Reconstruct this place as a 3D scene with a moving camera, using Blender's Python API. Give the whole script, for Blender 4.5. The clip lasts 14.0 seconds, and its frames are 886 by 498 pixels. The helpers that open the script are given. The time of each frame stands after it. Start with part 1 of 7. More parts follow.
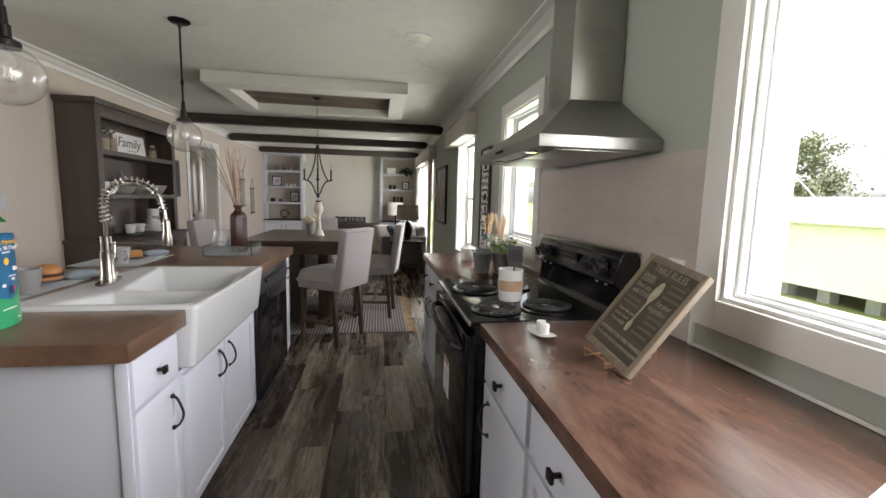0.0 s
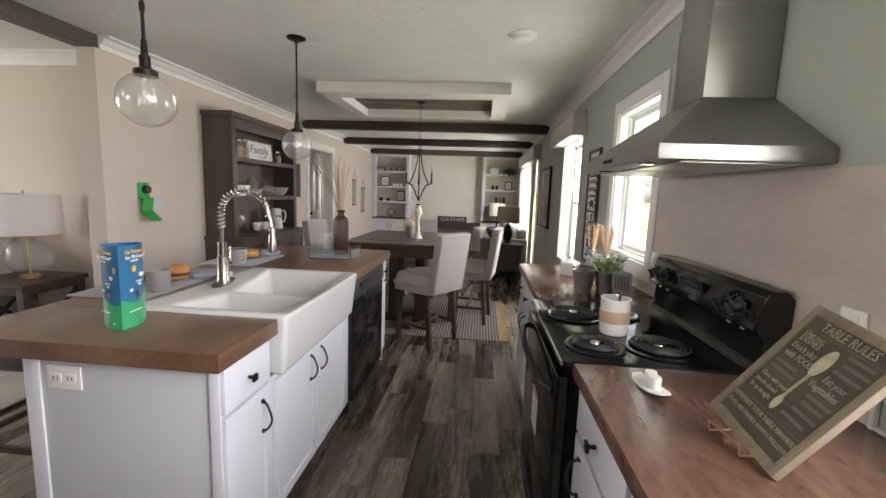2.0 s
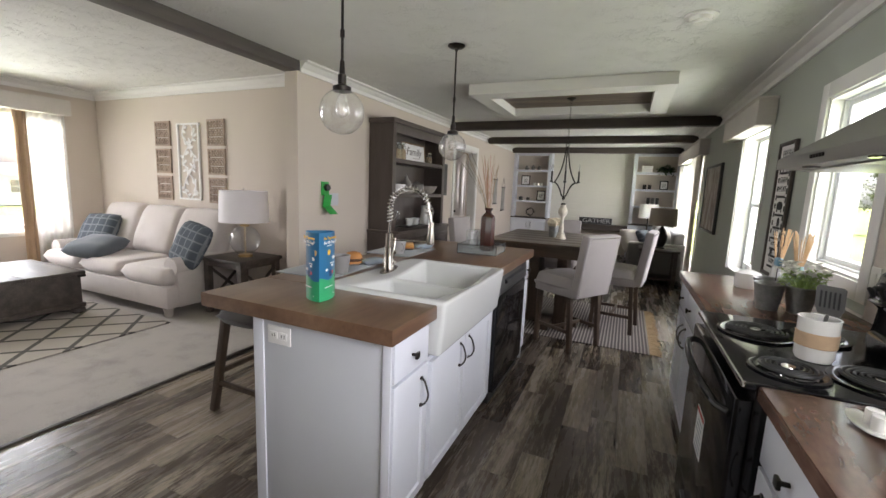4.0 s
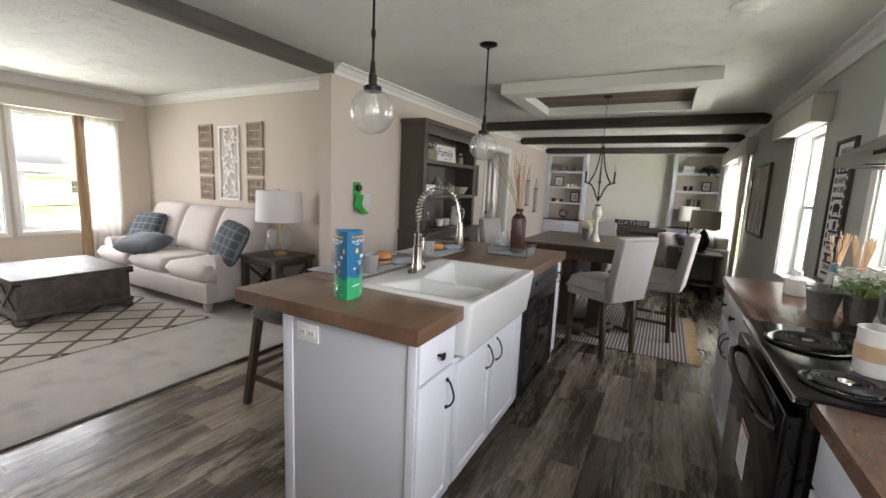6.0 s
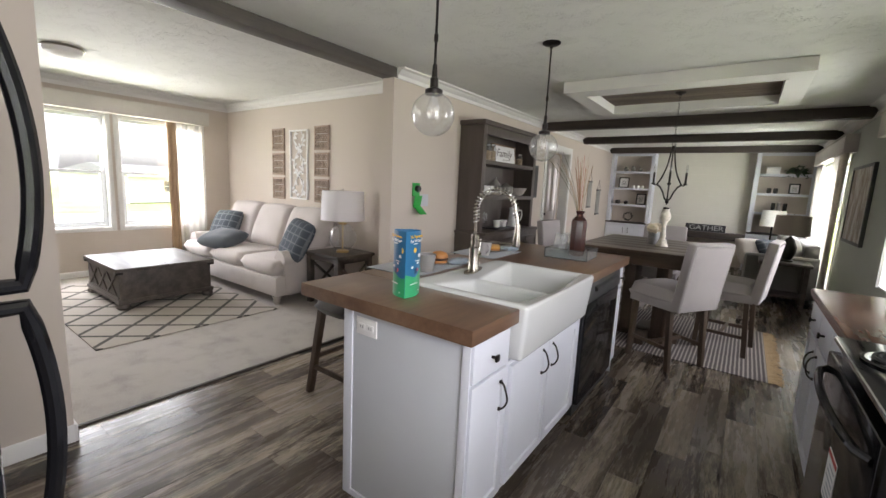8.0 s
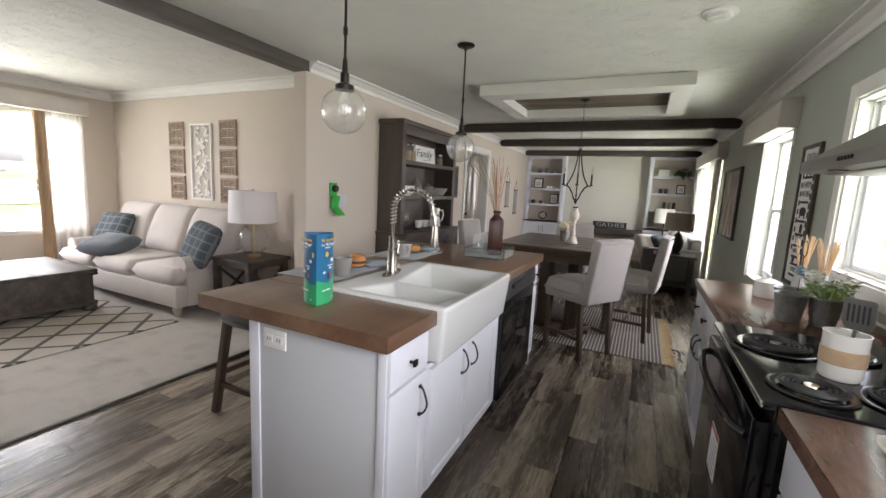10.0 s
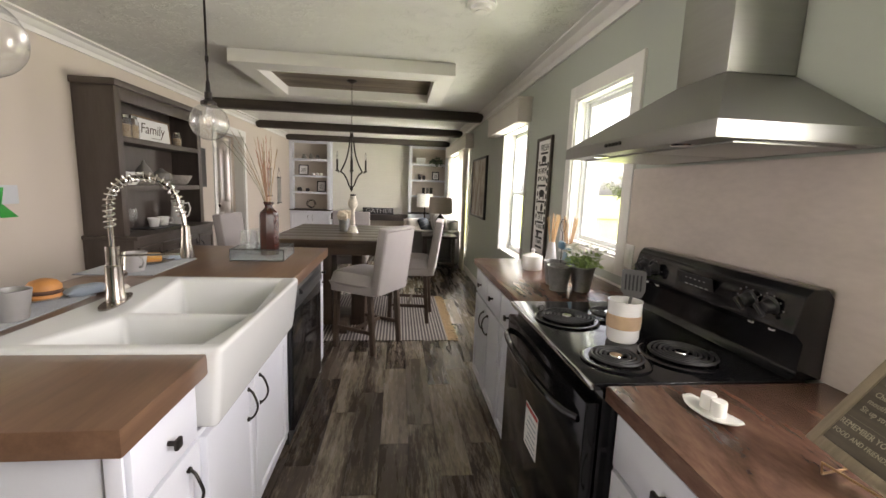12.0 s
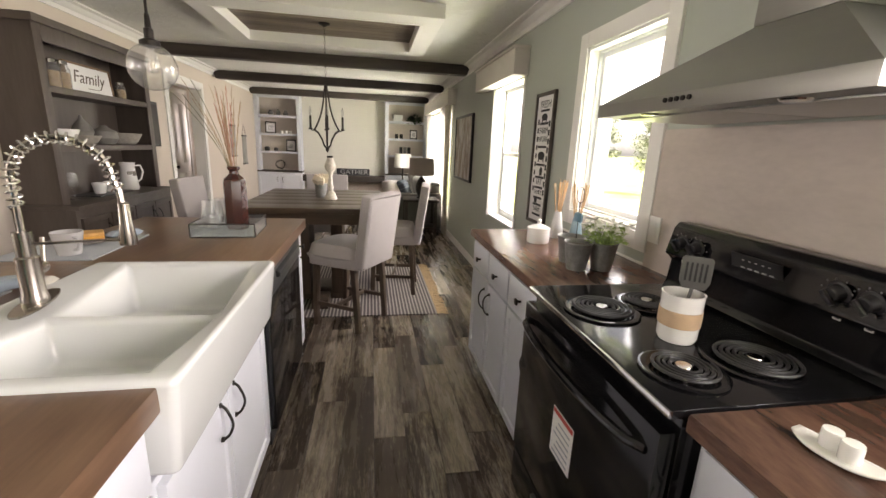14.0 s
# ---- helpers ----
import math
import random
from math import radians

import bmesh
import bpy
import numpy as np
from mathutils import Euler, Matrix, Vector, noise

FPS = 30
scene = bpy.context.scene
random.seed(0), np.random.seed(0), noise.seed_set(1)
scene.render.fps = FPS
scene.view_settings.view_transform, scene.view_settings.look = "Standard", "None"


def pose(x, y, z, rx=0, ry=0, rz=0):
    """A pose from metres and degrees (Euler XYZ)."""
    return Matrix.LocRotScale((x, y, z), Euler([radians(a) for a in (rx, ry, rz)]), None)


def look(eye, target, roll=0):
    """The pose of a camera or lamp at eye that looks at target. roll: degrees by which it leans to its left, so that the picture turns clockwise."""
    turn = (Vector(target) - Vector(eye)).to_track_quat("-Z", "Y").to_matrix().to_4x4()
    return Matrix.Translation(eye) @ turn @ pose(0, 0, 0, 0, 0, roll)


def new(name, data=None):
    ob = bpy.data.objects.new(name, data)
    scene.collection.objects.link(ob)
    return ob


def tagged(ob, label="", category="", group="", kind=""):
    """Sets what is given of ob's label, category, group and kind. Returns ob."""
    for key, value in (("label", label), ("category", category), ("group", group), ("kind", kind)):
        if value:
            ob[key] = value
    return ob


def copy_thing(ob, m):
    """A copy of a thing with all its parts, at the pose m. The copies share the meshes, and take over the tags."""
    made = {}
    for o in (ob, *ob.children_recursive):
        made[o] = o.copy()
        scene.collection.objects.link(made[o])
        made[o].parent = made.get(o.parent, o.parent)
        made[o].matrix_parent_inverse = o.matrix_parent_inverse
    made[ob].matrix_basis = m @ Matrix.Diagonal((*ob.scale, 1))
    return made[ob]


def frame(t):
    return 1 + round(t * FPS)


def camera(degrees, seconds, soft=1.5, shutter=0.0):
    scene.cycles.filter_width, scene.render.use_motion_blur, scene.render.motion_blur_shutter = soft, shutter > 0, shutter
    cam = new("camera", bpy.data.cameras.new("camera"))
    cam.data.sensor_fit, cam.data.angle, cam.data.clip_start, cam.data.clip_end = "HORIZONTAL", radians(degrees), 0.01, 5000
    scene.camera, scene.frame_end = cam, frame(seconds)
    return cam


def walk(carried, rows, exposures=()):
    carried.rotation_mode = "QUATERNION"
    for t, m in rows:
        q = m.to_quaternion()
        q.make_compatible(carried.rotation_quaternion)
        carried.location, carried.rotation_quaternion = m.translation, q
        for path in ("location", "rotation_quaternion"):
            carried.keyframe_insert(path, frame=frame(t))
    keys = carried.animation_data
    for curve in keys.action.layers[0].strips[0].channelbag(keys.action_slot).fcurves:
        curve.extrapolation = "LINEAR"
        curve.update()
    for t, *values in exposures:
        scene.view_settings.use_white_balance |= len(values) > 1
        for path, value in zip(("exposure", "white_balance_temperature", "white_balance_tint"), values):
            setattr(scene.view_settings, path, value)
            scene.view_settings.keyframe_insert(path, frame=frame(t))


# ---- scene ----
cam = camera(94.0, 14.0)
PATH = [
    (0, (0.297, 0.192, 1.344), (0.61, 2.152, 1.103), 1.5),
    (0.5, (0.214, 0.259, 1.379), (0.476, 2.227, 1.134), 1.6),
    (1, (0.204, 0.322, 1.39), (0.38, 2.299, 1.14), 1.8),
    (1.5, (0.311, 0.346, 1.389), (0.338, 2.329, 1.132), 2.0),
    (2, (0.353, 0.332, 1.411), (0.177, 2.306, 1.144), 2.1),
    (2.5, (0.341, 0.31, 1.403), (-0.051, 2.251, 1.126), 2.3),
    (3, (0.326, 0.285, 1.402), (-0.253, 2.178, 1.116), 2.4),
    (3.5, (0.285, 0.269, 1.402), (-0.428, 2.115, 1.11), 2.4),
    (6, (0.289, 0.296, 1.393), (-0.64, 2.043, 1.099), 2.5),
    (6.5, (0.28, 0.304, 1.391), (-0.715, 2.014, 1.095), 2.5),
    (7, (0.277, 0.302, 1.395), (-0.813, 1.952, 1.097), 2.5),
    (7.2, (0.282, 0.299, 1.394), (-0.857, 1.915, 1.094), 2.5),
    (9.3, (0.311, 0.269, 1.401), (-0.853, 1.866, 1.097), 2.8),
    (9.5, (0.324, 0.289, 1.397), (-0.77, 1.937, 1.097), 2.8),
    (10, (0.302, 0.343, 1.4), (-0.549, 2.131, 1.114), 2.9),
    (10.5, (0.186, 0.395, 1.402), (-0.375, 2.296, 1.131), 2.7),
    (11, (0.049, 0.436, 1.409), (-0.215, 2.4, 1.144), 2.5),
    (11.5, (0.053, 0.497, 1.401), (0.057, 2.478, 1.13), 2.2),
    (12, (0.125, 0.641, 1.392), (0.342, 2.607, 1.096), 2.2),
    (12.5, (0.192, 0.728, 1.365), (0.533, 2.67, 1.033), 2.3),
    (13, (0.172, 0.771, 1.355), (0.557, 2.697, 0.976), 2.4),
    (13.5, (0.085, 0.865, 1.381), (0.457, 2.783, 0.953), 2.4),
    (14, (0.037, 0.948, 1.405), (0.379, 2.859, 0.926), 2.4),
]
walk(cam, [(t, look(eye, target, roll)) for t, eye, target, roll in PATH], exposures=[(0, 2.33, 6650, 20), (1, 2.45, 6750, 22), (2.2, 2.55, 6850, 22), (3.5, 2.45, 6600, 19), (11, 2.55, 6650, 20), (12.5, 2.85, 7400, 22), (14, 2.95, 7450, 22)])

# ---- world and light: bright overcast sky, daylight through the windows ----
world = bpy.data.worlds.new("sky")
scene.world = world
world.use_nodes = True
wn = world.node_tree.nodes
sky = wn.new("ShaderNodeTexSky")
sky.sky_type = 'NISHITA'
sky.sun_disc = False
sky.sun_elevation, sky.sun_rotation = radians(61), radians(170)
sky.dust_density, sky.air_density = 3.0, 1.0
wn["Background"].inputs["Strength"].default_value = 0.14
# thin cloud: most of the sky's blue is washed out
grey = wn.new("ShaderNodeHueSaturation")
grey.inputs["Saturation"].default_value = 0.30
world.node_tree.links.new(sky.outputs[0], grey.inputs["Color"])
world.node_tree.links.new(grey.outputs[0], wn["Background"].inputs["Color"])

sun = new("sun", bpy.data.lights.new("sun", "SUN"))
sun.data.energy, sun.data.angle, sun.data.color = 4.8, radians(6), (1, 0.97, 0.93)
sun.matrix_world = look((4, -24, 44), (0, 0, 0))


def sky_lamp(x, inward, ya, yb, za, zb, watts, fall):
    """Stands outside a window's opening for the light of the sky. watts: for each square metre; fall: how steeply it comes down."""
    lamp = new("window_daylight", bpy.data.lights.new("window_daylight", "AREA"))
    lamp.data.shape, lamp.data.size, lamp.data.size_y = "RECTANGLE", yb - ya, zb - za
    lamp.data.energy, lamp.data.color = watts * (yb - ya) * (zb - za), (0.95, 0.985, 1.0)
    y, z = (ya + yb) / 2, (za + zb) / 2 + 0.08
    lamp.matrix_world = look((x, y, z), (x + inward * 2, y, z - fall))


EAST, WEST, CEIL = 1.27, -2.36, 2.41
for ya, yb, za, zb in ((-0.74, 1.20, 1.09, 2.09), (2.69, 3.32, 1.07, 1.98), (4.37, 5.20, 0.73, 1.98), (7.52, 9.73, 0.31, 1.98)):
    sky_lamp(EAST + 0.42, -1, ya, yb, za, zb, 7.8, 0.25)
# the first lamp serves the added window that is out of view
for ya, yb in ((0.62, 1.16), (1.30, 2.10), (2.27, 3.26)):
    sky_lamp(-6.88, 1, ya, yb, 0.64, 2.04, 11.5, 1.2)

# added lamp, out of view at the hall's end, to brighten the hall
hall_fill = new("window_daylight", bpy.data.lights.new("window_daylight", "AREA"))
hall_fill.data.shape, hall_fill.data.size, hall_fill.data.size_y, hall_fill.data.energy = "RECTANGLE", 0.30, 1.15, 5.0
hall_fill.matrix_world = look((WEST - 0.32, 10.86, 1.475), (WEST - 0.32, 8.0, 1.2))


# ---- building helpers ----
class M:
    """A mesh under construction."""

    def __init__(self):
        self.bm = bmesh.new()

    def _bev(self, verts, bev, seg=2):
        if bev:
            edges = {e for v in verts for e in v.link_edges}
            bmesh.ops.bevel(self.bm, geom=list(edges), offset=bev, segments=seg, affect="EDGES", profile=0.6)

    def box(self, x0, x1, y0, y1, z0, z1, bev=0.0, m=None, seg=2):
        r = bmesh.ops.create_cube(self.bm, size=1)
        t = Matrix.Translation(((x0 + x1) / 2, (y0 + y1) / 2, (z0 + z1) / 2)) @ Matrix.Diagonal((abs(x1 - x0), abs(y1 - y0), abs(z1 - z0), 1))
        bmesh.ops.transform(self.bm, matrix=(m @ t) if m else t, verts=r["verts"])
        self._bev(r["verts"], bev, seg)
        return self

    def cyl(self, x, y, z0, z1, r, r2=None, n=24, m=None):
        c = bmesh.ops.create_cone(self.bm, cap_ends=True, segments=n, radius1=r, radius2=r if r2 is None else r2, depth=z1 - z0)
        t = Matrix.Translation((x, y, (z0 + z1) / 2))
        bmesh.ops.transform(self.bm, matrix=(m @ t) if m else t, verts=c["verts"])
        return self

    def lathe(self, prof, n=28, m=None, closed=False):
        rings = []
        for r, z in prof:
            if r < 1e-5:
                rings.append([self.bm.verts.new((0, 0, z))])
            else:
                rings.append([self.bm.verts.new((r * math.cos(2 * math.pi * k / n), r * math.sin(2 * math.pi * k / n), z)) for k in range(n)])
        pairs = list(zip(rings, rings[1:]))
        if closed:
            pairs.append((rings[-1], rings[0]))
        for a, b in pairs:
            for k in range(n):
                q = [a[k % len(a)], a[(k + 1) % len(a)], b[(k + 1) % len(b)], b[k % len(b)]]
                q = [v for i, v in enumerate(q) if v not in q[:i]]
                if len(q) > 2:
                    self.bm.faces.new(q)
        if m:
            bmesh.ops.transform(self.bm, matrix=m, verts=[v for r in rings for v in r])
        return self

    def tube(self, pts, r, n=10, closed=False, m=None, r2=None):
        pts = [Vector(p) for p in pts]
        rings, up = [], None
        for i, p in enumerate(pts):
            a = pts[i - 1] if i or closed else p
            b = pts[(i + 1) % len(pts)] if i < len(pts) - 1 or closed else p
            d = (b - a).normalized()
            side = d.cross(up if up is not None else Vector((0.31, 0.52, 0.79))).normalized()
            up = side.cross(d).normalized()
            rr = r if r2 is None else r + (r2 - r) * i / max(1, len(pts) - 1)
            rings.append([self.bm.verts.new(p + rr * (math.cos(2 * math.pi * k / n) * side + math.sin(2 * math.pi * k / n) * up)) for k in range(n)])
        pairs = list(zip(rings, rings[1:])) + ([(rings[-1], rings[0])] if closed else [])
        for a, b in pairs:
            for k in range(n):
                self.bm.faces.new((a[k], a[(k + 1) % n], b[(k + 1) % n], b[k]))
        if not closed:
            self.bm.faces.new(rings[0][::-1]), self.bm.faces.new(rings[-1])
        if m:
            bmesh.ops.transform(self.bm, matrix=m, verts=[v for q in rings for v in q])
        return self

    def prism(self, poly, a, b, axis="y", bev=0.0, m=None):
        """A closed outline drawn out along an axis. axis y: outline in x, z; x: in y, z; z: in x, y."""
        def at(p, q, s):
            return {"y": (p, s, q), "x": (s, p, q), "z": (p, q, s)}[axis]
        lo = [self.bm.verts.new(at(p, q, a)) for p, q in poly]
        hi = [self.bm.verts.new(at(p, q, b)) for p, q in poly]
        self.bm.faces.new(lo), self.bm.faces.new(hi[::-1])
        for i in range(len(poly)):
            j = (i + 1) % len(poly)
            self.bm.faces.new((lo[i], hi[i], hi[j], lo[j]))
        if m:
            bmesh.ops.transform(self.bm, matrix=m, verts=lo + hi)
        self._bev(lo + hi, bev)
        return self

    def sheet(self, f, nu, nv):
        """A surface from f(u, v), u and v from 0 to 1."""
        g = [[self.bm.verts.new(f(i / nu, j / nv)) for j in range(nv + 1)] for i in range(nu + 1)]
        for i in range(nu):
            for j in range(nv):
                self.bm.faces.new((g[i][j], g[i + 1][j], g[i + 1][j + 1], g[i][j + 1]))
        return self

    def pillow(self, sx, sy, sz, m=None, n=14, power=0.45, lump=0.0, crown=0.0):
        """A stuffed cushion about the origin with a seam round it."""
        seed = random.random() * 50
        vs = {}
        for s in (1, -1):
            for i in range(n + 1):
                for j in range(n + 1):
                    u, v = 2 * i / n - 1, 2 * j / n - 1
                    edge = i in (0, n) or j in (0, n)
                    if edge and s < 0:
                        vs[s, i, j] = vs[1, i, j]
                        continue
                    h = ((1 - u ** 4) * (1 - v ** 4)) ** power if not edge else 0
                    pinch = 1 - 0.06 * (u * u * v * v)
                    h *= 1 + lump * noise.noise((u * 1.7 + seed, v * 1.7, s))
                    vs[s, i, j] = self.bm.verts.new((sx / 2 * u * pinch, sy / 2 * v * pinch, s * sz / 2 * h + crown * (1 - u * u)))
        for s in (1, -1):
            for i in range(n):
                for j in range(n):
                    q = [vs[s, i, j], vs[s, i + 1, j], vs[s, i + 1, j + 1], vs[s, i, j + 1]]
                    try:
                        self.bm.faces.new(q if s > 0 else q[::-1])
                    except ValueError:
                        pass
        if m:
            bmesh.ops.transform(self.bm, matrix=m, verts=list(set(vs.values())))
        return self

    def done(self, name, smooth=35):
        bmesh.ops.recalc_face_normals(self.bm, faces=self.bm.faces)
        me = bpy.data.meshes.new(name)
        self.bm.to_mesh(me)
        self.bm.free()
        if smooth:
            me.shade_smooth()
            me.set_sharp_from_angle(angle=radians(smooth))
        return me


def part(name, m, material, parent=None, label="", smooth=35):
    me = m.done(name, smooth) if isinstance(m, M) else m
    ob = new(name, me)
    if material and not me.materials:
        me.materials.append(material)
    if parent:
        ob.parent = parent
    if label:
        ob["label"] = label
    return ob


def thing(name, label, category, x=0, y=0, z=0, rz=0, group="", kind=""):
    ob = new(name)
    ob.matrix_world = pose(x, y, z, 0, 0, rz)
    ob.empty_display_size = 0.1
    return tagged(ob, label, category, group, kind)


def solid(name, m, material, label, category="", kind="", group="", at=None, smooth=35):
    ob = part(name, m, material, None, "", smooth)
    if at is not None:
        ob.matrix_world = at
    return tagged(ob, label, category, group, kind)


def words(body, size, material, m, parent=None, name="lettering", depth=0.0006, align="CENTER", squeeze=1.0):
    cu = bpy.data.curves.new(name, "FONT")
    cu.body, cu.size, cu.extrude, cu.align_x, cu.align_y = body, size, depth, align, "CENTER"
    cu.resolution_u = 2
    ob = bpy.data.objects.new(name, cu)
    scene.collection.objects.link(ob)
    bpy.context.view_layer.update()
    me = bpy.data.meshes.new_from_object(ob.evaluated_get(bpy.context.evaluated_depsgraph_get()))
    bpy.data.objects.remove(ob)
    me.transform(m @ Matrix.Diagonal((squeeze, 1, 1, 1)))
    me.materials.clear()
    me.materials.append(material)
    return part(name, me, None, parent)


# ---- materials ----
def material(name):
    mt = bpy.data.materials.new(name)
    mt.use_nodes = True
    nt = mt.node_tree
    return mt, nt, nt.nodes["Principled BSDF"]


def node(nt, kind, **inputs):
    n = nt.nodes.new(kind)
    for k, v in inputs.items():
        if k in ("operation", "blend_type", "data_type", "feature", "bands_direction", "wave_type", "distance"):
            if k == "operation":
                n.operation = v
            elif k == "blend_type":
                n.blend_type = v
            elif k == "data_type":
                n.data_type = v
            elif k == "feature":
                n.feature = v
            elif k == "bands_direction":
                n.bands_direction = v
            elif k == "wave_type":
                n.wave_type = v
            else:
                n.distance = v
        else:
            n.inputs[k.replace("_", " ")].default_value = v
    return n


def ramp(nt, fac, stops):
    r = nt.nodes.new("ShaderNodeValToRGB")
    while len(r.color_ramp.elements) < len(stops):
        r.color_ramp.elements.new(0.5)
    for e, (p, c) in zip(r.color_ramp.elements, stops):
        e.position, e.color = p, (*c, 1) if len(c) == 3 else c
    nt.links.new(fac, r.inputs[0])
    return r.outputs[0]


def coords(nt, scale=(1, 1, 1), space="Object"):
    tc = nt.nodes.new("ShaderNodeTexCoord")
    mp = nt.nodes.new("ShaderNodeMapping")
    mp.inputs["Scale"].default_value = scale
    nt.links.new(tc.outputs[space], mp.inputs[0])
    return mp.outputs[0]


def noise_tex(nt, vec, scale, detail=4, rough=0.55):
    n = node(nt, "ShaderNodeTexNoise", Scale=scale, Detail=detail, Roughness=rough)
    nt.links.new(vec, n.inputs["Vector"])
    return n.outputs["Fac"]


def bump(nt, bsdf, height, strength=0.2, dist=0.002):
    b = node(nt, "ShaderNodeBump", Strength=strength, Distance=dist)
    nt.links.new(height, b.inputs["Height"])
    nt.links.new(b.outputs[0], bsdf.inputs["Normal"])


def plain(name, color, rough=0.5, metal=0.0, var=0.08, scale=3.0, grain=60.0, bumps=0.05, dist=0.001, stretch=(1, 1, 1), coat=0.0, spec=0.5):
    """Paint, plaster, ceramic, metal: one colour with a slow and a fine variation."""
    mt, nt, b = material(name)
    v = coords(nt, stretch)
    slow, fine = noise_tex(nt, v, scale), noise_tex(nt, v, grain, 3)
    mix = node(nt, "ShaderNodeMath", operation="MULTIPLY_ADD")
    mix.inputs[1].default_value, mix.inputs[2].default_value = 0.35, 0.0
    nt.links.new(fine, mix.inputs[0])
    add = node(nt, "ShaderNodeMath", operation="ADD")
    nt.links.new(slow, add.inputs[0]), nt.links.new(mix.outputs[0], add.inputs[1])
    lo, hi = [c * (1 - var) for c in color], [min(1, c * (1 + var)) for c in color]
    nt.links.new(ramp(nt, add.outputs[0], [(0.35, lo), (1.0, hi)]), b.inputs["Base Color"])
    rr = node(nt, "ShaderNodeMapRange", To_Min=max(0.02, rough - 0.06), To_Max=min(1, rough + 0.08))
    nt.links.new(slow, rr.inputs[0]), nt.links.new(rr.outputs[0], b.inputs["Roughness"])
    b.inputs["Metallic"].default_value = metal
    b.inputs["Coat Weight"].default_value = coat
    b.inputs["Specular IOR Level"].default_value = spec
    if bumps:
        bump(nt, b, fine, bumps, dist)
    return mt


def wood(name, dark, mid, light, rough=0.45, along="y", scale=1.0, bumps=0.1, random_piece=False, spec=0.5, warp=0.0, stretch=0.12):
    """Grain drawn out along an axis, with slow figure and fine pores."""
    mt, nt, b = material(name)
    s = {"x": (stretch, 1, 1), "y": (1, stretch, 1), "z": (1, 1, stretch)}[along]
    v = coords(nt, [k * scale for k in s])
    if random_piece:
        oi = nt.nodes.new("ShaderNodeObjectInfo")
        sh = node(nt, "ShaderNodeVectorMath", operation="ADD")
        sc = node(nt, "ShaderNodeMath", operation="MULTIPLY")
        sc.inputs[1].default_value = 37.0
        nt.links.new(oi.outputs["Random"], sc.inputs[0])
        nt.links.new(v, sh.inputs[0]), nt.links.new(sc.outputs[0], sh.inputs[1])
        v = sh.outputs[0]
    figure = noise_tex(nt, v, 7.0, 6, 0.6)
    figure.node.inputs["Distortion"].default_value = warp
    pores = noise_tex(nt, v, 70.0, 4, 0.7)
    mx = node(nt, "ShaderNodeMath", operation="MULTIPLY_ADD")
    mx.inputs[1].default_value, mx.inputs[2].default_value = 0.35, -0.12
    nt.links.new(pores, mx.inputs[0])
    ad = node(nt, "ShaderNodeMath", operation="ADD")
    nt.links.new(figure, ad.inputs[0]), nt.links.new(mx.outputs[0], ad.inputs[1])
    nt.links.new(ramp(nt, ad.outputs[0], [(0.36, dark), (0.52, mid), (0.72, light)]), b.inputs["Base Color"])
    b.inputs["Roughness"].default_value = rough
    b.inputs["Specular IOR Level"].default_value = spec
    bump(nt, b, pores, bumps, 0.001)
    return mt


def fabric(name, color, var=0.15, weave=420.0, rough=0.95, bumps=0.3, sheen=0.2):
    mt, nt, b = material(name)
    v = coords(nt)
    slow, fine = noise_tex(nt, v, 5, 4), noise_tex(nt, v, weave, 2)
    ad = node(nt, "ShaderNodeMath", operation="ADD")
    nt.links.new(slow, ad.inputs[0]), nt.links.new(fine, ad.inputs[1])
    nt.links.new(ramp(nt, ad.outputs[0], [(0.6, [c * (1 - var) for c in color]), (1.4, [min(1, c * (1 + var)) for c in color])]), b.inputs["Base Color"])
    b.inputs["Roughness"].default_value = rough
    b.inputs["Sheen Weight"].default_value = sheen
    bump(nt, b, fine, bumps, 0.001)
    return mt


def glass(name, color=(1, 1, 1), rough=0.0, ior=1.45):
    mt, nt, b = material(name)
    b.inputs["Base Color"].default_value = (*color, 1)
    b.inputs["Roughness"].default_value = rough
    b.inputs["Transmission Weight"].default_value = 1.0
    b.inputs["IOR"].default_value = ior
    return mt


def thin_glass(name, tint=(0.97, 0.98, 0.98)):
    """Blown glass a millimetre thick: clear, with reflections that grow towards the rim."""
    mt, nt, b = material(name)
    tr = node(nt, "ShaderNodeBsdfTransparent", Color=(*tint, 1))
    gl = node(nt, "ShaderNodeBsdfGlossy", Roughness=0.14)
    fr = node(nt, "ShaderNodeLayerWeight", Blend=0.5)
    mx = nt.nodes.new("ShaderNodeMixShader")
    nt.links.new(ramp(nt, fr.outputs["Facing"], [(0.0, (0.09, 0.09, 0.09)), (0.55, (0.20, 0.20, 0.20)), (0.85, (0.55, 0.55, 0.55)), (1.0, (0.95, 0.95, 0.95))]), mx.inputs[0])
    nt.links.new(tr.outputs[0], mx.inputs[1]), nt.links.new(gl.outputs[0], mx.inputs[2])
    # milky haze mixed in as white diffuse, so the glass shows up pale
    haze, film = node(nt, "ShaderNodeBsdfDiffuse", Color=(0.8, 0.79, 0.77, 1)), node(nt, "ShaderNodeMixShader", Fac=0.07)
    nt.links.new(mx.outputs[0], film.inputs[1]), nt.links.new(haze.outputs[0], film.inputs[2])
    nt.links.new(film.outputs[0], nt.nodes["Material Output"].inputs["Surface"])
    return mt


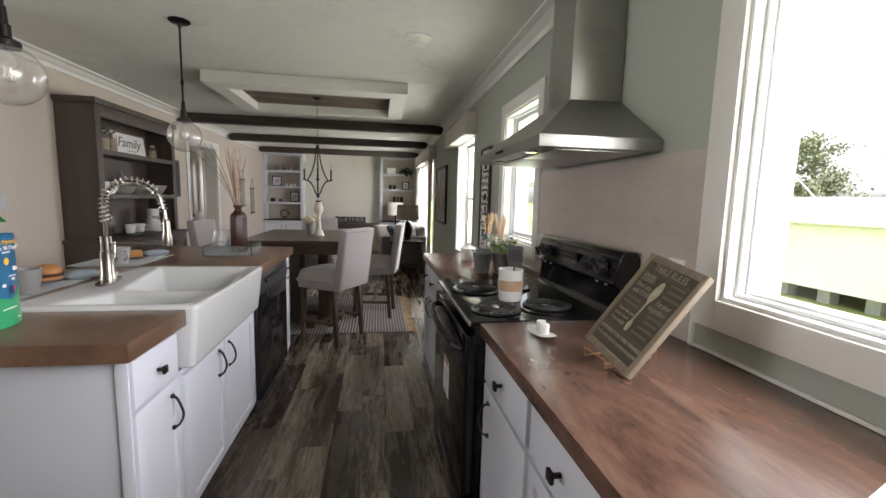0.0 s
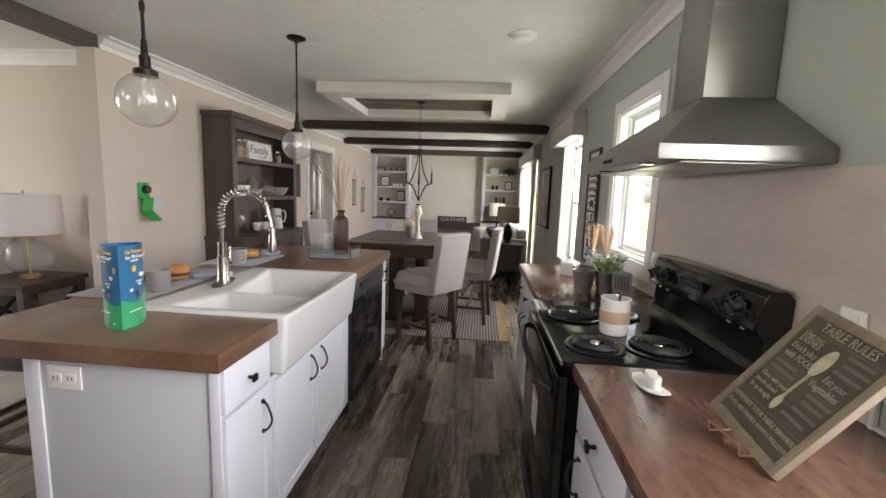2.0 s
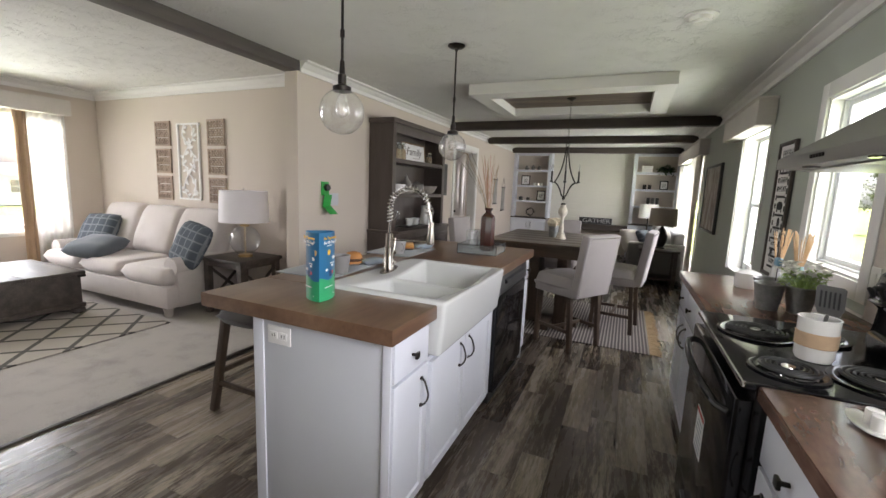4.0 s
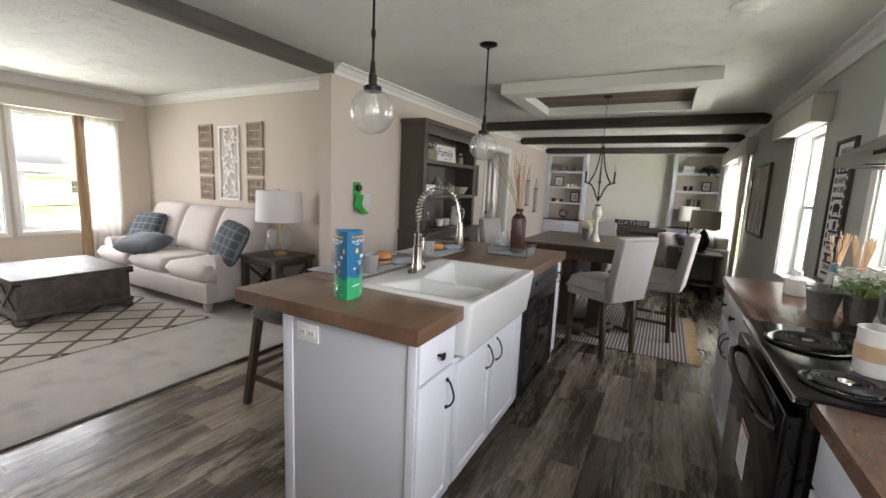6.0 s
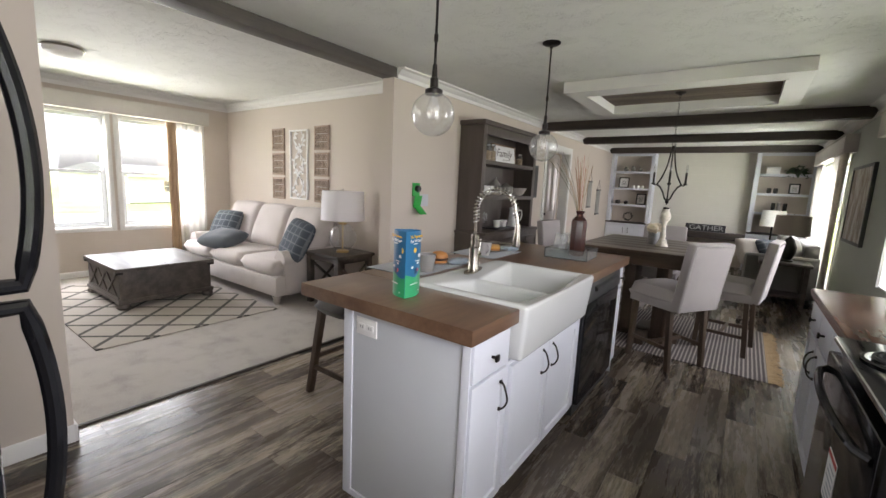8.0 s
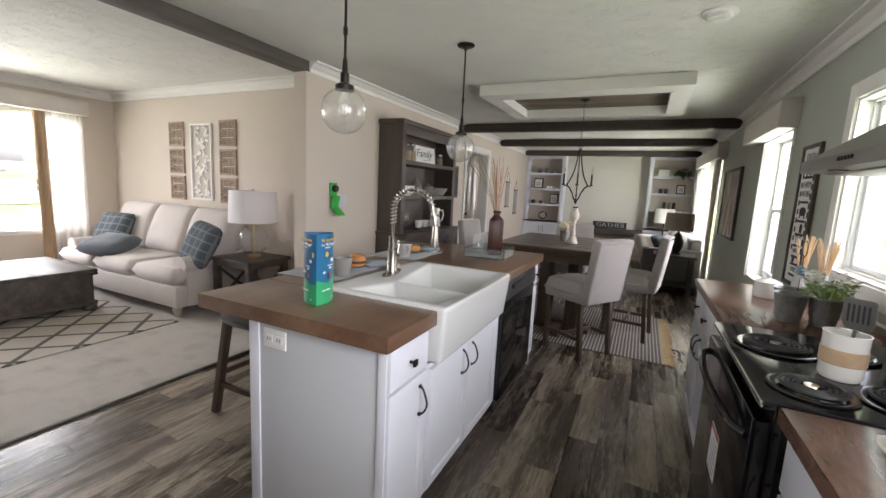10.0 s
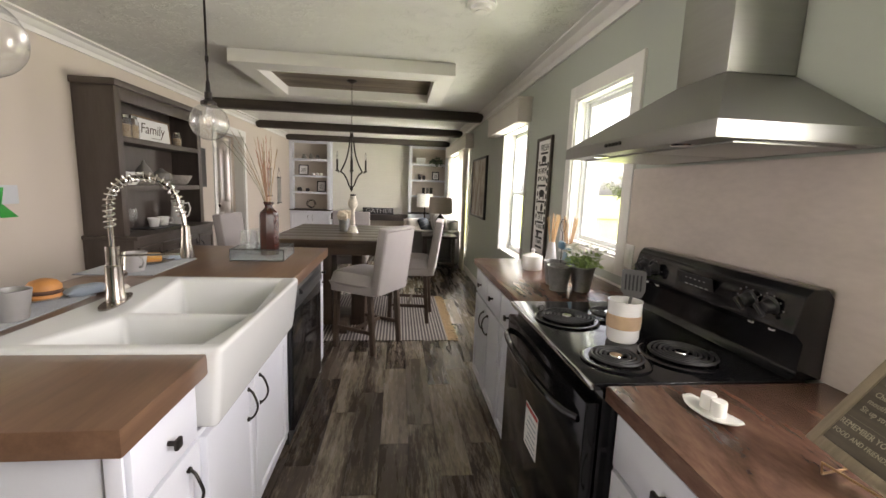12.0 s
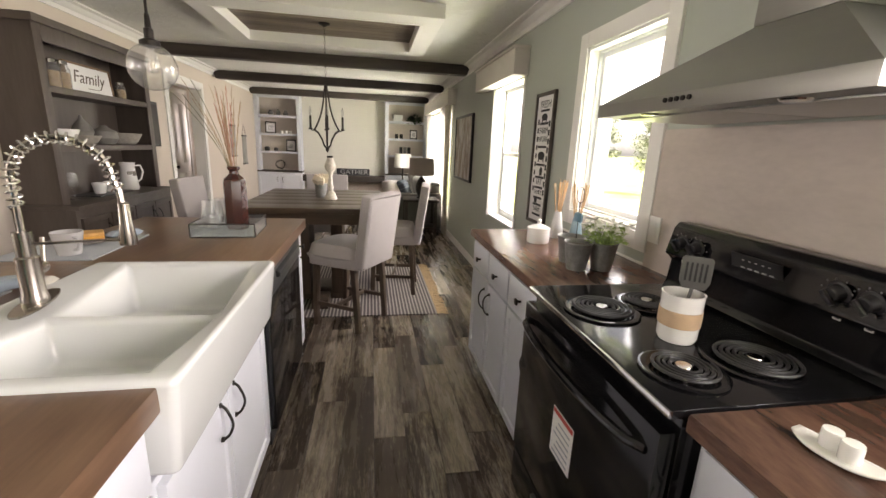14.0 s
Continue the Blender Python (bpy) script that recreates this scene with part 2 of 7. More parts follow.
def pane_glass(name):
    """Thin clear window glass: light passes, with a slight reflection."""
    mt, nt, b = material(name)
    tr = node(nt, "ShaderNodeBsdfTransparent", Color=(0.93, 0.95, 0.95, 1))
    gl = node(nt, "ShaderNodeBsdfGlossy", Roughness=0.02)
    mx = node(nt, "ShaderNodeMixShader", Fac=0.05)
    nt.links.new(tr.outputs[0], mx.inputs[1]), nt.links.new(gl.outputs[0], mx.inputs[2])
    nt.links.new(mx.outputs[0], nt.nodes["Material Output"].inputs["Surface"])
    return mt


WALL = plain("greige_paint", (0.575, 0.505, 0.435), 0.75, var=0.03, scale=1.2, grain=220, bumps=0.12)
SAGE = plain("sage_paint", (0.40, 0.43, 0.38), 0.7, var=0.03, scale=1.2, grain=220, bumps=0.12)
PANEL = plain("backsplash_panel", (0.49, 0.43, 0.385), 0.35, var=0.14, scale=3.0, grain=24, bumps=0.08, stretch=(1, 1, 2.5))
TRIM = plain("white_trim_paint", (0.74, 0.73, 0.70), 0.45, var=0.03, scale=4, grain=90, bumps=0.04)
CABINET = plain("white_cabinet_paint", (0.65, 0.665, 0.715), 0.4, var=0.03, scale=5, grain=120, bumps=0.05)
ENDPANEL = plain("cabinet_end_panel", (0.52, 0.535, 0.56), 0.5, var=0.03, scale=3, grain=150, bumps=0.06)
BLACK = plain("black_gloss_enamel", (0.007, 0.007, 0.008), 0.10, var=0.2, scale=3, grain=30, bumps=0.0)
BLACKMATT = plain("black_plastic", (0.018, 0.018, 0.019), 0.4, var=0.2, scale=6, grain=200, bumps=0.08)
IRON = plain("dark_bronze", (0.028, 0.024, 0.021), 0.38, metal=0.7, var=0.25, scale=12, grain=150, bumps=0.06)
STEEL = plain("brushed_steel", (0.34, 0.335, 0.32), 0.42, metal=1.0, var=0.08, scale=3, grain=90, bumps=0.03, stretch=(1, 1, 14))
NICKEL = plain("brushed_nickel", (0.40, 0.365, 0.325), 0.24, metal=1.0, var=0.06, scale=8, grain=160, bumps=0.02)
CHROME = plain("chrome", (0.75, 0.74, 0.72), 0.12, metal=1.0, var=0.04, scale=8, grain=100, bumps=0.0)
ENAMEL = plain("white_sink_enamel", (0.62, 0.63, 0.62), 0.08, var=0.02, scale=3, grain=20, bumps=0.0)
CERAMIC = plain("white_ceramic", (0.78, 0.77, 0.74), 0.2, var=0.03, scale=9, grain=60, bumps=0.02)
COUNTER = wood("walnut_laminate", (0.045, 0.022, 0.015), (0.115, 0.060, 0.042), (0.19, 0.108, 0.077), 0.25, "y", 0.62, 0.03, warp=1.8, stretch=0.26)
ISLETOP = wood("island_wood_top", (0.10, 0.055, 0.033), (0.145, 0.082, 0.05), (0.20, 0.122, 0.076), 0.28, "y", 0.6, 0.03, warp=0.9)
HUTCH = wood("hutch_brown_paint", (0.062, 0.047, 0.038), (0.074, 0.057, 0.047), (0.090, 0.071, 0.060), 0.5, "z", 1.2, 0.1)
BEAM = wood("dark_beam_stain", (0.026, 0.020, 0.016), (0.040, 0.030, 0.024), (0.062, 0.048, 0.038), 0.55, "x", 1.2, 0.2)
BEAMY = wood("dark_beam_stain_long", (0.05, 0.042, 0.036), (0.065, 0.055, 0.047), (0.085, 0.072, 0.06), 0.55, "y", 1.2, 0.2)
TABLE = wood("dark_table_wood", (0.042, 0.026, 0.016), (0.066, 0.043, 0.027), (0.10, 0.068, 0.045), 0.28, "x", 1.0, 0.1)
LEG = wood("dark_leg_wood", (0.045, 0.028, 0.018), (0.07, 0.046, 0.031), (0.105, 0.072, 0.05), 0.5, "z", 1.4, 0.1)
RUSTIC = wood("weathered_brown_wood", (0.032, 0.026, 0.021), (0.055, 0.044, 0.036), (0.098, 0.080, 0.066), 0.5, "x", 1.2, 0.2)
TRAYWOOD = wood("grey_brown_tray_boards", (0.075, 0.055, 0.04), (0.13, 0.10, 0.075), (0.21, 0.17, 0.13), 0.6, "x", 1.0, 0.15, random_piece=True)
LINEN = fabric("taupe_linen", (0.36, 0.33, 0.32), 0.1)
SOFA = fabric("cream_sofa_fabric", (0.50, 0.455, 0.425), 0.08, weave=500)
CLEAR = thin_glass("clear_glass")
PANE = pane_glass("window_pane")
VINYL = plain("white_window_vinyl", (0.80, 0.82, 0.83), 0.35, var=0.02, scale=4, grain=80, bumps=0.0)
WHITE = plain("white_plain", (0.78, 0.77, 0.75), 0.6, var=0.03, scale=6, grain=60, bumps=0.05)
INK = plain("black_print", (0.02, 0.02, 0.02), 0.7, var=0.1, scale=20, grain=200, bumps=0.0)


def ceiling_material():
    """White ceiling with a trowelled knock-down texture."""
    mt, nt, b = material("knockdown_ceiling")
    v = coords(nt)
    big = noise_tex(nt, v, 9, 5, 0.6)
    mid = noise_tex(nt, v, 34, 5, 0.65)
    patch = ramp(nt, big, [(0.45, (0, 0, 0)), (0.62, (1, 1, 1))])
    splat = ramp(nt, mid, [(0.46, (0, 0, 0)), (0.54, (1, 1, 1))])
    mul = node(nt, "ShaderNodeMath", operation="MULTIPLY")
    nt.links.new(patch, mul.inputs[0]), nt.links.new(splat, mul.inputs[1])
    slow = noise_tex(nt, v, 1.3)
    nt.links.new(ramp(nt, slow, [(0.3, (0.68, 0.68, 0.65)), (0.7, (0.74, 0.74, 0.71))]), b.inputs["Base Color"])
    b.inputs["Roughness"].default_value = 0.85
    bump(nt, b, mul.outputs[0], 0.75, 0.006)
    return mt


CEILING = ceiling_material()


def floor_material(name, tone, worn_from, worn_to):
    """Weathered plank vinyl: brown boards, ragged pale flecks where the print is worn. worn_from, worn_to: where the wear begins and is full."""
    mt, nt, b = material(name)
    oi = nt.nodes.new("ShaderNodeObjectInfo")
    geo = nt.nodes.new("ShaderNodeNewGeometry")
    rnd = node(nt, "ShaderNodeMath", operation="ADD")
    nt.links.new(oi.outputs["Random"], rnd.inputs[0]), nt.links.new(geo.outputs["Random Per Island"], rnd.inputs[1])
    fr = node(nt, "ShaderNodeMath", operation="FRACT")
    nt.links.new(rnd.outputs[0], fr.inputs[0])
    sc = node(nt, "ShaderNodeMath", operation="MULTIPLY")
    sc.inputs[1].default_value = 61.0
    nt.links.new(fr.outputs[0], sc.inputs[0])

    def field(stretch):
        mp = node(nt, "ShaderNodeMapping")
        mp.inputs["Scale"].default_value = (1, stretch, 1)
        nt.links.new(geo.outputs["Position"], mp.inputs[0])
        sh = node(nt, "ShaderNodeVectorMath", operation="ADD")
        nt.links.new(mp.outputs[0], sh.inputs[0]), nt.links.new(sc.outputs[0], sh.inputs[1])
        return sh.outputs[0]

    long, mid = field(0.10), field(0.15)
    grain, fleck = noise_tex(nt, long, 16, 6, 0.65), noise_tex(nt, mid, 52, 8, 0.78)
    patch, fine = noise_tex(nt, mid, 11, 5, 0.65), noise_tex(nt, long, 190, 3, 0.7)
    lo, md, hi = [c * 0.55 for c in tone], tone, [c * 1.5 for c in tone]
    base = ramp(nt, grain, [(0.32, lo), (0.5, md), (0.70, hi)])
    one = node(nt, "ShaderNodeMapRange", To_Min=0.78, To_Max=1.28)
    nt.links.new(fr.outputs[0], one.inputs[0])
    mul = node(nt, "ShaderNodeMixRGB", blend_type="MULTIPLY", Fac=1.0)
    nt.links.new(base, mul.inputs[1]), nt.links.new(one.outputs[0], mul.inputs[2])
    # wear gathers in ragged patches along the board
    a1 = node(nt, "ShaderNodeMath", operation="MULTIPLY_ADD")
    a1.inputs[1].default_value = 0.9
    nt.links.new(patch, a1.inputs[0]), nt.links.new(fleck, a1.inputs[2])
    a2 = node(nt, "ShaderNodeMath", operation="MULTIPLY_ADD")
    a2.inputs[1].default_value = 0.28
    nt.links.new(fine, a2.inputs[0]), nt.links.new(a1.outputs[0], a2.inputs[2])
    half = node(nt, "ShaderNodeMath", operation="MULTIPLY")
    half.inputs[1].default_value = 0.5
    nt.links.new(a2.outputs[0], half.inputs[0])
    worn = ramp(nt, half.outputs[0], [(worn_from, (0, 0, 0)), (worn_to, (0.85, 0.85, 0.85))])
    mx = node(nt, "ShaderNodeMixRGB", blend_type="MIX")
    nt.links.new(worn, mx.inputs[0]), nt.links.new(mul.outputs[0], mx.inputs[1])
    mx.inputs[2].default_value = (0.35, 0.295, 0.23, 1)
    nt.links.new(mx.outputs[0], b.inputs["Base Color"])
    rr = node(nt, "ShaderNodeMapRange", To_Min=0.20, To_Max=0.34)
    nt.links.new(grain, rr.inputs[0]), nt.links.new(rr.outputs[0], b.inputs["Roughness"])
    bump(nt, b, fine, 0.10, 0.001)
    return mt


FLOORS = [
    floor_material("plank_dark_brown", (0.046, 0.033, 0.024), 0.555, 0.69),
    floor_material("plank_flecked", (0.060, 0.044, 0.032), 0.505, 0.61),
    floor_material("plank_grey_brown", (0.088, 0.068, 0.053), 0.55, 0.68),
    floor_material("plank_pale_worn", (0.150, 0.118, 0.090), 0.475, 0.61),
]

# ---- the shell ----
SOUTH, NORTH = -1.6, 10.75
LRX, LRY, LRC = -6.50, 3.70, 2.47


def wall_panels(m, axis, p0, p1, a0, a1, z0, z1, holes):
    """A wall slab with rectangular openings. axis: the direction it runs along; p0, p1: its two faces."""
    cuts = sorted({a0, a1, *[h[0] for h in holes], *[h[1] for h in holes]})
    for s, e in zip(cuts, cuts[1:]):
        hs = sorted([h for h in holes if h[0] <= s and h[1] >= e], key=lambda h: h[2])
        lev = z0
        for h in hs + [None]:
            top = h[2] if h else z1
            if top > lev + 1e-4:
                if axis == "y":
                    m.box(p0, p1, s, e, lev, top)
                else:
                    m.box(s, e, p0, p1, lev, top)
            lev = h[3] if h else lev
    bmesh.ops.remove_doubles(m.bm, verts=m.bm.verts, dist=1e-4)
    return m


W1, W2, W3, W4 = (-0.75, 1.215, 1.075, 2.10), (2.668, 3.345, 1.06, 1.985), (4.36, 5.21, 0.72, 1.99), (7.5, 9.75, 0.30, 1.99)
# the first living room opening is added, unseen, for more daylight inside
LW = [(0.60, 1.18, 0.64, 2.08), (1.28, 2.125, 0.64, 2.08), (2.255, 3.28, 0.64, 2.08)]
solid("wall_east", wall_panels(M(), "y", EAST, EAST + 0.20, SOUTH, NORTH, 0, 2.6, [W1, W2, W3, W4]), SAGE, "sage green painted wall with tall windows", kind="structure", smooth=0)
DOORWAY = (6.66, 7.68, 0.0, 2.06)
solid("wall_west", wall_panels(M(), "y", WEST - 0.14, WEST, 3.10, NORTH, 0, 2.6, [DOORWAY]), WALL, "warm greige painted wall with a doorway", kind="structure", smooth=0)
solid("wall_stub", M().box(WEST - 0.14, WEST, SOUTH, 0.78, 0, 2.6), WALL, "greige wall end beside the opening to the living room", kind="structure", smooth=0)
solid("wall_north", M().box(WEST - 0.14, EAST + 0.17, NORTH, NORTH + 0.15, 0, 2.6), WALL, "pale greige end wall", kind="structure", smooth=0)
solid("wall_south", M().box(LRX - 0.15, EAST + 0.2, SOUTH - 0.15, SOUTH, 0, 2.6), WALL, "plain greige wall closing the kitchen", kind="structure", smooth=0)
solid("wall_living_north", M().box(LRX - 0.15, WEST - 0.14, LRY, LRY + 0.15, 0, 2.6), WALL, "warm greige living room wall behind the sofa", kind="structure", smooth=0)
solid("wall_living_west", wall_panels(M(), "y", LRX - 0.15, LRX, SOUTH, LRY, 0, 2.6, LW), WALL, "warm greige living room wall with a pair of windows", kind="structure", smooth=0)
# hall behind the doorway
solid("wall_hall_west", M().box(WEST - 0.62, WEST - 0.50, 3.9, NORTH, 0, 2.6), WALL, "greige hall wall seen through the doorway", kind="structure", smooth=0)
# the opening in the end wall is invented, to let the hall lamp in
solid("wall_hall_north", wall_panels(M(), "x", NORTH, NORTH + 0.12, WEST - 0.50, WEST - 0.14, 0, 2.6, [(WEST - 0.47, WEST - 0.17, 0.9, 2.05)]), WALL, "greige hall end wall with an added, unseen opening for light", kind="structure", smooth=0)

solid("floor", M().box(LRX - 0.15, EAST + 0.17, SOUTH - 0.15, NORTH + 0.15, -0.12, -0.004), plain("dark_floor_joint", (0.03, 0.026, 0.022), 0.6), "dark weathered wood-plank vinyl floor", kind="structure", smooth=0)
CARPET = fabric("grey_beige_carpet", (0.31, 0.285, 0.255), 0.3, weave=150, bumps=0.9, sheen=0.1)
solid("carpet", M().box(LRX, -2.50, SOUTH, LRY, -0.003, 0.014), CARPET, "plush grey-beige wall-to-wall living room carpet", kind="structure", smooth=0)
solid("carpet_hall", M().box(WEST - 0.50, WEST - 0.14, LRY + 0.15, NORTH, -0.003, 0.014), CARPET, "grey-beige hall carpet", kind="structure", smooth=0)
solid("floor_strip", M().box(-2.505, -2.478, 0.79, 3.10, -0.003, 0.012, 0.004), BEAM, "dark metal strip between carpet and plank floor", kind="structure")

# ceilings
TX0, TX1, TY0, TY1 = -1.10, 0.43, 4.43, 5.44
m = M()
for x0, x1, y0, y1 in ((WEST - 0.14, TX0, SOUTH, NORTH), (TX1, EAST + 0.17, SOUTH, NORTH), (TX0, TX1, SOUTH, TY0), (TX0, TX1, TY1, NORTH)):
    m.box(x0, x1, y0, y1, CEIL, CEIL + 0.12)
solid("ceiling", m, CEILING, "off-white ceiling with trowelled texture", kind="structure", smooth=0)
solid("ceiling_living", M().box(LRX - 0.15, WEST - 0.14, SOUTH - 0.15, LRY + 0.15, LRC, LRC + 0.12), CEILING, "off-white textured living room ceiling", kind="structure", smooth=0)
solid("ceiling_hall", M().box(WEST - 0.62, WEST - 0.14, LRY + 0.15, NORTH + 0.12, 2.41, 2.53), CEILING, "off-white hall ceiling", kind="structure", smooth=0)

# tray recess lined with boards, in a wide white frame
tray = thing("ceiling_tray", "recessed ceiling tray with white frame and grey-brown boards", "ceiling tray", (TX0 + TX1) / 2, (TY0 + TY1) / 2, CEIL, kind="structure")
hx, hy = (TX1 - TX0) / 2, (TY1 - TY0) / 2
FR = 0.14
m = M()
for x0, x1, y0, y1 in ((-hx - FR, hx + FR, -hy - 0.20, -hy), (-hx - FR, hx + FR, hy, hy + 0.135), (-hx - FR, -hx, -hy, hy), (hx, hx + FR, -hy, hy)):
    m.box(x0, x1, y0, y1, -0.10, -0.001)
part("frame", m, TRIM, tray)
m = M()
for x0, x1, y0, y1 in ((-hx, hx, -hy, -hy + 0.02), (-hx, hx, hy - 0.02, hy), (-hx, -hx + 0.02, -hy + 0.02, hy - 0.02), (hx - 0.02, hx, -hy + 0.02, hy - 0.02)):
    m.box(x0, x1, y0, y1, -0.104, 0.02)
part("lining", m, TRIM, tray, smooth=0)
nb = 9
bw = (2 * hy) / nb
for k in range(nb):
    part("board", M().box(-hx, hx, -hy + k * bw + 0.002, -hy + (k + 1) * bw - 0.002, -0.016, -0.001, 0.002, seg=1), TRAYWOOD, tray)
part("backing", M().box(-hx, hx, -hy, hy, 0.0, 0.02), BEAM, tray)

# dark beams across the dining room
beams = []
for y in (6.43, 8.27, 10.17):
    m = M()
    m.prism([(-2.35, 2.408), (-2.31, 2.288), (1.22, 2.288), (1.262, 2.408)], y - 0.065, y + 0.065, "y", 0.006)
    beams.append(solid("beam", m, BEAM, "dark-stained decorative ceiling beam with angled ends", "ceiling beam", kind="structure"))
solid("beam_opening", M().box(WEST - 0.145, WEST + 0.004, SOUTH, 3.13, 2.325, LRC, 0.004), BEAMY, "dark taupe beam along the opening to the living room", kind="structure")

# crown moulding, base boards
def crown(name, axis, wall, inward, a0, a1, top, size=0.075):
    s = inward
    prof = [(wall, top), (wall + s * size, top), (wall + s * size, top - 0.012), (wall + s * 0.052, top - 0.02), (wall + s * 0.030, top - 0.048), (wall + s * 0.016, top - 0.056), (wall + s * 0.016, top - size), (wall, top - size)]
    return solid(name, M().prism(prof, a0, a1, axis), TRIM, "white crown moulding", kind="structure")


crown("crown_east", "y", EAST, -1, SOUTH, NORTH, CEIL, 0.098)
crown("crown_west", "y", WEST, 1, 3.13, NORTH, CEIL, 0.09)
crown("crown_north", "x", NORTH, -1, WEST, EAST, CEIL)
crown("crown_living_north", "x", LRY, -1, LRX, WEST - 0.14, LRC, 0.10)
crown("crown_living_west", "y", LRX, 1, SOUTH, LRY, LRC, 0.10)


def base(name, axis, wall, inward, a0, a1):
    prof = [(wall, 0), (wall + inward * 0.014, 0), (wall + inward * 0.014, 0.075), (wall + inward * 0.006, 0.09), (wall, 0.09)]
    return solid(name, M().prism(prof, a0, a1, axis), TRIM, "white baseboard", kind="structure")


base("baseboard_east", "y", EAST, -1, 3.43, 9.9)
base("baseboard_west", "y", WEST, 1, 3.1, 6.58)
base("baseboard_west_far", "y", WEST, 1, 7.77, 10.45)
base("baseboard_living_north", "x", LRY, -1, LRX, WEST - 0.14)
base("baseboard_living_west", "y", LRX, 1, SOUTH, LRY)
base("baseboard_post", "x", 3.10, -1, WEST - 0.14, WEST + 0.014)
base("baseboard_stub", "y", WEST, 1, SOUTH, 0.78)
solid("baseboard_stub_end", M().box(WEST - 0.155, WEST + 0.014, 0.78, 0.794, 0, 0.09, 0.003), TRIM, "white baseboard on the wall end", kind="structure")


# ---- windows ----
def window(name, label, side, wall, y0, y1, z0, z1, hung=True, muntins=False, trim=0.085, depth=0.165, rim=0.06, trim_mat=None):
    """A white vinyl window in a wall that runs along y. side: the way out, +1 or -1."""
    w = thing(name, label, "window", wall, (y0 + y1) / 2, z0, kind="structure")
    hw, h, s = (y1 - y0) / 2, z1 - z0, side
    d0, d1 = sorted((s * 0.0, s * depth))
    m = M()
    for a, b, c, d in ((-hw, -hw + 0.012, 0, h), (hw - 0.012, hw, 0, h), (-hw + 0.012, hw - 0.012, 0, 0.012), (-hw + 0.012, hw - 0.012, h - 0.012, h)):
        m.box(d0, d1, a, b, c, d)
    part("jamb", m, TRIM, w, smooth=0)
    m = M()
    t0, t1 = sorted((-s * 0.016, s * 0.004))
    for a, b, c, d in ((-hw - trim, -hw, -trim, h + trim), (hw, hw + trim, -trim, h + trim), (-hw, hw, h, h + trim), (-hw, hw, -trim, 0)) if trim else ((-hw - 0.01, -hw, 0, h), (hw, hw + 0.01, 0, h)):
        m.box(t0, t1, a, b, c, d, 0.003)
    part("casing", m, trim_mat or TRIM, w)
    f0, f1 = sorted((s * (depth - 0.05), s * depth))
    fr = 0.034 if hung else rim
    m = M()
    for a, b, c, d in ((-hw + 0.012, -hw + 0.012 + fr, 0.012, h - 0.012), (hw - 0.012 - fr, hw - 0.012, 0.012, h - 0.012), (-hw + 0.012 + fr, hw - 0.012 - fr, 0.012, 0.012 + fr), (-hw + 0.012 + fr, hw - 0.012 - fr, h - 0.012 - fr, h - 0.012)):
        m.box(f0, f1, a, b, c, d, 0.004)
    part("frame", m, VINYL, w)
    g0, g1 = sorted((s * (depth - 0.036), s * (depth - 0.012)))
    i = 0.046 if hung else rim + 0.012
    mid = h * 0.5
    if hung:
        m = M()
        for a, b, c, d in ((-hw + i, hw - i, mid - 0.018, mid + 0.018), (-hw + i, hw - i, i, i + 0.03), (-hw + i, -hw + i + 0.026, i, mid), (hw - i - 0.026, hw - i, i, mid)):
            m.box(g0 - s * 0.012, g1 - s * 0.012, a, b, c, d, 0.003)
        part("sash", m, VINYL, w)
        panes = ((i + 0.028, mid - 0.016), (mid + 0.016, h - i))
    else:
        panes = ((i, h - i),)
        m = M()
        for a, b, c, d in ((-hw + 0.012, -hw + 0.024, 0.012, h - 0.012), (hw - 0.024, hw - 0.012, 0.012, h - 0.012), (-hw + 0.024, hw - 0.024, 0.012, 0.024), (-hw + 0.024, hw - 0.024, h - 0.024, h - 0.012)):
            m.box(s * (depth - 0.072), s * (depth - 0.05), a, b, c, d, 0.003)
        part("stop", m, VINYL, w)
    for c, d in panes:
        p = part("pane", M().box(s * (depth - 0.026), s * (depth - 0.022), -hw + i, hw - i, c, d), PANE, w, smooth=0)
        p.visible_shadow = False
    return w


window("window_1", "large white kitchen window above the counter, bright daylight", 1, EAST, *W1, hung=False, depth=0.105, rim=0.02)
window("window_2", "white kitchen window beside the range hood", 1, EAST, *W2, hung=False, depth=0.13, rim=0.04)
window("window_3", "tall white sash window under a padded valance", 1, EAST, *W3, hung=True, trim=0.0)
window("window_4", "wide white window behind curtains at the far end", 1, EAST, *W4, hung=True, trim=0.06)
for k, lw in enumerate(LW):
    window("window_%d" % (5 + k), "white double-hung living room window, overexposed daylight", -1, LRX, *lw, hung=True, trim=0.048, depth=0.13)

# backsplash
bs = thing("backsplash", "warm grey smooth backsplash panel behind the range", "backsplash", EAST, 1.95, 0.914, kind="structure")
part("panel", M().box(-0.008, -0.001, -0.645, 0.64, 0.0, 0.60, 0.001, seg=1), PANEL, bs)
for ya, yb in ((-1.2, -0.65), (0.64, 1.47)):
    part("lip", M().box(-0.011, -0.001, ya, yb, 0.0, 0.011, 0.003), TRIM, bs)
part("lip", M().box(-0.014, -0.001, -0.656, -0.644, 0.0, 0.145, 0.002), TRIM, bs)

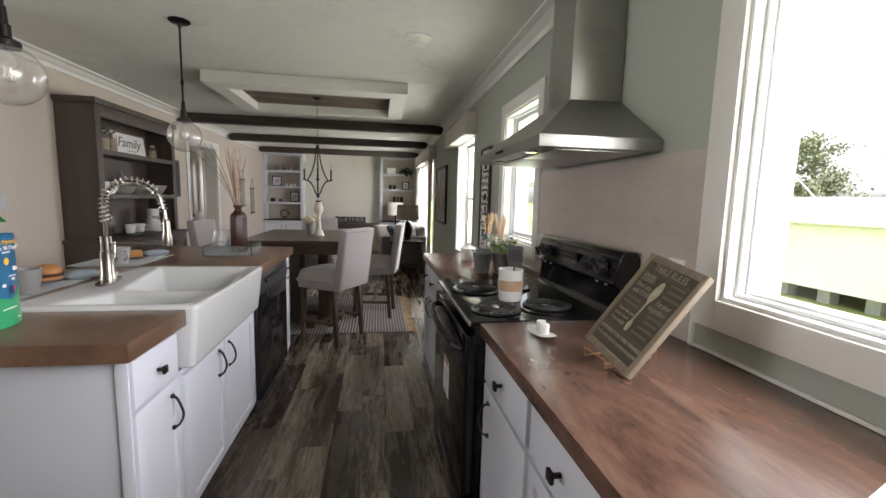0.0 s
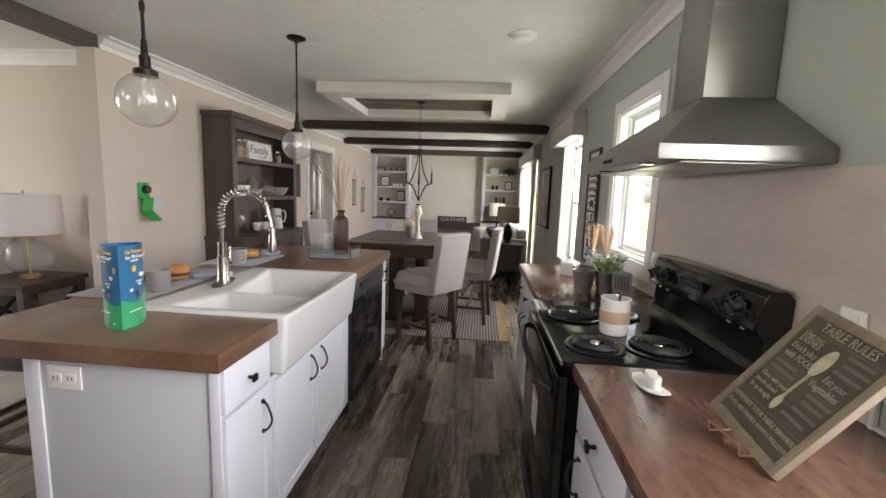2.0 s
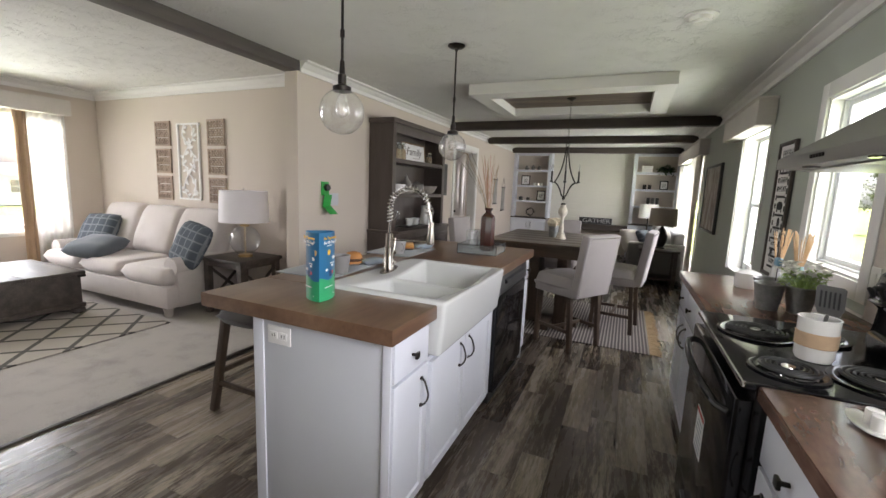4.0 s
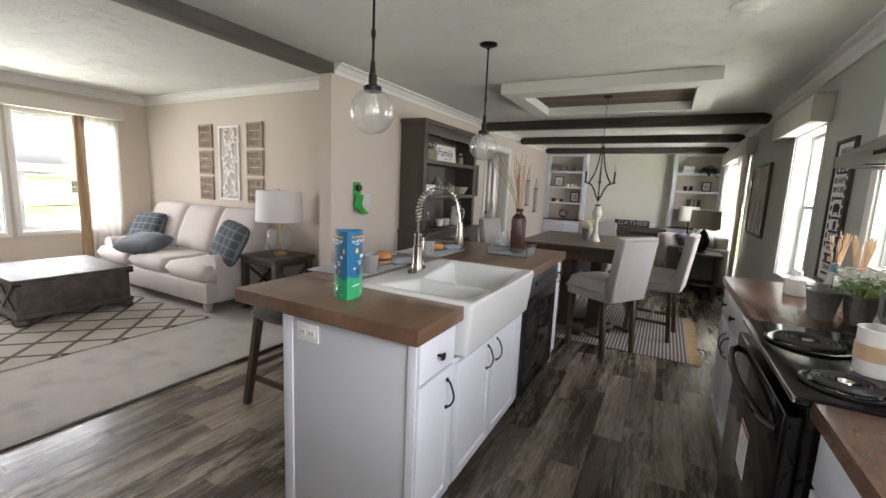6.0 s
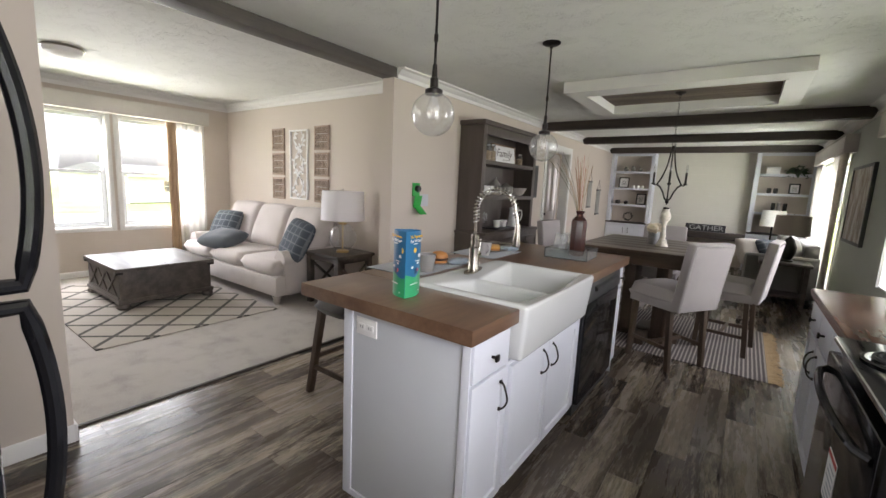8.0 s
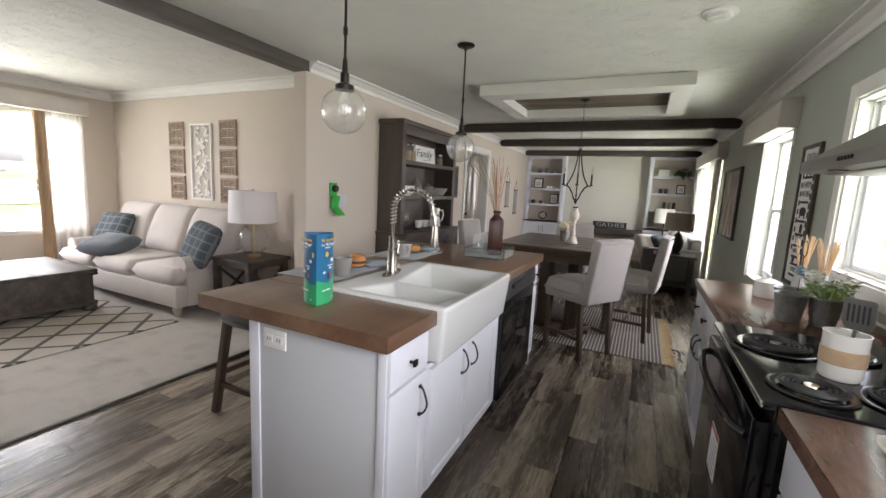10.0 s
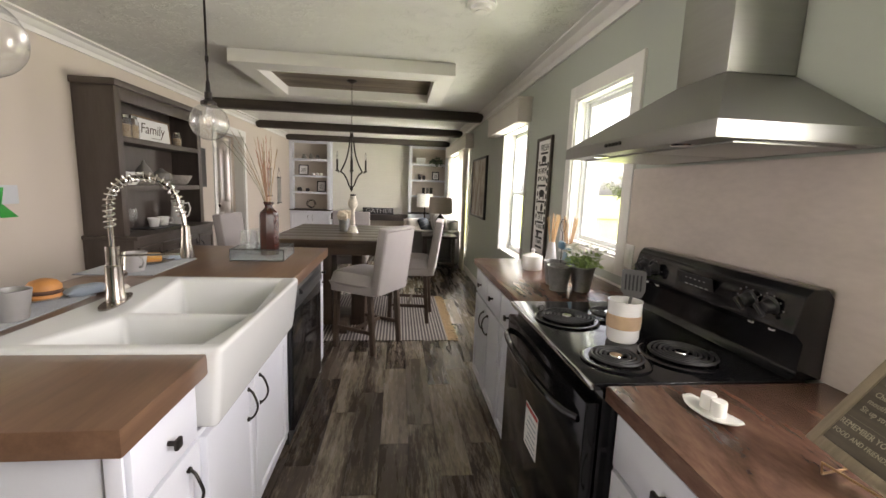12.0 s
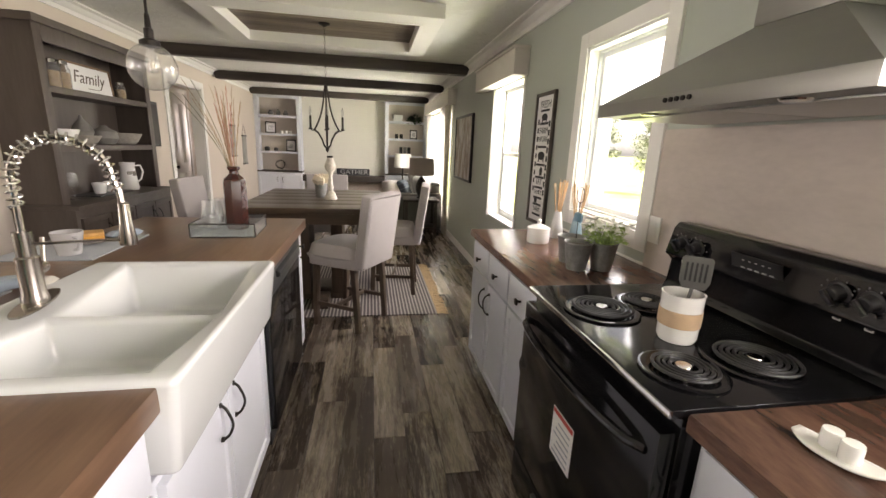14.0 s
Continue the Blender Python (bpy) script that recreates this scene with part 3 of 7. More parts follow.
# ---- kitchen cabinets ----
def shaker(w, h, t=0.02, rail=0.055):
    """A framed door or drawer front in x (width) and z, its face towards -y, centred on x, base at z 0."""
    m = M()
    m.box(-w / 2, w / 2, 0, t, 0, h)
    m.bm.faces.ensure_lookup_table()
    front = [f for f in m.bm.faces if f.calc_center_median().y < 1e-5]
    bmesh.ops.inset_region(m.bm, faces=front, thickness=rail)
    bmesh.ops.inset_region(m.bm, faces=front, thickness=0.007, depth=-0.008)
    outer = [e for e in m.bm.edges if all(v.co.y < 1e-5 and (abs(abs(v.co.x) - w / 2) < 1e-5 or v.co.z < 1e-5 or v.co.z > h - 1e-5) for v in e.verts)]
    bmesh.ops.bevel(m.bm, geom=outer, offset=0.003, segments=2, affect="EDGES", profile=0.6)
    return m


def slab_front(w, h, t=0.02):
    return M().box(-w / 2, w / 2, 0, t, 0, h, 0.004)


def knob(parent, x, z, turn):
    m = M()
    m.box(-0.013, 0.013, -0.028, -0.018, -0.013, 0.013, 0.004)
    m.cyl(0, 0, 0.0, 0.02, 0.006, n=10, m=pose(0, 0, 0, 90))
    o = part("knob", m, IRON, parent, "square dark bronze knob")
    o.matrix_local = turn @ pose(x, 0, z)
    return o


def pull(parent, x, z, turn, length=0.115):
    pts = []
    for k in range(13):
        u = k / 12
        bow = math.sin(math.pi * u)
        pts.append((0.006 * math.sin(2 * math.pi * u), -0.004 - 0.027 * bow ** 0.6, (u - 0.5) * length))
    m = M().tube(pts, 0.0042, 8)
    m.cyl(0, 0, -0.004, 0.004, 0.008, n=10, m=pose(0, 0, -length / 2, 90)).cyl(0, 0, -0.004, 0.004, 0.008, n=10, m=pose(0, 0, length / 2, 90))
    o = part("pull", m, IRON, parent, "curved dark bronze bar pull")
    o.matrix_local = turn @ pose(x, 0, z)
    return o


def cabinet(label, x, y0, y1, face, depth, top, fronts, kick=0.1, z_base=0.0, body_top=None):
    """A base cabinet in a run along y. face: +1 fronts look to +x, -1 to -x. x: the plane of the carcass front.
    fronts: (kind, y from, y to, z from, z to, hardware, hardware y, hardware z) measured along the run."""
    c = thing("base_cabinet", label, "cabinet", x, (y0 + y1) / 2, z_base)
    half = (y1 - y0) / 2
    b0, b1 = sorted((0.0, -face * depth))
    m = M().box(b0, b1, -half, half, kick, body_top or top, 0.0015, seg=1)
    k0, k1 = sorted((-face * 0.07, -face * depth))
    m.box(k0, k1, -half + 0.002, half - 0.002, 0.0, kick)
    part("body", m, CABINET, c)
    for kind, ya, yb, za, zb, hw, hy, hz in fronts:
        w, h, mid = yb - ya, zb - za, (ya + yb) / 2 - (y0 + y1) / 2
        fm = shaker(w, h) if kind == "door" else slab_front(w, h)
        f = part(kind if kind == "door" else "drawer", fm, CABINET, c)
        turn = pose(face * 0.021, mid, za, 0, 0, 90 * face)
        f.matrix_local = turn
        if hw == "knob":
            knob(f, (hy - mid - (y0 + y1) / 2) * face, hz - za, Matrix.Identity(4))
        elif hw == "pull":
            pull(f, (hy - mid - (y0 + y1) / 2) * face, hz - za, Matrix.Identity(4))
    return c


# island
IX = -0.42
ITOP, ITHICK = 0.932, 0.058
IB = ITOP - ITHICK
cabinet("white island cabinet with a drawer over a door", IX, 1.445, 1.748, 1, 0.57, IB, [
    ("drawer", 1.458, 1.728, 0.705, 0.853, "knob", 1.588, 0.775), ("door", 1.458, 1.728, 0.13, 0.692, "pull", 1.675, 0.585)])
cabinet("white sink base cabinet with two doors", IX, 1.75, 2.70, 1, 0.57, IB, [
    ("door", 1.775, 2.163, 0.13, 0.672, "pull", 2.098, 0.588), ("door", 2.173, 2.60, 0.13, 0.672, "pull", 2.218, 0.588)], body_top=0.69)
cabinet("white island end cabinet with a drawer", IX, 3.462, 3.60, 1, 0.57, IB, [
    ("drawer", 3.474, 3.588, 0.70, 0.855, "knob", 3.53, 0.775), ("door", 3.474, 3.588, 0.13, 0.685, "", 0, 0)])
isl = thing("kitchen_island", "white panelled kitchen island with grey-white end", "kitchen island", -1.0, 2.5, 0)
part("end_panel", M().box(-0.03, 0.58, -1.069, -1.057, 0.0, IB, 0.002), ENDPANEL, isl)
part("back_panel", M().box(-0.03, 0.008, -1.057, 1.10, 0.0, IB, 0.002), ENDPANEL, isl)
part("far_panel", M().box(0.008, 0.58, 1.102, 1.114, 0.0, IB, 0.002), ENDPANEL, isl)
for a, b in ((-0.034, 0.018), (0.572, 0.606)):
    part("corner_strip", M().box(a, b, -1.077, -1.069, 0.0, IB, 0.003), CABINET, isl)
part("base_strip", M().box(0.018, 0.572, -1.076, -1.069, 0.0, 0.03, 0.002), CABINET, isl)
out = thing("power_outlet", "white double power outlet on the island end", "outlet", -0.90, 1.4305, 0.807)
part("plate", M().box(-0.058, 0.058, -0.006, 0, -0.037, 0.037, 0.003), WHITE, out)
for k in (-0.024, 0.024):
    part("socket", M().box(k - 0.018, k + 0.018, -0.0085, -0.006, -0.014, 0.014, 0.002), WHITE, out)
    part("slot", M().box(k - 0.008, k - 0.005, -0.0092, -0.0085, -0.006, 0.006).box(k + 0.005, k + 0.008, -0.0092, -0.0085, -0.006, 0.006), INK, out, smooth=0)

top = thing("island_worktop", "thick brown wood-grain island worktop", "worktop", 0, 0, 0)
IXR, IXL, IY0, IY1 = -0.372, -1.294, 1.392, 3.63
SY0, SY1, SXB = 1.742, 2.60, -0.955
part("slab", M().box(IXL, IXR, IY0, SY0, IB, ITOP, 0.004), ISLETOP, top)
part("slab", M().box(IXL, SXB, SY0, SY1, IB, ITOP, 0.0), ISLETOP, top)
part("slab", M().box(IXL, IXR, SY1, IY1, IB, ITOP, 0.004), ISLETOP, top)


def sink():
    s = thing("farmhouse_sink", "white double-bowl farmhouse sink with apron front", "sink", 0, 0, 0)
    m = M()
    x0, x1, y0, y1, zt, zb = SXB - 0.005, -0.335, SY0 - 0.008, SY1 + 0.008, ITOP + 0.014, 0.70
    bx0, bx1 = x0 + 0.125, x1 - 0.075
    bowls = [(y0 + 0.05, (y0 + y1) / 2 - 0.018, zt - 0.16), ((y0 + y1) / 2 + 0.018, y1 - 0.05, zt - 0.16)]
    bm = m.bm
    # deck as a grid of cells, the bowls as sunk cells
    xs = [x0, bx0, bx1, x1]
    ys = [y0, bowls[0][0], bowls[0][1], bowls[1][0], bowls[1][1], y1]
    g = {}
    for i, x in enumerate(xs):
        for j, y in enumerate(ys):
            g[i, j] = bm.verts.new((x, y, zt - (0.045 if 0 < i < 3 and j in (2, 3) else 0)))
    for i in range(3):
        for j in range(5):
            if i == 1 and j in (1, 3):
                continue
            bm.faces.new((g[i, j], g[i + 1, j], g[i + 1, j + 1], g[i, j + 1]))
    for j in (1, 3):
        up = [g[1, j], g[2, j], g[2, j + 1], g[1, j + 1]]
        cx, cy = (bx0 + bx1) / 2, (ys[j] + ys[j + 1]) / 2
        low = [bm.verts.new((cx + (v.co.x - cx) * 0.90, cy + (v.co.y - cy) * 0.88, zt - 0.17)) for v in up]
        for k in range(4):
            bm.faces.new((up[k], up[(k + 1) % 4], low[(k + 1) % 4], low[k]))
        bm.faces.new(low)
    ring = [g[0, j] for j in range(6)] + [g[i, 5] for i in (1, 2, 3)] + [g[3, j] for j in (4, 3, 2, 1, 0)] + [g[2, 0], g[1, 0]]
    lower = [bm.verts.new((v.co.x - (0.03 if v.co.x > x1 - 0.001 else 0), v.co.y + (0.03 if v.co.y < y0 + 0.001 else 0), zb)) for v in ring]
    for k in range(len(ring)):
        n = (k + 1) % len(ring)
        bm.faces.new((ring[k], lower[k], lower[n], ring[n]))
    bm.faces.new(lower)
    bmesh.ops.recalc_face_normals(bm, faces=bm.faces)
    sharp = [e for e in bm.edges if len(e.link_faces) == 2 and e.calc_face_angle(0) > 0.35]
    bmesh.ops.bevel(bm, geom=sharp, offset=0.03, segments=5, affect="EDGES", profile=0.5, clamp_overlap=True)
    part("basin", m, ENAMEL, s, smooth=60)
    for j in (1, 3):
        part("drain", M().lathe([(0, -0.004), (0.03, -0.004), (0.034, 0.004), (0.046, 0.004), (0.048, 0.0)], 20, pose((bx0 + bx1) / 2 - 0.02, (ys[j] + ys[j + 1]) / 2, zt - 0.166)), CHROME, s)


sink()


def faucet():
    f = thing("kitchen_faucet", "brushed nickel spring-neck pull-down kitchen faucet", "faucet", -0.862, 2.172, ITOP + 0.014, 13)
    m = M().prism([(0.032 * math.cos(a) * (1 if abs(math.cos(a)) > 2 else 1), 0.12 * math.sin(a) if abs(math.sin(a)) < 0.9 else 0.12 * math.copysign(0.95, math.sin(a))) for a in [k * math.pi / 12 for k in range(24)]], 0, 0.006, "z")
    part("deck_plate", m, NICKEL, f)
    part("body", M().lathe([(0, 0.004), (0.03, 0.004), (0.03, 0.02), (0.026, 0.03), (0.026, 0.13), (0.021, 0.135), (0.021, 0.20), (0.0, 0.20)], 24), NICKEL, f)
    m = M().cyl(0, 0, 0.0, 0.05, 0.017, n=18, m=pose(0, 0.02, 0.085, -90)).tube([(0, 0.068, 0.085), (0.0, 0.078, 0.10), (0, 0.095, 0.165)], 0.006, 10)
    part("lever", m, NICKEL, f)
    top, R = 0.34, 0.105
    path = [(0, 0, 0.20 + k * 0.02) for k in range(8)]
    path += [(R - R * math.cos(a), 0, top + R * 0.98 * math.sin(a)) for a in [k * math.pi / 24 for k in range(25)]]
    path += [(2 * R + 0.01, 0, top - 0.03), (2 * R + 0.014, 0, top - 0.075)]
    part("hose", M().tube(path, 0.008, 10), NICKEL, f)
    # spring round the upper hose
    vp = [Vector(p) for p in path]
    dist = [0.0]
    for a, b in zip(vp, vp[1:]):
        dist.append(dist[-1] + (b - a).length)
    total, pts, turns = dist[-1], [], 24
    for k in range(turns * 10 + 1):
        d = 0.06 + (total - 0.10) * k / (turns * 10)
        i = max(0, min(len(vp) - 2, next(j for j in range(len(dist) - 1) if dist[j + 1] >= d)))
        q = (d - dist[i]) / (dist[i + 1] - dist[i])
        p, t = vp[i].lerp(vp[i + 1], q), (vp[i + 1] - vp[i]).normalized()
        n1 = Vector((0, 1, 0))
        n2 = t.cross(n1).normalized()
        a = 2 * math.pi * k / 10
        rr = 0.0155
        pts.append(p + rr * (math.cos(a) * n1 + math.sin(a) * n2))
    part("spring", M().tube(pts, 0.0028, 6), CHROME, f)
    part("spray_head", M().lathe([(0, 0), (0.021, 0), (0.022, 0.012), (0.016, 0.06), (0.0135, 0.115), (0.009, 0.12), (0, 0.12)], 20, pose(2 * R + 0.016, 0, top - 0.185)), NICKEL, f)
    m = M().tube([(0, 0, 0.165), (0.1, 0, 0.168), (2 * R, 0, 0.168)], 0.0045, 8).lathe([(0.012, -0.012), (0.020, -0.012), (0.020, 0.012), (0.012, 0.012)], 16, pose(2 * R + 0.014, 0, 0.17), closed=True)
    part("holder_arm", m, NICKEL, f)


faucet()


def dishwasher():
    d = thing("dishwasher", "black built-in dishwasher with glossy door", "dishwasher", IX, 3.081, 0)
    part("body", M().box(-0.56, 0.0, -0.375, 0.375, 0.02, IB - 0.004), BLACKMATT, d)
    part("door", M().box(0.0, 0.028, -0.372, 0.372, 0.10, 0.735, 0.006), BLACK, d)
    part("control_panel", M().prism([(0.0, 0.738), (0.03, 0.738), (0.036, 0.755), (0.03, 0.86), (0.0, 0.862)], -0.372, 0.372, "y", 0.004), BLACKMATT, d)
    part("handle", M().prism([(0.03, 0.80), (0.05, 0.805), (0.05, 0.825), (0.03, 0.835)], -0.25, 0.25, "y", 0.004), BLACKMATT, d)
    part("kick_plate", M().box(-0.05, -0.035, -0.37, 0.37, 0.01, 0.098), BLACKMATT, d)


dishwasher()

# east run
EX = 0.69
cabinet("white base cabinet with drawers over doors beside the range", EX, 2.345, 3.40, -1, 0.57, 0.87, [
    ("drawer", 2.365, 2.70, 0.70, 0.855, "knob", 2.53, 0.775), ("drawer", 2.715, 3.04, 0.70, 0.855, "knob", 2.88, 0.775), ("drawer", 3.055, 3.38, 0.70, 0.855, "knob", 3.21, 0.775),
    ("door", 2.365, 2.70, 0.13, 0.685, "pull", 2.40, 0.55), ("door", 2.715, 3.04, 0.13, 0.685, "pull", 3.0, 0.575), ("door", 3.055, 3.38, 0.13, 0.685, "pull", 3.095, 0.575)])
cabinet("white base cabinet with a drawer over a door", EX, 1.112, 1.56, -1, 0.57, 0.87, [
    ("drawer", 1.125, 1.532, 0.722, 0.858, "knob", 1.332, 0.79), ("door", 1.125, 1.532, 0.13, 0.708, "pull", 1.47, 0.605)])
cabinet("white base cabinet with two drawers and doors", EX, -0.95, 1.11, -1, 0.57, 0.87, [
    ("drawer", 0.745, 1.098, 0.722, 0.858, "knob", 0.925, 0.79), ("door", 0.745, 1.098, 0.13, 0.708, "pull", 0.79, 0.605),
    ("drawer", 0.37, 0.73, 0.722, 0.858, "knob", 0.55, 0.79), ("door", 0.37, 0.73, 0.13, 0.708, "pull", 0.69, 0.605)])
for a, b in ((-0.96, 1.567), (2.34, 3.425)):
    w = thing("worktop", "brown wood-look laminate worktop with wavy grain", "worktop", EX, (a + b) / 2, 0.914)
    part("slab", M().box(-0.034, 0.578, (a - b) / 2, (b - a) / 2, -0.04, 0.0, 0.003), COUNTER, w)
    part("edge_band", M().box(-0.0365, -0.034, (a - b) / 2, (b - a) / 2, -0.0395, -0.003, 0.001, seg=1), COUNTER, w)


GREYPRINT = plain("dim_grey_print", (0.16, 0.16, 0.16), 0.6)


def stove():
    s = thing("electric_range", "black freestanding electric range with coil burners", "stove", 0.62, 1.953, 0)
    W = 0.379
    part("body", M().box(0.03, 0.645, -W, W, 0.02, 0.895, 0.003), BLACK, s)
    part("cooktop", M().box(0.0, 0.60, -W, W, 0.896, 0.918, 0.006), BLACK, s, "glossy black enamel cooktop")
    part("trim", M().box(-0.004, 0.006, -W, W, 0.90, 0.916, 0.003), CHROME, s, "bright front trim of the cooktop")
    part("oven_door", M().box(-0.012, 0.03, -W + 0.004, W - 0.004, 0.245, 0.862, 0.008), BLACK, s, "black glass oven door")
    part("drawer", M().box(-0.008, 0.03, -W + 0.004, W - 0.004, 0.06, 0.232, 0.008), BLACK, s)
    part("drawer_grip", M().box(-0.022, -0.006, -0.15, 0.15, 0.195, 0.21, 0.004), BLACKMATT, s)
    pts = [(-0.010 - 0.050 * math.sin(math.pi * k / 20) ** 0.4, -0.34 + 0.68 * k / 20, 0.80) for k in range(21)]
    m = M().tube(pts, 0.0125, 10)
    part("door_handle", m, BLACK, s)
    st = part("energy_label", M().box(-0.0135, -0.0122, -0.065, 0.065, 0.47, 0.63), WHITE, s, "white paper label with red header on the oven door", smooth=0)
    part("header", M().box(-0.0142, -0.0135, -0.062, 0.062, 0.612, 0.627), plain("red_print", (0.45, 0.04, 0.03), 0.6), st, smooth=0)
    for k in range(6):
        part("text_bar", M().box(-0.0142, -0.0135, -0.05, 0.05 - 0.012 * (k % 3), 0.482 + k * 0.021, 0.488 + k * 0.021), plain("grey_print", (0.35, 0.37, 0.40), 0.7), st, smooth=0)
    prof = [(0.545, 0.916), (0.57, 0.935), (0.578, 1.02), (0.536, 1.045), (0.56, 1.145), (0.578, 1.166), (0.622, 1.166), (0.645, 1.14), (0.645, 0.916)]
    part("backguard", M().prism(prof, -W, W, "y", 0.006), BLACK, s, "black backguard with control knobs")
    tilt = pose(0.545, 0, 1.095, 0, -103.5)
    for y in (-0.298, -0.228, 0.228, 0.298):
        m = M().lathe([(0, 0.034), (0.017, 0.034), (0.021, 0.03), (0.025, 0.006), (0.033, 0.004), (0.033, 0.0), (0, 0.0)], 22, tilt @ pose(0.006, -y, 0) @ Matrix.Scale(0.85, 4))
        m.box(-0.019, 0.022, -0.006, 0.006, 0.03, 0.042, 0.003, m=tilt @ pose(0, -y, 0, 0, 0, 40))
        kn = part("control_knob", m, BLACKMATT, s)
        mm = M()
        for k in range(9):
            a = k * 2 * math.pi / 11 - 2.7
            mm.box(-0.0022, 0.0022, -0.0016, 0.0016, 0.003, 0.005, m=tilt @ pose(0.041 * math.cos(a), -y + 0.041 * math.sin(a), 0, 0, 0, 0))
        part("dial_marks", mm, GREYPRINT, kn, smooth=0)
        mm = M()
        for a, b, c, d in ((-0.010, -0.008, -0.009, 0.009), (0.008, 0.010, -0.009, 0.009), (-0.010, 0.010, -0.009, -0.007), (-0.010, 0.010, 0.007, 0.009)):
            mm.box(a, b, c, d, 0.003, 0.0045, m=tilt @ pose(-0.058, -y, 0))
        part("burner_symbol", mm, WHITE, kn, smooth=0)
    part("display", M().box(-0.028, 0.03, -0.085, 0.085, 0.001, 0.004, m=tilt), BLACKMATT, s)
    mm = M()
    for k in range(5):
        mm.box(-0.012, -0.008, -0.06 + k * 0.024, -0.046 + k * 0.024, 0.004, 0.005, m=tilt).box(0.012, 0.015, -0.05 + k * 0.022, -0.042 + k * 0.022, 0.004, 0.005, m=tilt)
    mm.box(-0.045, -0.039, -0.035, 0.035, 0.003, 0.0045, m=tilt)
    part("display_marks", mm, plain("grey_mark", (0.4, 0.4, 0.4), 0.5), s, smooth=0)
    for bx, by, r in ((0.133, -0.245, 0.074), (0.348, -0.225, 0.094), (0.14, 0.125, 0.094), (0.33, 0.17, 0.074)):
        bowl = part("drip_bowl", M().lathe([(r + 0.022, 0.0005), (r + 0.024, 0.006), (r + 0.014, 0.009), (r * 0.92, 0.003), (0.02, 0.0015), (0, 0.0015)], 40, pose(bx, by, 0.918)), BLACK, s, "glossy black drip bowl")
        pts = []
        turns = 5 if r > 0.09 else 4
        for k in range(turns * 28 + 1):
            a = 2 * math.pi * k / 28
            rad = 0.024 + (r - 0.024) * k / (turns * 28)
            pts.append((rad * math.cos(a), rad * math.sin(a), 0.016))
        part("coil", M().tube(pts, (r - 0.024) / turns * 0.36, 6, m=pose(bx, by, 0.918)), plain("burner_coil", (0.035, 0.035, 0.036), 0.5, metal=0.5), bowl, "dark grey spiral heating coil")
        part("cap", M().lathe([(0, 0.019), (0.017, 0.019), (0.02, 0.014), (0.02, 0.004), (0, 0.004)], 18, pose(bx, by, 0.918)), CHROME, bowl, "chrome coil centre")


stove()


def hood():
    h = thing("range_hood", "brushed stainless steel pyramid chimney range hood", "range hood", EAST, 1.90, 1.525)
    x0, y0, y1 = -0.452, -0.385, 0.455
    rim = 0.042
    cx0, cy0, cy1, zt = -0.22, -0.105, 0.11, 0.225
    part("rim", M().box(x0, -0.002, y0, y1, 0.0, rim, 0.004), STEEL, h)
    m = M()
    lo = [m.bm.verts.new(p) for p in ((x0 + 0.004, y0 + 0.004, rim), (-0.002, y0 + 0.004, rim), (-0.002, y1 - 0.004, rim), (x0 + 0.004, y1 - 0.004, rim))]
    hi = [m.bm.verts.new(p) for p in ((cx0, cy0, zt), (-0.002, cy0, zt), (-0.002, cy1, zt), (cx0, cy1, zt))]
    for k in range(4):
        m.bm.faces.new((lo[k], lo[(k + 1) % 4], hi[(k + 1) % 4], hi[k]))
    m.bm.faces.new(lo[::-1]), m.bm.faces.new(hi)
    part("canopy", m, STEEL, h, smooth=0)
    part("chimney", M().box(cx0, -0.002, cy0, cy1, zt, CEIL - 1.525 - 0.002, 0.003), STEEL, h)
    part("chimney_sleeve", M().box(cx0 - 0.003, -0.002, cy0 - 0.003, cy1 + 0.003, zt, 0.50, 0.002), STEEL, h)
    for ya, yb in ((y0 + 0.03, -0.008), (0.004, y1 - 0.03)):
        part("filter", M().box(x0 + 0.07, -0.06, ya, yb, -0.006, 0.0, 0.003), plain("filter_mesh", (0.42, 0.42, 0.41), 0.35, metal=1.0, grain=400, bumps=0.6), h, "aluminium mesh grease filter")
    for k in (-0.22, 0.22):
        part("lamp", M().lathe([(0, -0.004), (0.026, -0.004), (0.03, 0.0), (0, 0.0)], 18, pose(x0 + 0.04, k, 0)), CHROME, h)
    for k in range(5):
        part("button", M().cyl(0, 0, 0, 0.005, 0.0065, n=12, m=pose(x0, 0.02 + k * 0.022, 0.026, 0, -90)), IRON, h)


hood()


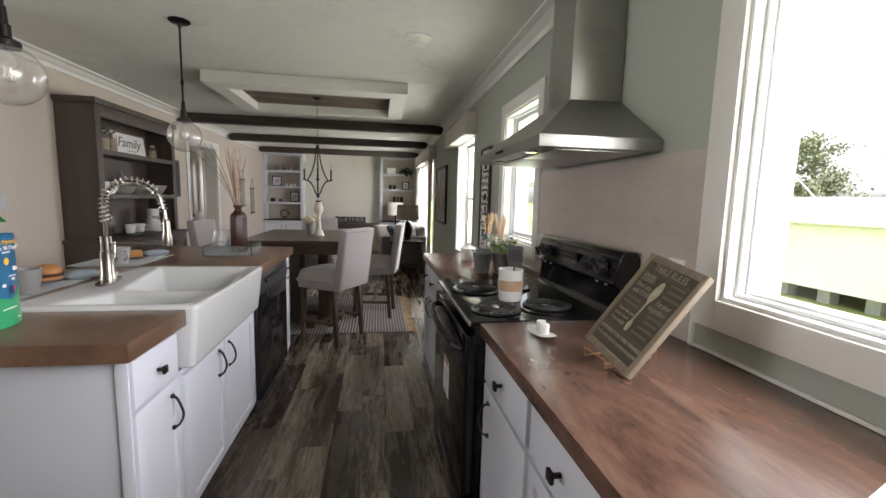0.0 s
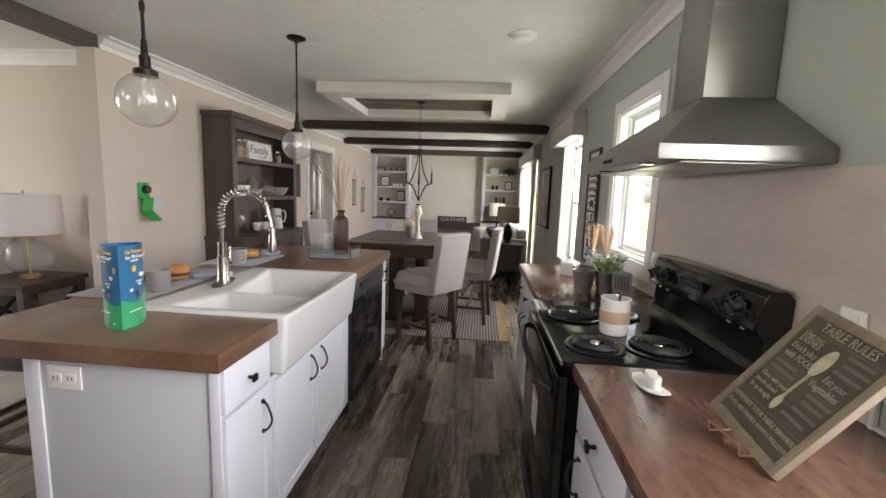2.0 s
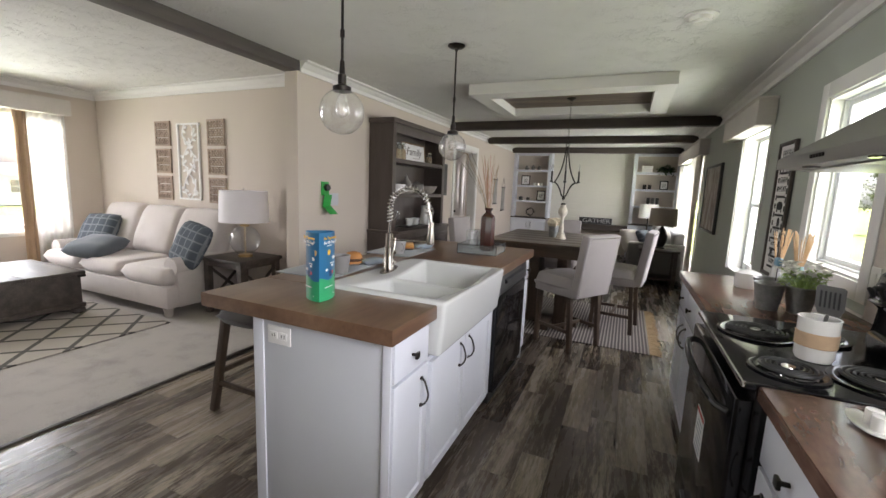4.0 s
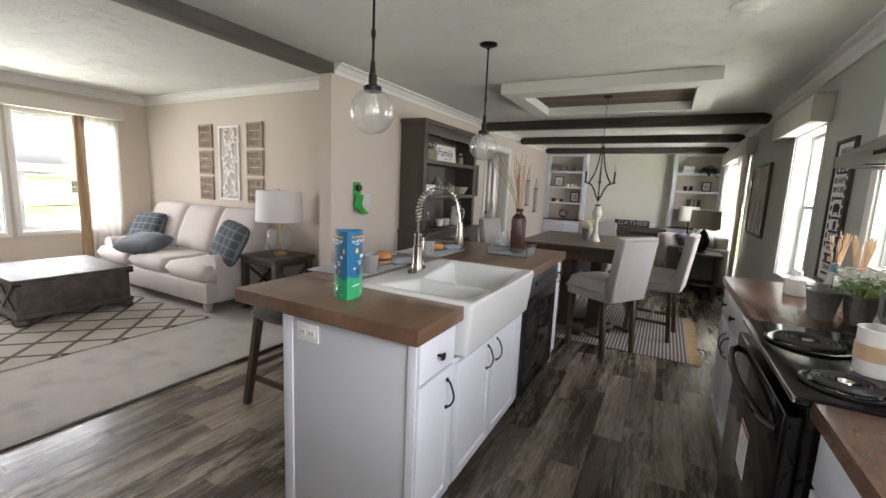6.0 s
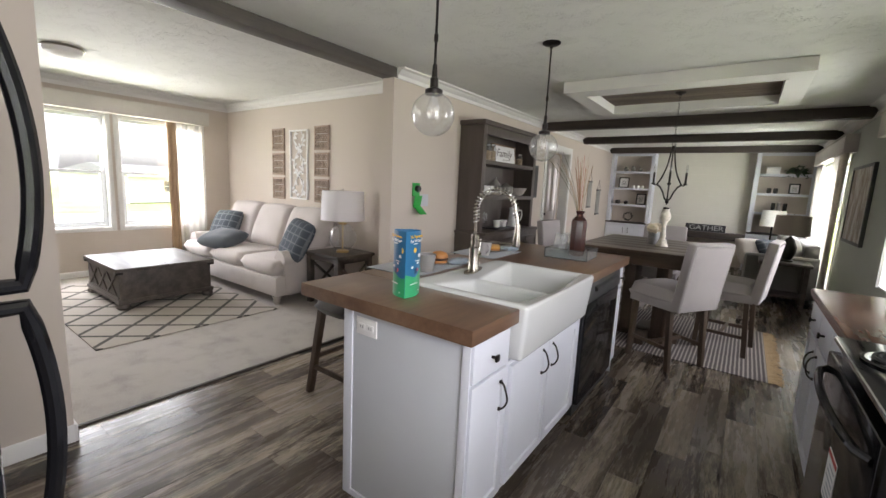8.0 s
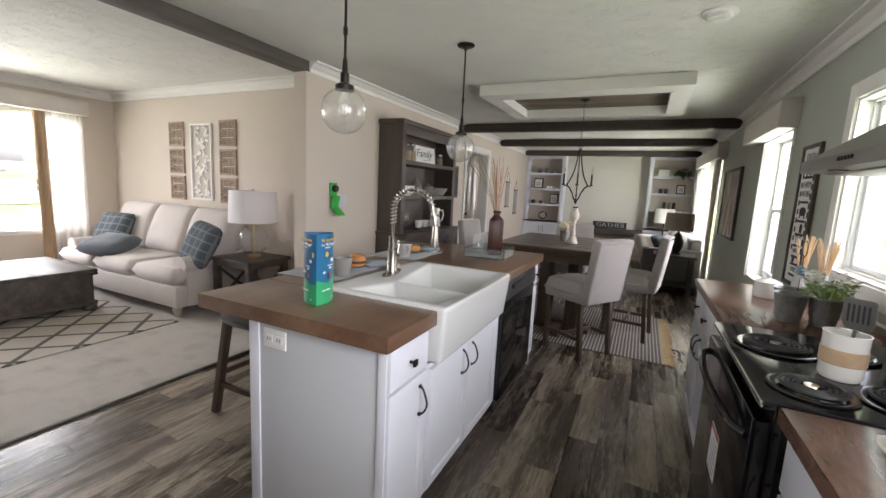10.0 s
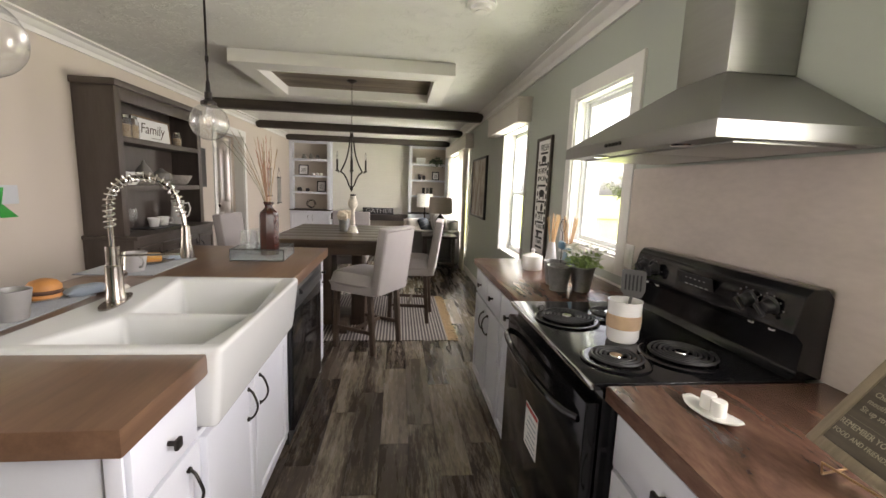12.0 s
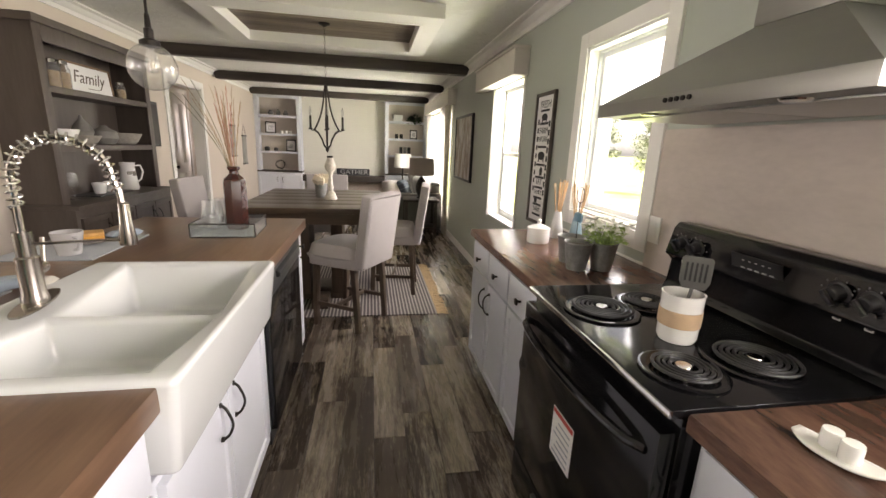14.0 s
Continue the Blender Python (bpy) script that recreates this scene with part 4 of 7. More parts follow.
def pendant(x, y, gz):
    p = thing("pendant_lamp", "clear glass globe pendant lamp on a dark rod", "pendant lamp", x, y, CEIL, group="pendant lamps over the island")
    g = gz - CEIL - 0.013
    part("canopy", M().lathe([(0, 0), (0.062, 0), (0.062, -0.008), (0.05, -0.016), (0.014, -0.02), (0.01, -0.04), (0, -0.04)], 28), IRON, p)
    part("rod", M().cyl(0, 0, g + 0.215, -0.03, 0.006, n=12).lathe([(0.010, 0), (0.010, 0.03)], 12, pose(0, 0, g + 0.32)), IRON, p)
    part("socket", M().lathe([(0, g + 0.22), (0.010, g + 0.22), (0.013, g + 0.165), (0.019, g + 0.16), (0.019, g + 0.12), (0.041, g + 0.108), (0.041, g + 0.088), (0.0, g + 0.088)], 24), IRON, p)
    R, prof = 0.10, []
    for k in range(22):
        a = radians(22) + (math.pi - radians(22)) * k / 21
        prof.append((R * math.sin(a), g + R * math.cos(a)))
    prof[-1] = (0.0, g - R)
    sh = part("shade", M().lathe(prof, 36), CLEAR, p, "clear glass globe shade", smooth=60)
    sh.visible_shadow = False
    bulb = part("bulb", M().lathe([(0, -0.062), (0.018, -0.056), (0.029, -0.035), (0.030, -0.015), (0.02, 0.02), (0.013, 0.045), (0.013, 0.06), (0, 0.06)], 20, pose(0, 0, g + 0.035)), CLEAR, p, "clear filament bulb")
    bulb.visible_shadow = False
    hot = bpy.data.materials.get("filament_glow")
    if not hot:
        hot, nt, b = material("filament_glow")
        b.inputs["Emission Color"].default_value, b.inputs["Emission Strength"].default_value = (1, 0.62, 0.3, 1), 0.05
    pts = [(0.011 * math.cos(k * 1.3), 0.011 * math.sin(k * 1.3), g + 0.0 + (0.028 if k % 2 else -0.012)) for k in range(12)]
    part("filament", M().tube(pts, 0.0011, 5), hot, bulb, "faintly glowing filament")
    return p


pendant(-0.94, 1.86, 1.735)
pendant(-0.94, 3.16, 1.715)

det = thing("smoke_detector", "round white smoke detector on the ceiling", "smoke detector", 0.56, 3.09, CEIL)
part("base", M().lathe([(0, -0.001), (0.085, -0.001), (0.085, -0.012), (0.072, -0.016), (0, -0.016)], 32), WHITE, det)
part("cover", M().lathe([(0, -0.016), (0.06, -0.016), (0.056, -0.036), (0.035, -0.041), (0.034, -0.046), (0, -0.046)], 32), TRIM, det)


# refrigerator beside the opening
def fridge():
    f = thing("refrigerator", "black top-freezer refrigerator with curved handles", "refrigerator", -1.11, 0.0, 0)
    part("body", M().box(-0.40, 0.40, -0.42, 0.30, 0.02, 1.70, 0.01), BLACKMATT, f)
    part("freezer_door", M().box(-0.40, 0.40, 0.305, 0.375, 1.165, 1.705, 0.02), BLACK, f)
    part("fridge_door", M().box(-0.40, 0.40, 0.305, 0.375, 0.06, 1.15, 0.02), BLACK, f)
    part("hinge_strip", M().box(-0.39, 0.40, 0.30, 0.372, 1.151, 1.164), CHROME, f)
    for a, b in ((1.18, 1.66), (0.62, 1.14)):
        pts = []
        for k in range(15):
            u = k / 14
            bow = (1 - u) if a > 1 else u
            pts.append((0.355, 0.39 + 0.065 * math.sin(math.pi * (0.08 + 0.75 * bow)) ** 0.8, a + (b - a) * u))
        end = pts[0] if a > 1 else pts[-1]
        line = [(0.355, 0.37, end[2]), *pts] if a > 1 else [*pts, (0.355, 0.37, end[2])]
        m = M().tube(line, 0.016, 10)
        part("handle", m, BLACK, f)


fridge()

# ---- dining ----
def dining_chair(x, y, rz, first=None):
    at = pose(x, y, 0, 0, 0, rz)
    if first:
        return copy_thing(first, at)
    c = thing("dining_chair", "taupe upholstered counter-height chair with nailhead trim", "chair", 0, 0, 0, group="chairs round the dining table")
    W, D, SH, BH = 0.45, 0.43, 0.63, 1.05
    m = M().pillow(W + 0.02, D + 0.04, 0.20, pose(0, 0.02, SH - 0.05), n=12, power=0.22)
    m.box(-W / 2, W / 2, -D / 2, D / 2, SH - 0.13, SH - 0.045, 0.015)
    part("seat", m, LINEN, c, "taupe linen padded seat")
    lean = pose(0, -D / 2, SH - 0.12, 8)
    hb = BH - SH + 0.13
    m = M()
    m.box(-W / 2, W / 2, -0.045, 0.035, 0, hb, 0.02, m=lean, seg=3)
    part("backrest", m, LINEN, c, "taupe linen upholstered backrest")
    m = M()
    rows = [(-W / 2 + 0.018, z) for z in [k * 0.021 for k in range(1, int(hb / 0.021))]]
    rows += [(W / 2 - 0.018, z) for _, z in rows] + [(-W / 2 + 0.018 + k * 0.0207, hb - 0.018) for k in range(1, 20)]
    for px, pz in rows:
        m.cyl(0, 0, 0, 0.005, 0.0062, 0.003, n=6, m=lean @ pose(px, -0.044, pz, 90))
    part("nailheads", m, CHROME, c, "silver nailhead trim round the back")
    for sx in (-1, 1):
        for sy in (-1, 1):
            m = M()
            t = pose(sx * (W / 2 - 0.03), sy * (D / 2 - 0.03), 0)
            m.prism([(-0.017, 0.0), (0.017, 0.0), (0.022, SH - 0.12), (-0.022, SH - 0.12)], -0.019, 0.019, "y", 0.003, m=t @ pose(0, 0, 0, -4 if sy < 0 else 2, 0, 0) @ Matrix.Translation((0, -0.02 if sy < 0 else 0, 0)))
            part("leg", m, LEG, c, "dark tapered wooden leg")
    for s in (-1, 1):
        part("stretcher", M().box(s * (W / 2 - 0.03) - 0.01, s * (W / 2 - 0.03) + 0.01, -D / 2 + 0.02, D / 2 - 0.03, 0.17, 0.20, 0.003), LEG, c)
    part("stretcher", M().box(-W / 2 + 0.03, W / 2 - 0.03, -0.01, 0.01, 0.17, 0.20, 0.003), LEG, c)
    c.matrix_basis = at
    return c


TZ = 0.93
tb = thing("dining_table", "dark brown wooden counter-height dining table", "table", -0.40, 4.72, 0)
TW, TD = 0.53, 0.66
m = M()
for k in range(6):
    ya = -TD + 2 * TD * k / 6
    part("top_plank", M().box(-TW, TW, ya + 0.0003, ya + 2 * TD / 6 - 0.0003, TZ - 0.04, TZ, 0.0012), TABLE, tb)
part("apron", M().box(-TW + 0.05, TW - 0.05, -TD + 0.05, TD - 0.05, TZ - 0.13, TZ - 0.041, 0.004), TABLE, tb)
for sx in (-1, 1):
    part("pedestal_board", M().box(sx * 0.14 - 0.05, sx * 0.14 + 0.05, -0.16, 0.16, 0.09, TZ - 0.13, 0.006), LEG, tb)
part("pedestal_foot", M().box(-0.32, 0.32, -0.07, 0.07, 0.0, 0.09, 0.01), LEG, tb)
part("pedestal_foot", M().box(-0.07, 0.07, -0.32, 0.32, 0.0, 0.085, 0.01), LEG, tb)

CHA = dining_chair(-0.13, 4.18, 58)
dining_chair(0.26, 4.93, 82, CHA)
dining_chair(-0.45, 5.52, 180, CHA)
dining_chair(-1.28, 4.95, -95, CHA)

rug = thing("dining_rug", "striped grey and brown woven rug with tan fringe", "rug", -0.50, 4.99, 0.0)


def rug_material():
    mt, nt, b = material("striped_woven_rug")
    v = coords(nt)
    w = node(nt, "ShaderNodeTexWave", Scale=10.5, Distortion=0.6, Detail=2.0)
    w.bands_direction = "X"
    nt.links.new(v, w.inputs["Vector"])
    n = noise_tex(nt, coords(nt, (1, 4, 1)), 60, 3)
    ad = node(nt, "ShaderNodeMath", operation="MULTIPLY_ADD")
    ad.inputs[1].default_value, ad.inputs[2].default_value = 0.5, -0.25
    nt.links.new(n, ad.inputs[0])
    s = node(nt, "ShaderNodeMath", operation="ADD")
    nt.links.new(w.outputs["Fac"], s.inputs[0]), nt.links.new(ad.outputs[0], s.inputs[1])
    nt.links.new(ramp(nt, s.outputs[0], [(0.25, (0.09, 0.075, 0.075)), (0.6, (0.16, 0.14, 0.135)), (0.85, (0.36, 0.33, 0.30))]), b.inputs["Base Color"])
    b.inputs["Roughness"].default_value = 0.95
    bump(nt, b, n, 0.6, 0.003)
    return mt


part("weave", M().box(-1.1, 1.10, -0.76, 0.76, 0.001, 0.009, 0.003), rug_material(), rug)
m = M()
for k in range(150):
    y = -0.76 + 1.52 * (k + 0.5) / 150
    a, b_, l = random.uniform(-0.012, 0.012), random.uniform(-0.02, 0.02), random.uniform(0.075, 0.11)
    for s in (1, -1):
        m.tube([(s * 1.10, y, 0.008), (s * (1.10 + l * 0.5), y + a, 0.011), (s * (1.10 + l), y + b_, 0.004)], 0.0034, 4)
part("fringe", m, fabric("tan_jute", (0.42, 0.30, 0.17), 0.3, weave=200), rug, "tan knotted fringe")["kind"] = "stuff"


def chandelier():
    c = thing("chandelier", "dark bronze open-frame chandelier with candle bulbs", "chandelier", -0.36, 4.98, CEIL - 0.017)
    part("canopy", M().lathe([(0, 0), (0.065, 0), (0.062, -0.012), (0.03, -0.022), (0.008, -0.03), (0, -0.03)], 28), IRON, c)
    m = M()
    for k in range(16):
        z = -0.035 - k * 0.031
        pts = [(0.009 * math.cos(a), 0, z + 0.019 * math.sin(a)) for a in [j * math.pi / 6 for j in range(12)]]
        m.tube(pts, 0.002, 5, closed=True, m=pose(0, 0, 0, 0, 0, 90 * (k % 2)))
    part("chain", m, IRON, c)
    zt = -0.52
    m = M().tube([(0.022 * math.cos(a), 0, zt + 0.02 + 0.022 * math.sin(a)) for a in [j * math.pi / 8 for j in range(16)]], 0.004, 6, closed=True)
    m.lathe([(0, zt), (0.02, zt), (0.024, zt - 0.02), (0.02, zt - 0.05), (0, zt - 0.05)], 16)
    part("crown", m, IRON, c)
    for k in range(4):
        t = pose(0, 0, 0, 0, 0, 90 * k + 8)
        up = [(0.018 + 0.125 * (0.35 * u + 0.65 * u ** 3), 0, zt - 0.03 - 0.36 * u) for u in [j / 10 for j in range(11)]]
        low = [(0.143, 0, zt - 0.39), (0.10, 0, zt - 0.415), (0.06, 0, zt - 0.47), (0.035, 0, zt - 0.53), (0.0, 0, zt - 0.56)]
        part("arm", M().tube(up, 0.0095, 8, m=t).tube(low, 0.0095, 8, m=t).tube([(0.143, 0, zt - 0.39), (0.165, 0, zt - 0.40), (0.185, 0, zt - 0.385)], 0.006, 7, m=t), IRON, c)
        part("candle_sleeve", M().lathe([(0, -0.39), (0.022, -0.39), (0.024, -0.375), (0.013, -0.372), (0.013, -0.265), (0, -0.265)], 14, t @ pose(0.185, 0, zt)), IRON, c)
        b = part("bulb", M().lathe([(0, -0.262), (0.009, -0.262), (0.016, -0.235), (0.012, -0.205), (0.0, -0.18)], 12, t @ pose(0.185, 0, zt)), CLEAR, c, "clear candle bulb")
        b.visible_shadow = False
    part("finial", M().lathe([(0, zt - 0.55), (0.02, zt - 0.555), (0.024, zt - 0.57), (0.008, zt - 0.585), (0, zt - 0.60)], 14), IRON, c)
    return c


chandelier().scale = (0.76, 0.76, 0.97)


# ---- hutch ----
HX, HY0, HY1 = WEST + 0.004, 4.16, 5.57


def hutch():
    h = thing("hutch", "tall dark brown wooden hutch with open shelves", "hutch", HX, (HY0 + HY1) / 2, 0)
    L = (HY1 - HY0) / 2
    LD, UD, LH, TH = 0.40, 0.285, 0.905, 2.115
    part("lower_body", M().box(0, LD - 0.02, -L, L, 0.0, LH - 0.03, 0.003), HUTCH, h)
    part("ledge", M().box(0, LD + 0.015, -L - 0.015, L + 0.015, LH - 0.03, LH, 0.005), HUTCH, h)
    n = 4
    dw = (2 * L - 0.06) / n
    for k in range(n):
        f = part("door", shaker(dw - 0.012, 0.72), HUTCH, h)
        f.matrix_local = pose(LD, -L + 0.03 + dw * (k + 0.5), 0.09, 0, 0, 90)
        pull(f, (dw / 2 - 0.05) * (1 if k % 2 == 0 else -1), 0.58, Matrix.Identity(4), 0.12)
    I = L - 0.04
    for s in (-1, 1):
        part("side", M().box(0, UD, s * I - 0.022, s * I + 0.022, LH, TH - 0.05, 0.002), HUTCH, h)
    part("face_frame", M().box(UD, UD + 0.018, -I - 0.024, -I + 0.05, LH, TH - 0.05, 0.002).box(UD, UD + 0.018, I - 0.05, I + 0.024, LH, TH - 0.05, 0.002).box(UD, UD + 0.018, -I + 0.05, I - 0.05, TH - 0.15, TH - 0.05, 0.002), HUTCH, h)
    part("back", M().box(0.0, 0.014, -I, I, LH, TH - 0.05), HUTCH, h)
    part("top", M().box(0, UD + 0.04, -I - 0.045, I + 0.045, TH - 0.05, TH, 0.006), HUTCH, h)
    for z in (1.288, 1.675):
        part("shelf", M().box(0.014, UD + 0.016, -I + 0.022, I - 0.022, z - 0.022, z + 0.022, 0.003), HUTCH, h)


hutch()

# ---- living room ----
def sofa():
    s = thing("sofa", "cream three-seat fabric sofa with loose back cushions", "sofa", -4.82, 3.21, 0.016)
    L, D = 1.13, 0.475
    part("base", M().box(-L + 0.01, L - 0.01, -D + 0.02, D, 0.09, 0.31, 0.03), SOFA, s)
    part("back", M().box(-L + 0.06, L - 0.06, D - 0.17, D, 0.30, 0.82, 0.06, seg=3), SOFA, s)
    for k in (-1, 1):
        m = M().box(k * (L - 0.08) - 0.075, k * (L - 0.08) + 0.08, -D + 0.13, D + 0.003, 0.087, 0.48, 0.03)
        m.cyl(0, 0, -D + 0.12, D - 0.02, 0.098, n=28, m=pose(k * (L - 0.09), 0, 0.485, -90))
        part("arm", m, SOFA, s, "cream rolled sofa arm", smooth=50)
    cw, bw = 2 * L / 3, (2 * L - 0.10) / 3
    for k in (-1, 0, 1):
        part("seat_cushion", M().pillow(cw - 0.01, 0.74, 0.19, pose(cw * k, -0.115, 0.395), n=16, power=0.16, lump=0.05), SOFA, s, "plump cream seat cushion", smooth=60)
        part("back_cushion", M().pillow(bw + 0.03, 0.64, 0.28, pose(bw * k, 0.255, 0.735, 76 - 8, 0, random.uniform(-2, 2)), n=14, power=0.32, lump=0.12), SOFA, s, "plump cream back cushion", smooth=60)
    for sx in (-1, 1):
        for sy in (-1, 1):
            part("foot", M().lathe([(0, 0), (0.03, 0), (0.042, 0.03), (0.038, 0.06), (0.048, 0.07), (0.048, 0.092), (0, 0.092)], 18, pose(sx * (L - 0.07), sy * (D - 0.07), 0)), plain("whitewashed_foot", (0.42, 0.38, 0.33), 0.6), s, "turned wooden bun foot")


sofa()


def plaid_material(name, base, line, scale=16):
    mt, nt, b = material(name)
    v = coords(nt)
    outs = []
    for d in ("X", "Y"):
        w = node(nt, "ShaderNodeTexWave", Scale=scale, Distortion=0.3, Detail=1.0)
        w.bands_direction = d
        nt.links.new(v, w.inputs["Vector"])
        outs.append(ramp(nt, w.outputs["Fac"], [(0.90, (0, 0, 0)), (0.97, (1, 1, 1))]))
    mx = node(nt, "ShaderNodeMath", operation="MAXIMUM")
    nt.links.new(outs[0], mx.inputs[0]), nt.links.new(outs[1], mx.inputs[1])
    f = noise_tex(nt, v, 300, 2)
    ml = node(nt, "ShaderNodeMath", operation="MULTIPLY")
    nt.links.new(mx.outputs[0], ml.inputs[0]), nt.links.new(f, ml.inputs[1])
    m = node(nt, "ShaderNodeMixRGB")
    nt.links.new(ml.outputs[0], m.inputs[0])
    m.inputs[1].default_value, m.inputs[2].default_value = (*base, 1), (*line, 1)
    nt.links.new(m.outputs[0], b.inputs["Base Color"])
    b.inputs["Roughness"].default_value = 0.95
    bump(nt, b, f, 0.4, 0.001)
    return mt


PLAID = plaid_material("blue_plaid_cloth", (0.07, 0.085, 0.10), (0.26, 0.28, 0.29), 3.4)
SLATE = fabric("slate_blue_cloth", (0.075, 0.088, 0.10), 0.2)
for x, y, z, rx, ry, rz, mt, lab in ((-5.60, 3.18, 0.70, 62, 0, 14, PLAID, "blue plaid throw pillow on the sofa"), (-5.15, 2.92, 0.585, 14, 4, 20, SLATE, "slate blue throw pillow lying on the sofa seat"), (-3.80, 3.09, 0.71, 66, 8, -8, PLAID, "blue plaid throw pillow on the sofa")):
    p = solid("throw_pillow", M().pillow(0.47, 0.47, 0.18, n=16, power=0.5, lump=0.15), mt, lab, "pillow", group="throw pillows on the sofa", at=pose(x, y, z, rx, ry, rz), smooth=70)


def coffee_table():
    t = thing("coffee_table", "dark rustic wooden trunk coffee table with lift-up lids", "coffee table", -5.06, 2.05, 0.024)
    X, Y, H = 0.52, 0.46, 0.42
    for s in (-1, 1):
        part("lid", M().box(-X, X, min(s * 0.002, s * Y), max(s * 0.002, s * Y), H - 0.035, H, 0.005), RUSTIC, t, "brown wooden lid of the trunk")
    part("body", M().box(-X + 0.03, X - 0.03, -Y + 0.03, Y - 0.03, 0.09, H - 0.036, 0.004), RUSTIC, t)
    part("base_rail", M().box(-X + 0.01, X - 0.01, -Y + 0.01, Y - 0.01, 0.06, 0.10, 0.006), RUSTIC, t)
    for sx in (-1, 1):
        for sy in (-1, 1):
            part("foot", M().lathe([(0, 0), (0.045, 0), (0.062, 0.02), (0.055, 0.05), (0.04, 0.06), (0, 0.06)], 14, pose(sx * (X - 0.06), sy * (Y - 0.06), 0)), RUSTIC, t)
            part("corner_strap", M().box(sx * X - 0.03 - 0.03 * sx, sx * X + 0.03 - 0.03 * sx, sy * Y - 0.03 - 0.03 * sy, sy * Y + 0.03 - 0.03 * sy, H - 0.06, H - 0.036, 0.003), IRON, t, "dark iron corner strap")
    part("side_rails", M().box(-X + 0.04, X - 0.04, -Y + 0.018, -Y + 0.03, 0.10, 0.13, 0.002).box(-X + 0.04, X - 0.04, -Y + 0.018, -Y + 0.03, H - 0.07, H - 0.04, 0.002), RUSTIC, t)
    m = M()
    for a, b in ((-0.42, -0.14), (-0.14, 0.14), (0.14, 0.42)):
        for sg in (1, -1):
            ang = math.degrees(math.atan2(0.22, (b - a))) * sg
            m.box(-0.17, 0.17, -0.006, 0.006, -0.012, 0.012, 0.002, m=pose((a + b) / 2, -Y + 0.024, 0.24, 0, ang, 0))
    part("cross_slats", m, RUSTIC, t)
    part("hinge", M().box(-0.06, 0.06, -0.012, 0.012, H, H + 0.003, 0.001), IRON, t)


coffee_table()


def diamond_rug():
    mt, nt, b = material("diamond_lattice_rug")
    v = coords(nt)
    rot = []
    for sgn in (1, -1):
        d = node(nt, "ShaderNodeVectorMath", operation="DOT_PRODUCT")
        d.inputs[1].default_value = (2.55, sgn * 2.55, 0)
        nt.links.new(v, d.inputs[0])
        jn = noise_tex(nt, v, 14, 2)
        ja = node(nt, "ShaderNodeMath", operation="MULTIPLY_ADD")
        ja.inputs[1].default_value = 0.03
        nt.links.new(jn, ja.inputs[0]), nt.links.new(d.outputs["Value"], ja.inputs[2])
        f = node(nt, "ShaderNodeMath", operation="PINGPONG")
        f.inputs[1].default_value = 0.5
        nt.links.new(ja.outputs[0], f.inputs[0])
        rot.append(ramp(nt, f.outputs[0], [(0.055, (1, 1, 1)), (0.075, (0, 0, 0))]))
    mx = node(nt, "ShaderNodeMath", operation="MAXIMUM")
    nt.links.new(rot[0], mx.inputs[0]), nt.links.new(rot[1], mx.inputs[1])
    m = node(nt, "ShaderNodeMixRGB")
    nt.links.new(mx.outputs[0], m.inputs[0])
    m.inputs[1].default_value, m.inputs[2].default_value = (0.44, 0.40, 0.35, 1), (0.10, 0.095, 0.085, 1)
    nt.links.new(m.outputs[0], b.inputs["Base Color"])
    b.inputs["Roughness"].default_value = 1.0
    bump(nt, b, noise_tex(nt, v, 260, 2), 0.7, 0.004)
    return mt


solid("living_rug", M().box(-1.21, 1.21, -0.765, 0.765, 0.0, 0.010, 0.004), diamond_rug(), "cream rug with dark diamond lattice on the carpet", "rug", at=pose(-4.80, 1.94, 0.0145))


def end_table():
    t = thing("end_table", "rustic brown wooden end table beside the sofa", "end table", -3.365, 3.35, 0.016)
    X, Y, H = 0.285, 0.27, 0.584
    part("top", M().box(-X, X, -Y, Y, H - 0.035, H, 0.005), RUSTIC, t)
    part("apron", M().box(-X + 0.03, X - 0.03, -Y + 0.03, Y - 0.03, H - 0.09, H - 0.036, 0.003), RUSTIC, t)
    for sx in (-1, 1):
        for sy in (-1, 1):
            part("leg", M().box(sx * (X - 0.05) - 0.03, sx * (X - 0.05) + 0.03, sy * (Y - 0.05) - 0.03, sy * (Y - 0.05) + 0.03, 0, H - 0.036, 0.004), RUSTIC, t)
        ln = math.hypot(0.36, 0.32)
        a = math.degrees(math.atan2(0.32, 0.36))
        for sg in (1, -1):
            part("side_brace", M().box(-0.008, 0.008, -ln / 2, ln / 2, -0.014, 0.014, 0.002, m=pose(sx * (X - 0.05), 0, 0.29, a * sg)), RUSTIC, t)
    part("shelf", M().box(-X + 0.03, X - 0.03, -Y + 0.03, Y - 0.03, 0.10, 0.13, 0.003), RUSTIC, t)


end_table()


